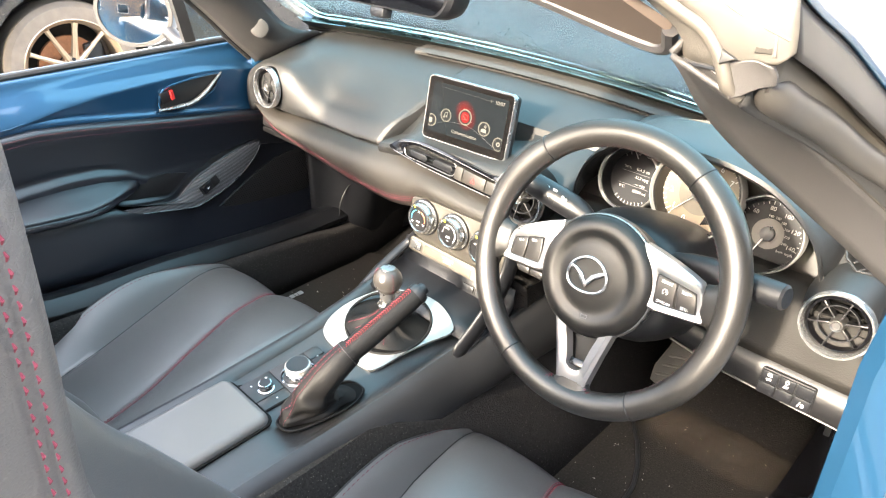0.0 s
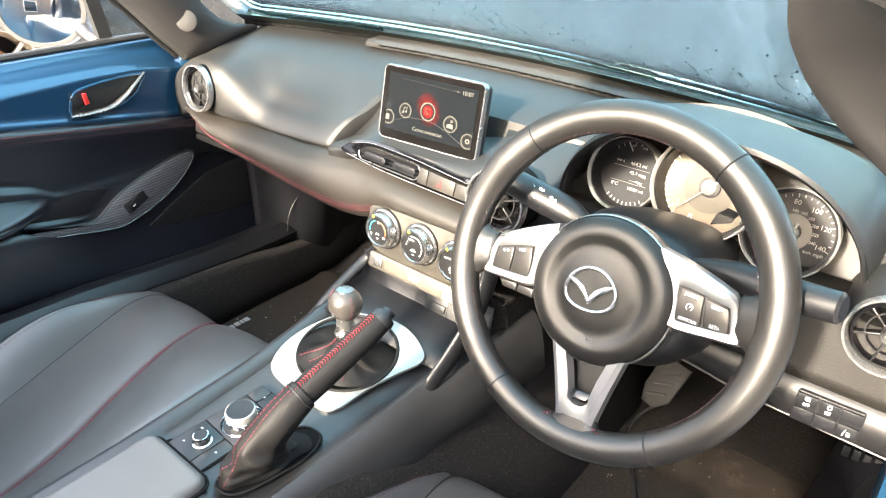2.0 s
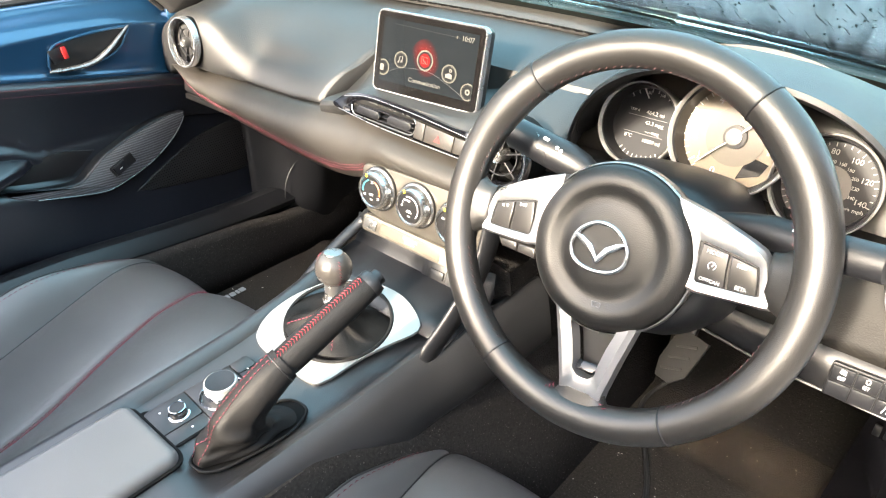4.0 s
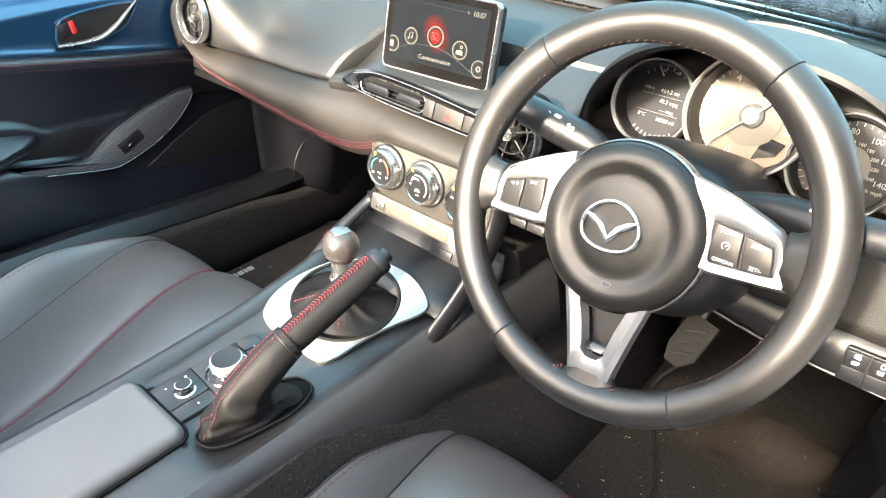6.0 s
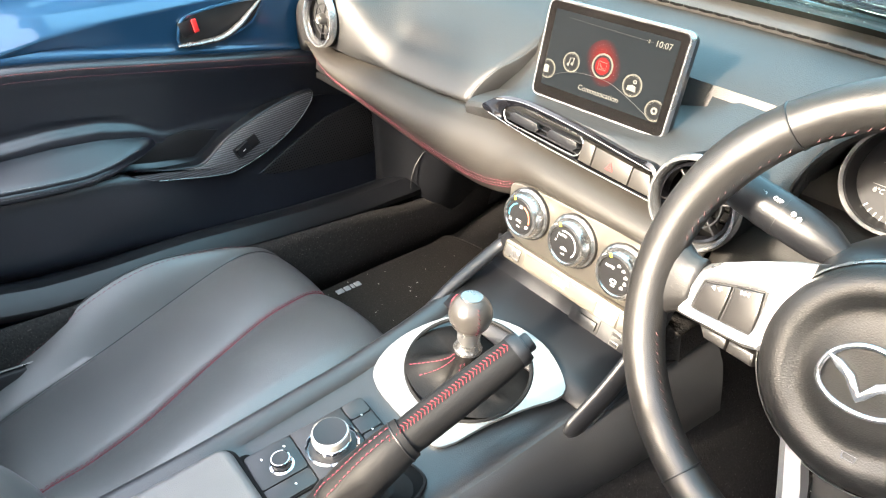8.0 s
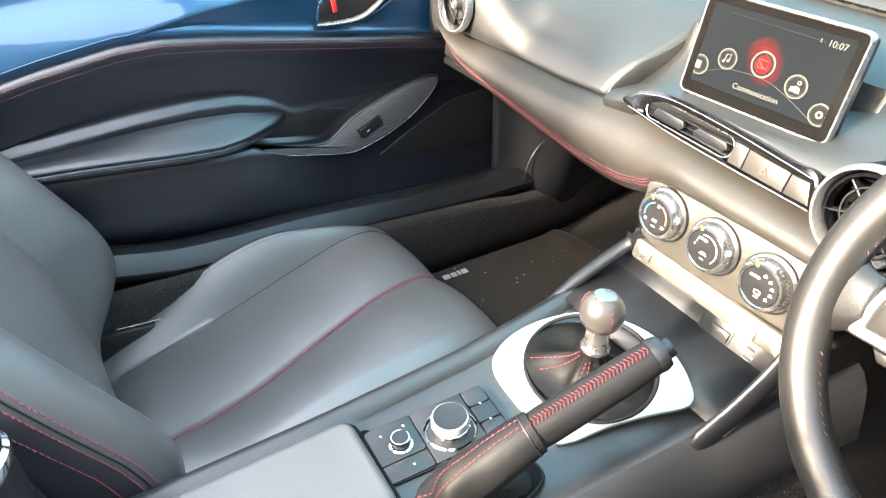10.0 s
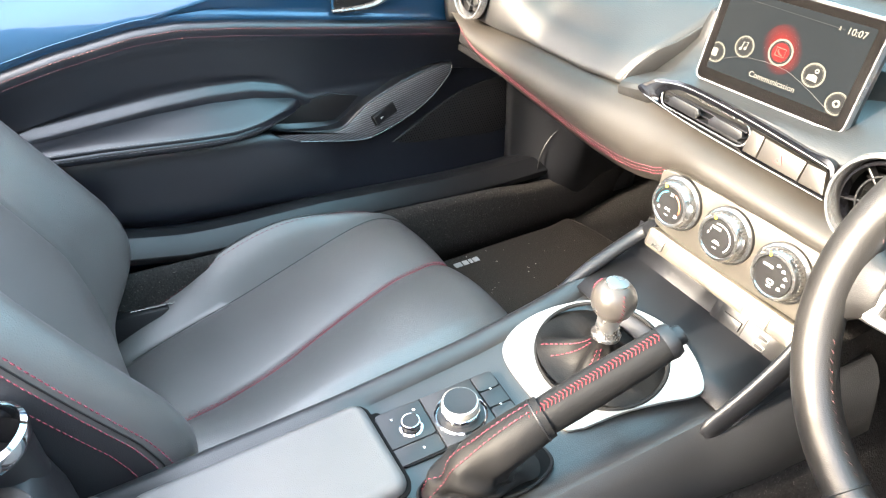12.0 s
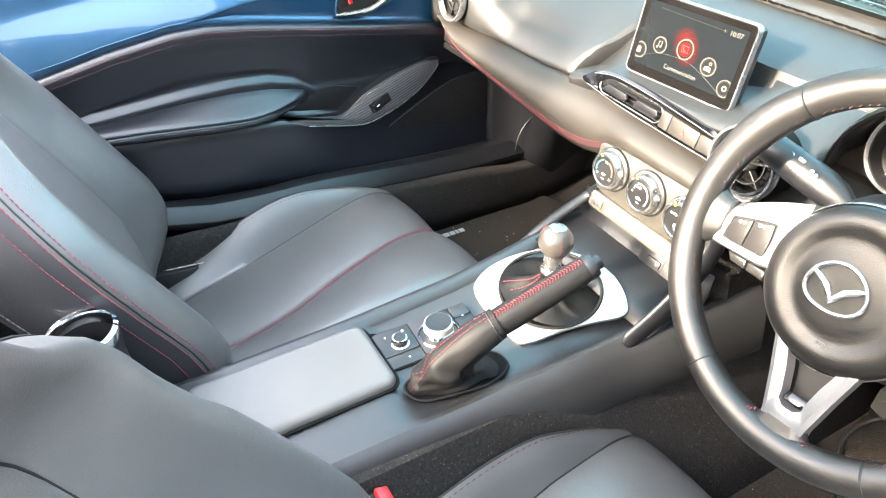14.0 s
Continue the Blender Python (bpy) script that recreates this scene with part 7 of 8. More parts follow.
for n_d, (x, z) in enumerate(((-0.070, 0.546), (0.006, 0.545), (0.081, 0.543))):
    QM = face_to((x, 0.150, z), (0, -1, 0.10))
    dl = part("dial", lathe([(0.0325, 0.0), (0.0325, 0.004), (0.0300, 0.006), (0.0285, 0.015), (0.0262, 0.0190), (0.0232, 0.0195), (0.0222, 0.0180)], 56, QM), DIAL_METAL, cl_t, "bright ribbed dial")
    part("base_ring", lathe([(0.034, -0.001), (0.034, 0.004), (0.0325, 0.0045), (0.0325, 0.0)], 56, QM), DARK, dl)
    part("dial_face", lathe([(0.0217, 0.0178), (0.0212, 0.0185), (0, 0.0188)], 48, QM), DARK, dl, "black printed dial face")
    for k in range(40):
        a = 2 * math.pi * k / 40
        part("rib", box(0.0012, 0.0014, 0.008, 0.0003, QM @ pose(0.0289 * math.cos(a), 0.0289 * math.sin(a), 0.011, 0, 0, math.degrees(a))), DIAL_METAL, dl)
    part("pointer", box(0.003, 0.005, 0.0014, 0.0005, QM @ pose(0.0245 * math.cos(radians(115)), 0.0245 * math.sin(radians(115)), 0.0193, 0, 0, 25)), YEL, dl)
    T2 = QM @ Matrix.Translation((0, 0, 0.0187)) @ Matrix.Diagonal((0.87, 0.87, 1, 1))

    def arc_part(a0, a1, mat):
        part("scale", tube([T2 @ Vector((0.0195 * math.cos(radians(a0 + (a1 - a0) * k / 10)), 0.0195 * math.sin(radians(a0 + (a1 - a0) * k / 10)), 0.0002)) for k in range(11)], 0.0007, 5), mat, dl)
    if n_d == 0:
        arc_part(110, 190, surface("blue scale", (0.05, 0.45, 0.6), 0.5))
        arc_part(70, -10, surface("orange scale", (0.8, 0.16, 0.05), 0.5))
        for tx, px, py in (("A/C", 0, -0.006), ("22", 0.001, 0.0165), ("15", -0.016, -0.009), ("29", 0.016, -0.010)):
            part("lettering", writing(tx, 0.0058, T2 @ Matrix.Translation((px, py, 0))), WHITE_INK, dl)
    elif n_d == 1:
        arc_part(110, -40, WHITE_INK)
        for tx, px, py in (("AUTO", -0.006, 0.012), ("0", -0.016, 0.001), ("1", -0.014, 0.007)):
            part("lettering", writing(tx, 0.0052, T2 @ Matrix.Translation((px, py, 0))), WHITE_INK, dl)
        part("symbol", slab([(-0.006, -0.002), (0.006, -0.002), (0.003, 0.002), (-0.003, 0.002)], 0.0003, 0, T2 @ Matrix.Translation((0, -0.006, 0))), WHITE_INK, dl)
    else:
        part("lettering", writing("AUTO", 0.0052, T2 @ Matrix.Translation((-0.010, 0.010, 0))), WHITE_INK, dl)
        for a in (80, 50, 20, -10, -40):
            part("symbol", slab([(-0.002, -0.002), (0.003, -0.001), (0.001, 0.0025), (-0.002, 0.001)], 0.0003, 0, T2 @ Matrix.Translation((0.017 * math.cos(radians(a)), 0.017 * math.sin(radians(a)), 0))), WHITE_INK, dl)
        part("symbol", plate_with_hole(rounded(0.009, 0.006, 0.002), rounded(0.007, 0.004, 0.0015), 0.0003, T2 @ Matrix.Translation((0, -0.008, 0))), WHITE_INK, dl)
    part("lamp_bar", box(0.006, 0.0012, 0.0004, 0, T2 @ pose(0, -0.0145, 0)), WHITE_INK, dl)
# key row under the dials
BM_ = face_to((0.020, 0.137, 0.488), (0, -1, 0.30))
part("key_panel", slab(rounded(0.232, 0.026, 0.006), 0.012, 0.002, BM_ @ Matrix.Translation((0, 0, -0.010))), surface("grey key row", (0.13, 0.12, 0.10), 0.38, metal=0.7, spots=0.1), cl_t, "grey key row")
part("key", box(0.026, 0.016, 0.004, 0.0015, BM_ @ pose(-0.098, 0.0, 0.003)), SATIN, cl_t)
part("indicator", box(0.118, 0.017, 0.002, 0.0008, BM_ @ pose(-0.018, 0, 0.002)), surface("smoked window", (0.09, 0.075, 0.06), 0.2, spots=0.1), cl_t, "smoked indicator window")
part("lettering", writing("PASSENGER\nAIRBAG", 0.0052, BM_ @ Matrix.Translation((-0.016, 0, 0.0032))), WHITE_INK, cl_t)
for x in (0.058, 0.092):
    part("key", box(0.032, 0.022, 0.005, 0.002, BM_ @ pose(x, 0, 0.002)), surface("pale key", (0.24, 0.22, 0.19), 0.4, metal=0.6, spots=0.1), cl_t)
SD = face_to((0.062, 0.157, 0.440), (0, -1, 0.35))
part("socket_panel", slab(rounded(0.100, 0.048, 0.005), 0.004, 0.001, SD), PLASTIC, cl_t, "black socket panel")
part("card_slot", box(0.036, 0.026, 0.004, 0.001, SD @ pose(-0.022, 0.003, 0.003)), DARK, cl_t)
part("slot_door", box(0.026, 0.012, 0.004, 0.001, SD @ pose(-0.020, 0.0, 0.006)), PLASTIC, cl_t)
for y in (0.006, -0.006):
    part("usb_port", box(0.013, 0.006, 0.002, 0.0006, SD @ pose(0.022, y, 0.004)), SATIN, cl_t)
    part("usb_hole", box(0.011, 0.004, 0.002, 0.0, SD @ pose(0.022, y, 0.0045)), DARK, cl_t)


# ---- instrument cluster ----
ic = thing("instrument_cluster", (0.372, 0.26, 0.64), "three-dial instrument cluster with chrome rings", "instrument cluster")
tiltn = (0, -1, 0.32)
rows = []
for k in range(61):
    x = 0.206 + 0.366 * k / 60
    ly, lz, h = hood_lip(x)
    rows.append([(x, ly + 0.002, lz - 0.009), (0.372 + (x - 0.372) * 0.985, ly + 0.03, lz - 0.012), (0.372 + (x - 0.372) * 0.96, 0.292, 0.66 + (lz - 0.66) * 0.86)])
part("hood_lining", sheet(rows), PLASTIC, ic, "black ribbed hood lining", thick=0.003, smooth=60)
IM = face_to((0.372, 0.285, 0.700), tiltn)
part("backing", slab([(0.20 * math.cos(math.pi * k / 24), -0.065 + 0.175 * math.sin(math.pi * k / 24) ** 0.8) for k in range(25)], 0.004, 0, IM @ Matrix.Translation((0, 0, -0.012))), surface("cluster mask", (0.014, 0.013, 0.012), 0.5, spots=0.1), ic, "dark cluster mask")
NEEDLE = surface("needle", (0.45, 0.44, 0.42), 0.35, spots=0.05)
TACHFACE = surface("champagne dial face", (0.115, 0.094, 0.062), 0.45, spots=0.08)


def gauge(x, z, y, rad, face_mat, label, face_scale=1.0):
    m = face_to((x, y, z), tiltn)
    gd = part("gauge", lathe([(rad, -0.016), (rad * 1.02, 0.010), (rad * 0.95, 0.012), (rad * 0.90, -0.012), (0, -0.013)], 64, m), DARK, ic, label)
    part("ring", lathe([(rad * 1.04, -0.006), (rad * 1.06, 0.012), (rad * 1.05, 0.017), (rad * 1.025, 0.0185), (rad * 1.005, 0.016), (rad * 1.0, 0.008)], 72, m), surface("gauge ring", (0.60, 0.595, 0.58), 0.24, metal=0.5, spots=0.04), gd, "chrome ring")
    part("face", lathe([(rad * 0.90 * face_scale, -0.0125), (rad * 0.90 * face_scale, -0.011), (0, -0.011)], 64, m), face_mat, gd)
    return gd, m @ Matrix.Translation((0, 0, -0.0105))


DIALBLACK = surface("dial black", (0.0055, 0.0056, 0.007), 0.45, spots=0.1, spec=0.18)
DIAL_INK = surface("dial print", (0.24, 0.235, 0.225), 0.5, spots=0.05)
g1, M1 = gauge(0.2775, 0.711, 0.246, 0.0465, DIALBLACK, "left dial with trip display")
for tx, x, y, sz in (("464.2 mi", 0.008, 0.014, 0.0066), ("42.3 mpg", 0.010, 0.002, 0.0062), ("--.- mpg", 0.010, -0.008, 0.0056), ("8°C", -0.018, -0.017, 0.0062), ("10089 mi", 0.012, -0.019, 0.0062), ("TRIP A", -0.018, 0.014, 0.0042), ("50", -0.006, 0.036, 0.0046), ("100", 0.010, 0.036, 0.0046)):
    part("lettering", writing(tx, sz, M1 @ Matrix.Translation((x, y, 0))), DIAL_INK, g1)
for k in range(2):
    part("rule", box(0.050, 0.0005, 0.0003, 0, M1 @ pose(0.0, 0.008 - 0.020 * k, 0)), GREY_THREAD, g1)
for k in range(9):
    a = radians(235 + 70 * k / 8)
    part("tick", box(0.005, 0.0011, 0.0004, 0, M1 @ pose(0.040 * math.cos(a), 0.040 * math.sin(a), 0, 0, 0, math.degrees(a))), DIAL_INK, g1)
for k in range(7):
    a = radians(130 - 70 * k / 6)
    part("tick", box(0.005, 0.0011, 0.0004, 0, M1 @ pose(0.040 * math.cos(a), 0.040 * math.sin(a), 0, 0, 0, math.degrees(a))), DIAL_INK, g1)
part("needle", tube([M1 @ Vector((-0.004, 0.030, 0.003)), M1 @ Vector((-0.012, 0.040, 0.003))], 0.0008, 5), NEEDLE, g1)

g2, M2 = gauge(0.3845, 0.726, 0.240, 0.0625, TACHFACE, "champagne rev counter")
part("inner_face", lathe([(0.032, 0.0003), (0.032, 0.001), (0, 0.001)], 48, M2), surface("inner dial", (0.060, 0.051, 0.037), 0.45), g2)
for k in range(9):
    a = radians(252 - 31 * k)
    part("lettering", writing(str(k), 0.0115, M2 @ Matrix.Translation((0.0435 * math.cos(a), 0.0435 * math.sin(a), 0))), WHITE_INK if k < 8 else surface("redline", (0.6, 0.05, 0.03), 0.5), g2)
for k in range(33):
    a = radians(252 - 31 * k / 4)
    big = k % 4 == 0
    part("tick", box(0.008 if big else 0.0045, 0.0016 if big else 0.0008, 0.0005, 0, M2 @ pose((0.0525 if big else 0.054) * math.cos(a), (0.0525 if big else 0.054) * math.sin(a), 0, 0, 0, math.degrees(a))), WHITE_INK, g2)
a = radians(228)
part("needle", tube([M2 @ Vector((-0.026 * math.cos(a), -0.026 * math.sin(a), 0.006)), M2 @ Vector((0, 0, 0.006)), M2 @ Vector((0.049 * math.cos(a), 0.049 * math.sin(a), 0.005))], [0.0034, 0.0024, 0.0009], 8, 0.5), NEEDLE, g2, "pale needle")
part("needle_hub", lathe([(0.013, 0), (0.0125, 0.006), (0.009, 0.008), (0.009, 0.009), (0, 0.0095)], 32, M2), surface("hub grey", (0.10, 0.10, 0.10), 0.35), g2)
part("lcd", slab([(0.013, -0.043), (0.036, -0.034), (0.042, -0.020), (0.020, -0.016)], 0.0008, 0, M2), GLOSS, g2, "small dark display window")
part("lettering", writing("x1000\nr/min", 0.0055, M2 @ Matrix.Translation((0.042, -0.006, 0.0002))), WHITE_INK, g2)

g3, M3 = gauge(0.485, 0.700, 0.243, 0.0500, DIALBLACK, "black speedometer")
part("inner_face", lathe([(0.021, 0.0002), (0.021, 0.0006), (0, 0.0006)], 40, M3), surface("speedo inner", (0.06, 0.055, 0.05), 0.45), g3)
for k, tx in enumerate(("0", "20", "40", "60", "80", "100", "120", "140")):
    a = radians(250 - 38 * k)
    part("lettering", writing(tx, 0.0082, M3 @ Matrix.Translation((0.0345 * math.cos(a), 0.0345 * math.sin(a), 0))), DIAL_INK, g3)
for k, tx in enumerate(("140", "160", "180", "200", "220", "240")):
    a = radians(100 - 23 * k)
    part("lettering", writing(tx, 0.0048, M3 @ Matrix.Translation((0.0245 * math.cos(a), 0.0245 * math.sin(a), 0))), DIAL_INK, g3)
part("lettering", writing("mph", 0.006, M3 @ Matrix.Translation((0.034, -0.018, 0))), DIAL_INK, g3)
part("lettering", writing("km/h", 0.0045, M3 @ Matrix.Translation((0.022, -0.018, 0))), DIAL_INK, g3)
for k in range(29):
    a = radians(250 - 38 * k / 4)
    part("tick", box(0.005 if k % 4 == 0 else 0.003, 0.001, 0.0004, 0, M3 @ pose(0.0425 * math.cos(a), 0.0425 * math.sin(a), 0, 0, 0, math.degrees(a))), DIAL_INK, g3)
a = radians(250)
part("needle", tube([M3 @ Vector((-0.012 * math.cos(a), -0.012 * math.sin(a), 0.006)), M3 @ Vector((0.034 * math.cos(a), 0.034 * math.sin(a), 0.005))], [0.0026, 0.0008], 8, 0.5), NEEDLE, g3, "pale needle")
part("needle_hub", lathe([(0.010, 0), (0.0095, 0.006), (0.006, 0.008), (0, 0.0085)], 28, M3), surface("hub grey dark", (0.07, 0.07, 0.07), 0.35), g3)

# driver's lower dash: smooth panel, key block and demister grille
ld = thing("lower_dash_panel", (0.45, 0.17, 0.53), "smooth black lower dash panel beside the steering column", "trim panel")
rows = []
for k in range(31):
    x = 0.16 + 0.525 * k / 30
    near = max(0, 1 - abs(x - 0.612) / 0.10)
    out = 0.006 * near
    b = lerp_table([(0.16, 0.560), (0.40, 0.535), (0.50, 0.520), (0.67, 0.516)], x)
    rows.append([(x, 0.235, 0.668), (x, 0.215, 0.662), (x, 0.200 - out, 0.650), (x, 0.186 - out, 0.630), (x, 0.176 - out, 0.605), (x, 0.166, 0.586), (x, 0.161, 0.5735), (x, 0.158, b + 0.026), (x, 0.157, b + 0.006), (x, 0.163, b - 0.001), (x, 0.20, b - 0.004), (x, 0.30, b + 0.02)])
# Grained plastic, darkened: the shadow over this panel is put into its colour.
part("panel", sheet([r[:7] for r in rows]), surface("shadow-darkened dash plastic", (0.0080, 0.0072, 0.0062), 0.62, grain=0.35, grain_size=0.0016, spots=0.25, spec=0.22), ld, thick=-0.004, smooth=50)
part("key_strip", sheet([[Vector(p) + Vector((0, 0.0012, 0)) for p in r[6:]] for r in rows]), DARK, ld, "hard black strip round the keys", thick=-0.004, smooth=50)
part("edge_bead", tube([Vector(r[8]) + Vector((0, -0.0004, 0)) for r in rows[14:]], 0.0016, 6), PLASTIC, ld, "glossy lower bead")
KM2 = face_to((0.588, 0.1545, 0.5470), (0.05, -1, 0.05), (-0.0, 0.1, 1)) @ Matrix.Diagonal((0.60, 0.86, 0.8, 1))
kbk = part("key_block", slab(rounded(0.112, 0.046, 0.004), 0.004, 0.001, KM2), DARK, ld, "block of six dark keys")
for i in range(3):
    for j in range(2):
        part("key", box(0.0345, 0.0195, 0.005, 0.0015, KM2 @ pose(-0.0365 + 0.0365 * i, 0.0110 - 0.0215 * j, 0.005)), PLASTIC, kbk)
T3 = KM2 @ Matrix.Translation((0, 0, 0.0076))
part("lettering", writing("OFF", 0.0066, T3 @ Matrix.Translation((-0.0365, 0.0065, 0))), WHITE_INK, kbk)
part("lettering", writing("SET", 0.0066, T3 @ Matrix.Translation((0.0, 0.0065, 0))), WHITE_INK, kbk)
part("symbol", slab([(-0.005, -0.002), (0.005, -0.003), (0.004, 0.003), (-0.004, 0.003)], 0.0003, 0, T3 @ Matrix.Translation((-0.0365, 0.0155, 0))), WHITE_INK, kbk)
part("symbol", lathe([(0.0036, 0), (0.0036, 0.0003), (0.0026, 0.0003), (0.0026, 0)], 18, T3 @ Matrix.Translation((0.0, 0.0155, 0))), WHITE_INK, kbk)
part("symbol", slab([(-0.006, -0.005), (-0.004, -0.005), (-0.001, 0.005), (-0.002, 0.005)], 0.0003, 0, T3 @ Matrix.Translation((0.0365, -0.0105, 0))), WHITE_INK, kbk)
part("symbol", slab([(0.001, -0.004), (0.007, -0.004), (0.007, 0.001), (0.001, 0.002)], 0.0003, 0, T3 @ Matrix.Translation((0.0365, -0.0105, 0))), WHITE_INK, kbk)
# demister grille at the door end
for sx in (1, -1):
    DG = face_to((0.599, 0.240, 0.7165) if sx > 0 else (-0.628, 0.268, 0.708), (sx * 0.10, -0.62, 0.78), (sx * -0.6, 0.7, 0.5))
    dg = thing("demister_grille", (sx * 0.6, 0.24, 0.70), "small slatted demister grille in the dash top", "air vent")
    o_g = [(0.66 * x, 0.66 * y) for x, y in ((0.026, -0.046), (0.030, -0.010), (0.018, 0.040), (0.002, 0.052), (-0.014, 0.040), (-0.022, 0.0), (-0.012, -0.030))]
    part("opening", slab(o_g, 0.001, 0, DG), GRILLE_BLACK, dg)
    part("rim", tube([DG @ Vector((x, y, 0.001)) for x, y in o_g + o_g[:1]], 0.0018, 6), DASH, dg)
    for k in range(4):
        part("slat", box(0.024, 0.0025, 0.005, 0.001, DG @ pose(0.003, -0.018 + 0.012 * k, 0.001, 25, 0, 12)), PLASTIC, dg)

# ---- floor of the driver's side ----
def mat_on_floor(name, pts, label):
    t = thing(name, (pts[0][0], pts[0][1], FLOOR), label, "floor mat")
    o = [tuple(v)[:2] for v in spline([(x, y, 0) for x, y in pts + pts[:1]], 61)[:-1]]
    part("mat", slab(o, 0.010, 0.003, pose(0, 0, FLOOR + 0.002)), MAT, t)
    part("binding", tube([Vector((x, y, FLOOR + 0.011)) for x, y in o + o[:1]], 0.0016, 6), MAT, t, "black bound edge")
    return t


dm = mat_on_floor("floor_mat", [(0.250, -0.10), (0.60, -0.10), (0.625, 0.0), (0.63, 0.30), (0.62, 0.60), (0.30, 0.62), (0.255, 0.55), (0.250, 0.2)], "dusty black driver's floor mat with a fading brown patch")
pm = mat_on_floor("floor_mat", [(-0.628, 0.00), (-0.628, 0.40), (-0.60, 0.50), (-0.25, 0.52), (-0.20, 0.40), (-0.19, 0.0)], "black passenger floor mat with a pale embroidered badge")
for k, w in enumerate((0.017, 0.013, 0.007, 0.014)):
    part("badge_bar", box(w, 0.014, 0.002, 0.0006, pose(-0.602, (0.165, 0.183, 0.196, 0.209)[k], FLOOR + 0.0135, 0, 0, 90)), surface("badge thread", (0.32, 0.32, 0.32), 0.6), pm, "pale badge bar")
# Uneven brown that fades out towards the rim of each patch.
BROWN_PATCH = surface("fading brown patch", (0.10, 0.076, 0.054), 0.9, grain=1.0, grain_size=0.004, spots=0.5, spot_size=0.03)
_n = BROWN_PATCH.node_tree
_bs, _out = _n.nodes["Principled BSDF"], _n.nodes["Material Output"]
_tc, _gr = _n.nodes.new("ShaderNodeTexCoord"), _n.nodes.new("ShaderNodeTexGradient")
_gr.gradient_type = "SPHERICAL"
_mp = _n.nodes.new("ShaderNodeMapping")
_mp.inputs["Location"].default_value = (-1, -1, 0)
_mp.inputs["Scale"].default_value = (2, 2, 0)
_n.links.new(_tc.outputs["Generated"], _mp.inputs[0])
_n.links.new(_mp.outputs[0], _gr.inputs[0])
_nz = _n.nodes.new("ShaderNodeTexNoise")
_nz.inputs["Scale"].default_value = 40
_n.links.new(_tc.outputs["Object"], _nz.inputs["Vector"])
_mu = _n.nodes.new("ShaderNodeMath")
_mu.operation = "MULTIPLY"
_n.links.new(_gr.outputs[1], _mu.inputs[0])
_n.links.new(_nz.outputs[0], _mu.inputs[1])
_tr, _mx = _n.nodes.new("ShaderNodeBsdfTransparent"), _n.nodes.new("ShaderNodeMixShader")
_m2 = _n.nodes.new("ShaderNodeMath")
_m2.operation = "MULTIPLY"
_m2.inputs[1].default_value = 1.1
_n.links.new(_mu.outputs[0], _m2.inputs[0])
_n.links.new(_m2.outputs[0], _mx.inputs[0])
_n.links.new(_tr.outputs[0], _mx.inputs[1])
_n.links.new(_bs.outputs[0], _mx.inputs[2])
_n.links.new(_mx.outputs[0], _out.inputs[0])
for x, y, a, b in ((0.491, 0.492, 0.125, 0.080), (0.379, 0.480, 0.100, 0.075)):
    part("brown_patch", slab([(a * math.cos(2 * math.pi * k / 32), b * math.sin(2 * math.pi * k / 32)) for k in range(32)], 0.0012, 0, pose(x, y, FLOOR + 0.0125, 0, 0, 20)), BROWN_PATCH, dm, "soft-edged brown patch")
crumb = random.Random(7)
CR = surface("pale crumbs", (0.5, 0.48, 0.42), 0.8)
bms = []
for k in range(230):
    if k % 3:
        x, y = crumb.uniform(0.18, 0.62), crumb.uniform(0.0, 0.52)
    else:
        x, y = crumb.uniform(-0.62, -0.2), crumb.uniform(0.0, 0.5)
    s = crumb.uniform(0.0004, 0.0011)
    bms.append(box(s * crumb.uniform(1, 4), s, s, 0, pose(x, y, FLOOR + 0.0132, 0, 0, crumb.uniform(0, 180))))
tagged(link_mesh("crumbs", merge(*bms), CR), "pale crumbs and grit scattered on the floor mats", "crumbs", kind="stuff")
cable = thing("floor_cable", (0.33, 0.3, FLOOR), "thin black cable lying along the footwell carpet", "cable")
part("cable", tube(spline([(0.385, 0.10, FLOOR + 0.016), (0.381, 0.243, FLOOR + 0.016), (0.366, 0.304, FLOOR + 0.016), (0.33, 0.371, FLOOR + 0.016), (0.287, 0.430, FLOOR + 0.016), (0.268, 0.50, FLOOR + 0.02), (0.300, 0.58, FLOOR + 0.05)], 36), 0.0045, 8), RUBBER, cable)


def pedal(x, y, z, w, h, label):
    t = thing("pedal", (x, y, z), label, "pedal")
    m = face_to((x, y, z), (0.0, -0.75, 0.66), (0.15, 0, 1))
    o = [(-w / 2, h / 2), (w / 2, h / 2), (w / 2 * 1.0, -h * 0.25), (w * 0.18, -h / 2), (-w * 0.30, -h / 2), (-w / 2, -h * 0.2)]
    part("pad", slab(o, 0.010, 0.003, m), surface("pedal rubber", (0.008, 0.0078, 0.0072), 0.7, spots=0.2), t, "grey rubber pad")
    for k in range(3):
        part("rib", box(w * 0.62, 0.005, 0.004, 0.001, m @ pose(0, h * 0.24 - 0.024 * k, 0.011, 0, 0, 28)), RUBBER, t)
    part("arm", tube([(x, y + 0.01, z), (x + 0.005, y + 0.08, z + 0.12), (x + 0.01, y + 0.12, z + 0.30)], 0.009, 8), DARK, t)


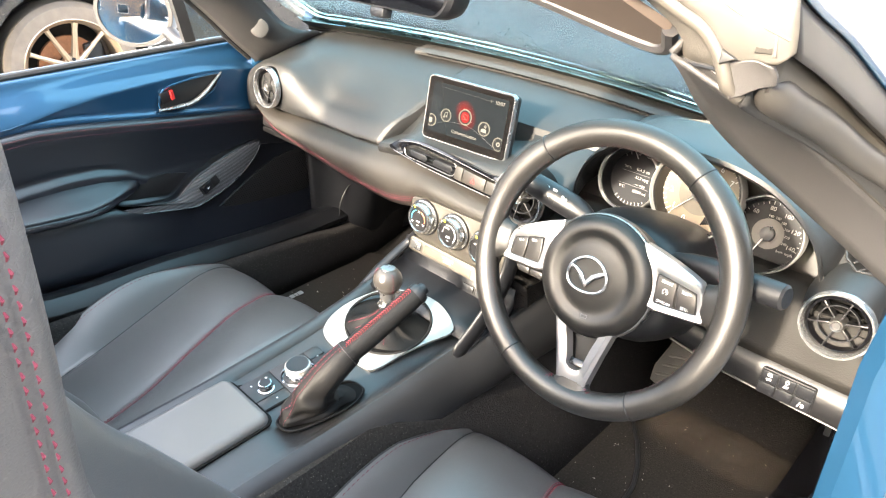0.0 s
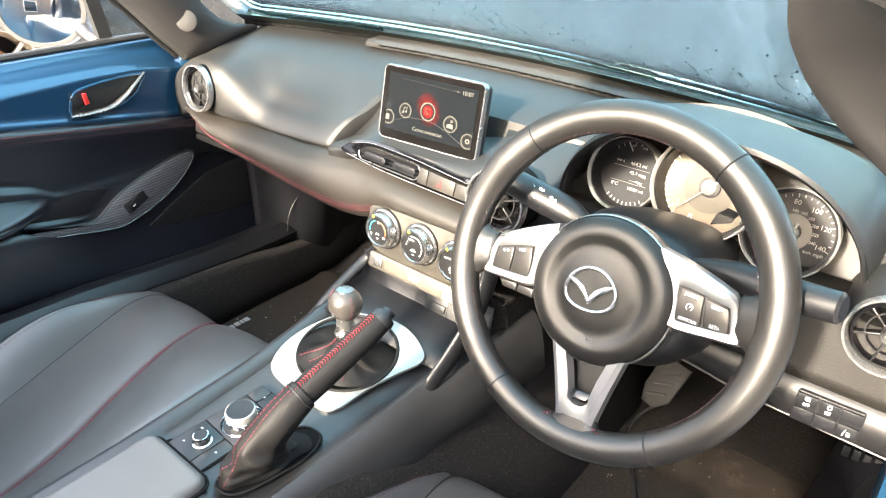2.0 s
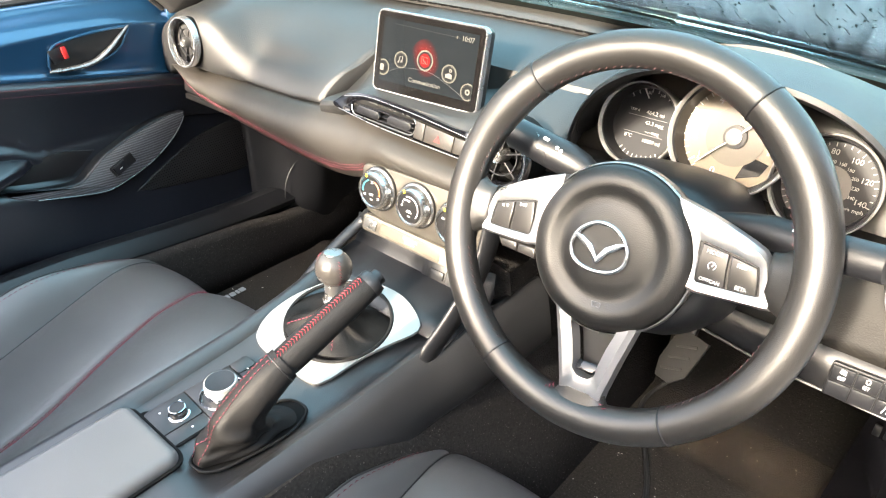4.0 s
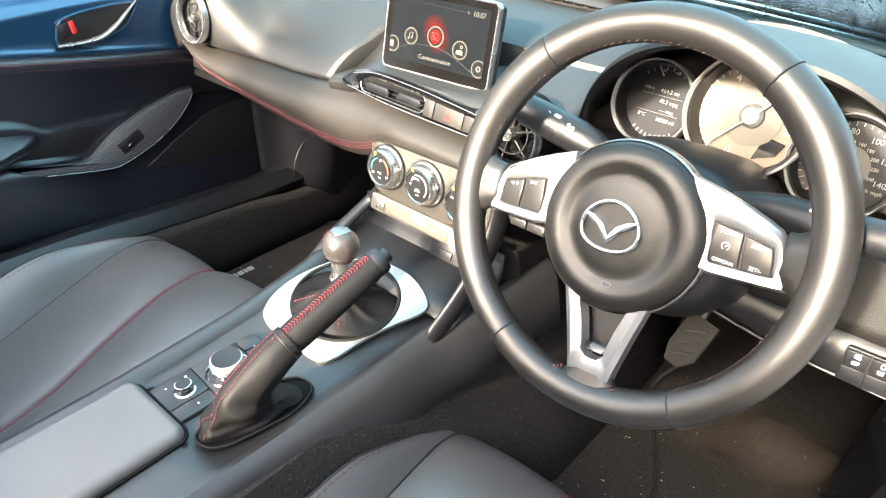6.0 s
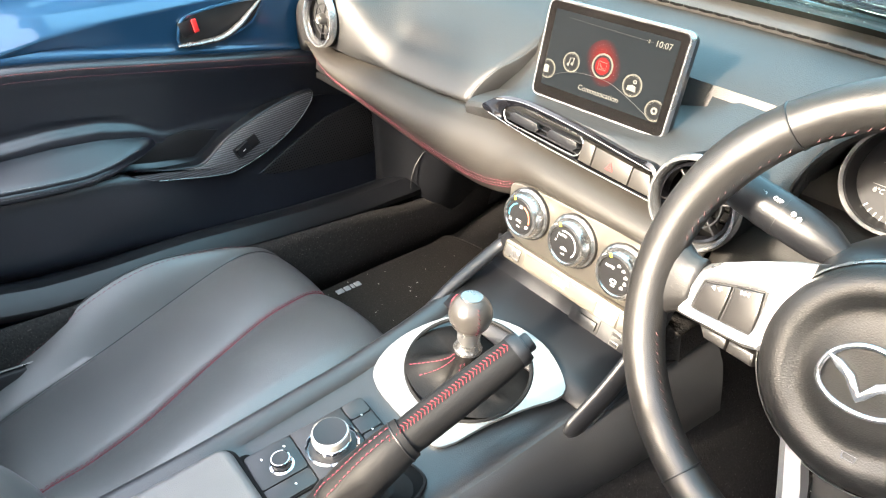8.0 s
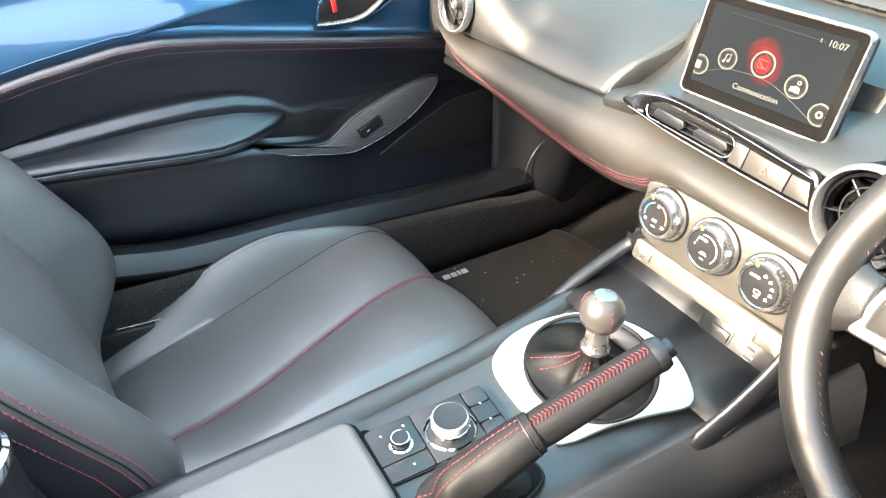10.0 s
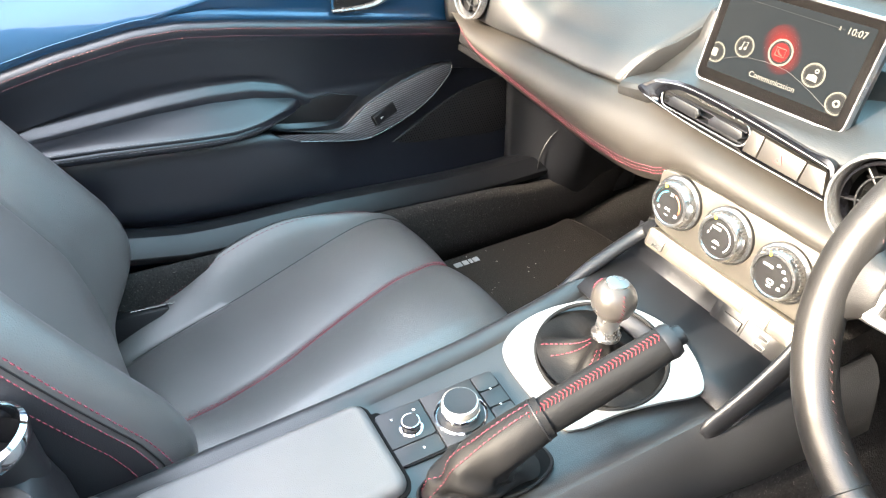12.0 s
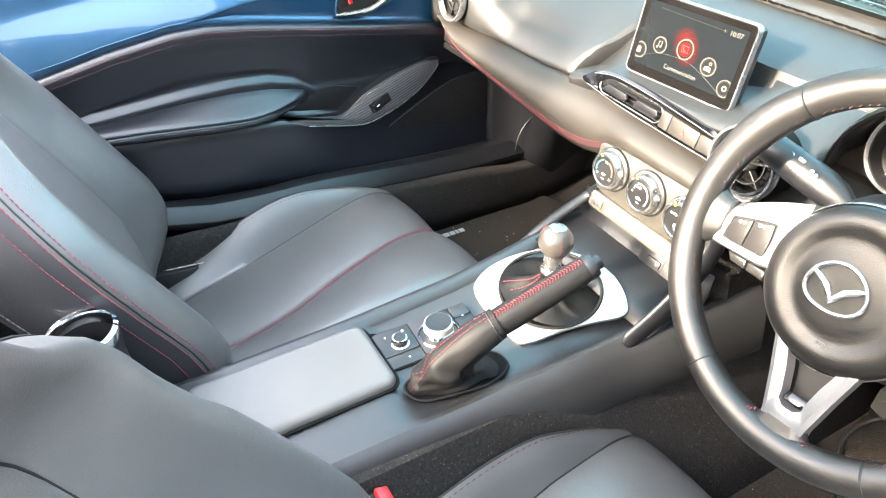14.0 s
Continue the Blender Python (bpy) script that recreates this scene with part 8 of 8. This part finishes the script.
pedal(0.300, 0.535, 0.185, 0.060, 0.100, "grey rubber clutch pedal with slanted ribs")
fb = thing("foot_rest_cover", (0.63, 0.47, FLOOR), "black plastic cover with bright edge beside the sill", "trim panel")
part("cover", solid_rows([[Vector(p) for p in r_] for r_ in ([(0.575, 0.40, 0.115), (0.66, 0.38, 0.115), (0.66, 0.38, 0.20), (0.585, 0.40, 0.155)], [(0.590, 0.55, 0.14), (0.67, 0.56, 0.14), (0.67, 0.56, 0.33), (0.605, 0.55, 0.29)])]), GLOSS, fb)
part("edge", tube([(0.575, 0.395, 0.12), (0.62, 0.385, 0.122), (0.66, 0.377, 0.125)], 0.006, 8), SATIN, fb)
for k in range(4):
    part("rib", box(0.010, 0.004, 0.02, 0.001, pose(0.615 + 0.015 * k, 0.478, 0.262)), PLASTIC, fb)

# underside of the dash, dark
ud = tagged(link_mesh("trim", sheet([[(x, 0.20, 0.54), (x, 0.35, 0.53), (x, 0.55, 0.56), (x, 0.80, 0.60)] for x in (-0.68, -0.2, 0.2, 0.68)]), DARK), "dark underside of the dashboard", "trim", kind="structure")
ud.modifiers.new("thickness", "SOLIDIFY").thickness = 0.01
tun = sheet([[(-0.26, y, FLOOR + 0.004), (-0.205, y, 0.16), (-0.170, y, 0.29), (-0.13, y, 0.365), (0.0, y, 0.372), (0.125, y, 0.365), (0.158, y, 0.29), (0.195, y, 0.16), (0.25, y, FLOOR + 0.004)] for y in (-1.0, -0.6, -0.3, 0.0, 0.17)]
            + [[(-0.26, y, FLOOR + 0.004), (-0.205, y, 0.16), (-0.170, y, 0.30), (-0.145, y, 0.47), (0.0, y, 0.50), (0.145, y, 0.47), (0.170, y, 0.30), (0.205, y, 0.16), (0.26, y, FLOOR + 0.004)] for y in (0.19, 0.35, 0.82)])
tn = tagged(link_mesh("tunnel", tun, CARPET), "carpeted transmission tunnel between the footwells", "tunnel", kind="structure")
tn.modifiers.new("thickness", "SOLIDIFY").thickness = 0.01


# ---- outside ----
# the car's own bonnet ahead of the glass
bn = thing("bonnet", (0, 1.2, 0.6), "blue metallic bonnet wet with dew beyond the windscreen", "bonnet")
rows = []
for k in range(25):
    x = -0.80 + 1.60 * k / 24
    c = 1 - (abs(x) / 0.80) ** 2.2
    w = 0.05 * math.exp(-((abs(x) - 0.60) / 0.12) ** 2)
    rows.append([(x, 0.735 - 0.06 * (x / 0.66) ** 2, 0.718 + 0.02 * c), (x, 0.80, 0.728 + 0.03 * c + w * 0.6), (x, 1.0, 0.725 + 0.04 * c + w), (x, 1.3, 0.68 + 0.045 * c + w), (x, 1.6, 0.61 + 0.04 * c + w * 0.6), (x, 1.85, 0.50 + 0.03 * c), (x, 1.98, 0.34)])
part("skin", sheet([spline(r_, 24) for r_ in rows]), surface("dewy blue paint", (0.018, 0.085, 0.110), 0.34, spec=0.5, metal=0.3, spots=0.35, spot_size=0.06, grain=0.35, grain_size=0.006), bn, smooth=60)
sc = sheet([[(x, glass_base(x) + 0.02, 0.735), (x, 0.58 - 0.10 * (x / 0.66) ** 2, 0.722), (x, 0.67 - 0.08 * (x / 0.66) ** 2, 0.726), (x, 0.76, 0.722)] for x in [-0.7 + 0.1 * k for k in range(15)]])
part("scuttle", sc, surface("faded scuttle plastic", (0.024, 0.0225, 0.0195), 0.85, spots=0.3, spot_size=0.03, spec=0.15), bn, "faded black scuttle panel", thick=0.004)
for x0, x1 in ((-0.40, 0.20), (0.05, 0.58)):
    wa = [Vector((x0 + (x1 - x0) * k / 10, glass_base(x0 + (x1 - x0) * k / 10) + 0.010 - 0.010 * k / 10, 0.775 + 0.022 * k / 10)) for k in range(11)]
    part("wiper", tube(wa, 0.0050, 8, 1.4), GRILLE_BLACK, bn, "black wiper blade parked at the foot of the glass")
for s in (-1, 1):
    fr = []
    for k in range(15):
        y = 0.34 + 1.5 * k / 14
        fr.append([(s * 0.70, y, 0.70), (s * 0.78, y, 0.705 + 0.05 * math.sin(math.pi * k / 14)), (s * 0.84, y, 0.66 + 0.04 * math.sin(math.pi * k / 14)), (s * 0.865, y, 0.56), (s * 0.86, y, 0.40), (s * 0.84, y, 0.22)])
    part("wing", sheet(fr), PAINT, bn, "blue front wing", thick=0.003, smooth=60)
# rear deck behind the seats
rd = thing("rear_deck", (0, -1.5, 0.5), "blue rear deck and folded soft top behind the seats", "car body")
rows = []
for k in range(17):
    x = -0.84 + 1.68 * k / 16
    c = 1 - (abs(x) / 0.84) ** 2.5
    rows.append([(x, -0.98, 0.70 + 0.03 * c), (x, -1.2, 0.74 + 0.05 * c), (x, -1.6, 0.74 + 0.06 * c), (x, -2.0, 0.68 + 0.05 * c), (x, -2.1, 0.35)])
part("deck", sheet([spline(r_, 14) for r_ in rows]), PAINT, rd, smooth=60)
for s in (-1, 1):
    part("side", sheet([[(s * 0.84, y, 0.70), (s * 0.87, y, 0.55), (s * 0.86, y, 0.2)] for y in (-0.78, -1.4, -2.1)]), PAINT, rd, thick=0.003)
    hp = [(s * 0.18, -0.86, 0.66), (s * 0.19, -0.88, 0.90), (s * 0.26, -0.89, 0.99), (s * 0.40, -0.89, 1.0), (s * 0.50, -0.88, 0.95), (s * 0.54, -0.87, 0.66)]
    part("roll_hoop", tube(spline(hp, 30), 0.03, 12), PLASTIC, rd, "black roll hoop")

# neighbouring black car with bronze wheels
BLACKPAINT = surface("wet black paint", (0.010, 0.010, 0.011), 0.25, coat=1.0, spots=0.3, spot_size=0.02, grain=0.4, grain_size=0.006)
BRONZE = surface("bronze alloy", (0.42, 0.34, 0.25), 0.38, metal=0.8, spots=0.1)
DISC = surface("rusty brake disc", (0.30, 0.13, 0.06), 0.6, metal=0.4, spots=0.4, spot_size=0.02)
nc = thing("parked_car", (-3.4, 0.0, GROUND), "wet black parked car with bronze alloy wheel", "car")
CX, WY, WZ, TR = -2.86, 0.53, GROUND + 0.316, 0.325


def body_side(y):
    return lerp_table([(-2.2, -2.95), (-1.4, -2.84), (1.2, -2.84), (2.0, -2.95)], y)


rows = []
for k in range(53):
    y = -2.2 + 4.2 * k / 52
    dy = abs(y - WY)
    arch = math.sqrt(max(0, 0.385 ** 2 - (y - WY) ** 2)) + WZ if dy < 0.385 else 0.06
    x = body_side(y)
    arch = max(arch, 0.06)
    top = 0.93
    zs = [arch + (top - arch) * f for f in (0, 0.15, 0.4, 0.7, 0.9, 1.0)]
    rows.append([(x + b, y, z) for z, b in zip(zs, (0.02 if dy < 0.385 else -0.02, 0.02 if dy < 0.385 else 0.0, 0.0, -0.02, -0.05, -0.10))])
part("body_side", sheet(rows), BLACKPAINT, nc, "wet black flank", thick=-0.01, smooth=50)
part("bonnet", sheet([[(body_side(y) - 0.10, y, 0.93), (-3.2, y, 0.99), (-3.8, y, 1.02), (-4.5, y, 0.95)] for y in (-2.2, -0.6, 0.4, 1.2, 2.0)]), BLACKPAINT, nc, thick=0.006)
cabin = sheet([[(-3.0, y, 0.94), (-3.12, y, 1.20), (-3.25, y, 1.40), (-3.9, y, 1.46), (-4.5, y, 1.40)] for y in (-3.2, -1.2, -0.75)])
part("cabin", cabin, GLOSS, nc, "dark glazed cabin", thick=0.01)
part("arch_lining", lathe([(0.385, -0.02), (0.385, -0.30), (0.0, -0.30)], 48, face_to((CX - 0.02, WY, WZ), (1, 0, 0))), DARK, nc)
wl = part("wheel", lathe([(0.225, -0.20), (0.300, -0.20), (0.322, -0.17), (TR, -0.10), (0.322, -0.02), (0.300, 0.005), (0.262, 0.010), (0.238, 0.004), (0.228, -0.02)], 72, face_to((CX, WY, WZ), (1, 0, 0)) @ Matrix.Diagonal((0.97, 0.97, 0.97, 1))), surface("tyre", (0.17, 0.14, 0.11), 0.85, spots=0.3, grain=0.5, grain_size=0.006), nc, "dusty tyre")
AM = face_to((CX, WY, WZ), (1, 0, 0)) @ Matrix.Diagonal((0.97, 0.97, 0.97, 1))
part("rim", lathe([(0.238, -0.18), (0.215, -0.10), (0.218, -0.02), (0.240, 0.008), (0.246, 0.004), (0.240, -0.02)], 72, AM), BRONZE, wl, "bronze rim")
for k in range(10):
    a = radians(36 * k + 8)
    sp = [AM @ Vector((rr * math.cos(a), rr * math.sin(a), z)) for rr, z in ((0.05, -0.030), (0.12, -0.020), (0.19, -0.010), (0.225, -0.006))]
    part("spoke", tube(sp, [0.020, 0.015, 0.013, 0.016], 8, 0.8), BRONZE, wl)
part("centre", lathe([(0.062, -0.06), (0.062, -0.020), (0.035, -0.016), (0.030, -0.008), (0, -0.008)], 32, AM), BRONZE, wl)
for k in range(5):
    a = radians(72 * k + 20)
    part("bolt", lathe([(0.009, -0.022), (0.009, -0.012), (0, -0.012)], 10, AM @ Matrix.Translation((0.046 * math.cos(a), 0.046 * math.sin(a), 0))), DARK, wl)
part("brake_disc", lathe([(0.15, -0.10), (0.15, -0.08), (0.06, -0.08)], 48, AM), DISC, wl, "rusty brake disc")
part("caliper", box(0.09, 0.14, 0.06, 0.012, AM @ pose(0.12, 0.03, -0.085)), RUBBER, wl)

# pale buildings far off that close the forecourt, beyond low hedges
far = thing("far_building", (0, 14, GROUND), "long pale rendered building across the forecourt", "building")
RENDER = surface("pale render", (0.55, 0.52, 0.47), 0.85, spots=0.12, spot_size=1.0, grain=0.2, grain_size=0.02)
part("wall", box(26, 5, 4.2, 0.02, pose(-2, 18, GROUND + 2.1)), RENDER, far)
part("roof", slab([(-13.3, -2.8), (13.3, -2.8), (13.3, 2.8), (-13.3, 2.8)], 0.3, 0.05, pose(-2, 18, GROUND + 4.2)), surface("slate roof", (0.10, 0.10, 0.11), 0.7, spots=0.2, spot_size=0.3), far)
for k in range(8):
    wn = part("window", box(1.3, 0.12, 1.3, 0.02, pose(-13 + 3.1 * k, 15.48, GROUND + 2.2)), WHITE_INK, far)
    part("pane", box(1.1, 0.10, 1.1, 0.01, pose(-13 + 3.1 * k, 15.44, GROUND + 2.2)), GLOSS, wn)

# unseen long low brick block, added behind the car to darken low reflections
rb = thing("unseen_brick_block", (-4, -11, GROUND), "unseen low brick block added behind the car to darken reflections", "building")
BRICK = surface("weathered brick", (0.26, 0.19, 0.14), 0.85, spots=0.25, spot_size=0.4, grain=0.5, grain_size=0.03)
part("wall", box(22, 4, 3.4, 0.02, pose(-4, -11, GROUND + 1.7)), BRICK, rb)
part("roof", slab([(-11.3, -2.3), (11.3, -2.3), (11.3, 2.3), (-11.3, 2.3)], 0.25, 0.05, pose(-4, -11, GROUND + 3.4)), bpy.data.materials["slate roof"], rb)
for k in range(6):
    w_ = part("window", box(1.4, 0.12, 1.2, 0.02, pose(-12.5 + 3.3 * k, -8.98, GROUND + 1.9)), WHITE_INK, rb)
    part("pane", box(1.2, 0.10, 1.0, 0.01, pose(-12.5 + 3.3 * k, -8.94, GROUND + 1.9)), GLOSS, w_)

# unseen dark block, added beside the open doorway to cut light from the right
gr = thing("shade_block", (3.2, -3, GROUND), "unseen dark block added to shade the driver's side of the car", "building")
BOARD = surface("dark shade block boards", (0.05, 0.045, 0.04), 0.8, spots=0.3, spot_size=0.3, grain=0.5, grain_size=0.02)
part("wall", box(3.0, 12.0, 2.2, 0.02, pose(5.0, -3.6, GROUND + 1.1)), BOARD, gr)
part("roof", slab([(-1.7, -6.2), (1.7, -6.2), (1.7, 6.2), (-1.7, 6.2)], 0.25, 0.05, pose(5.0, -3.6, GROUND + 2.2)), bpy.data.materials["slate roof"], gr)
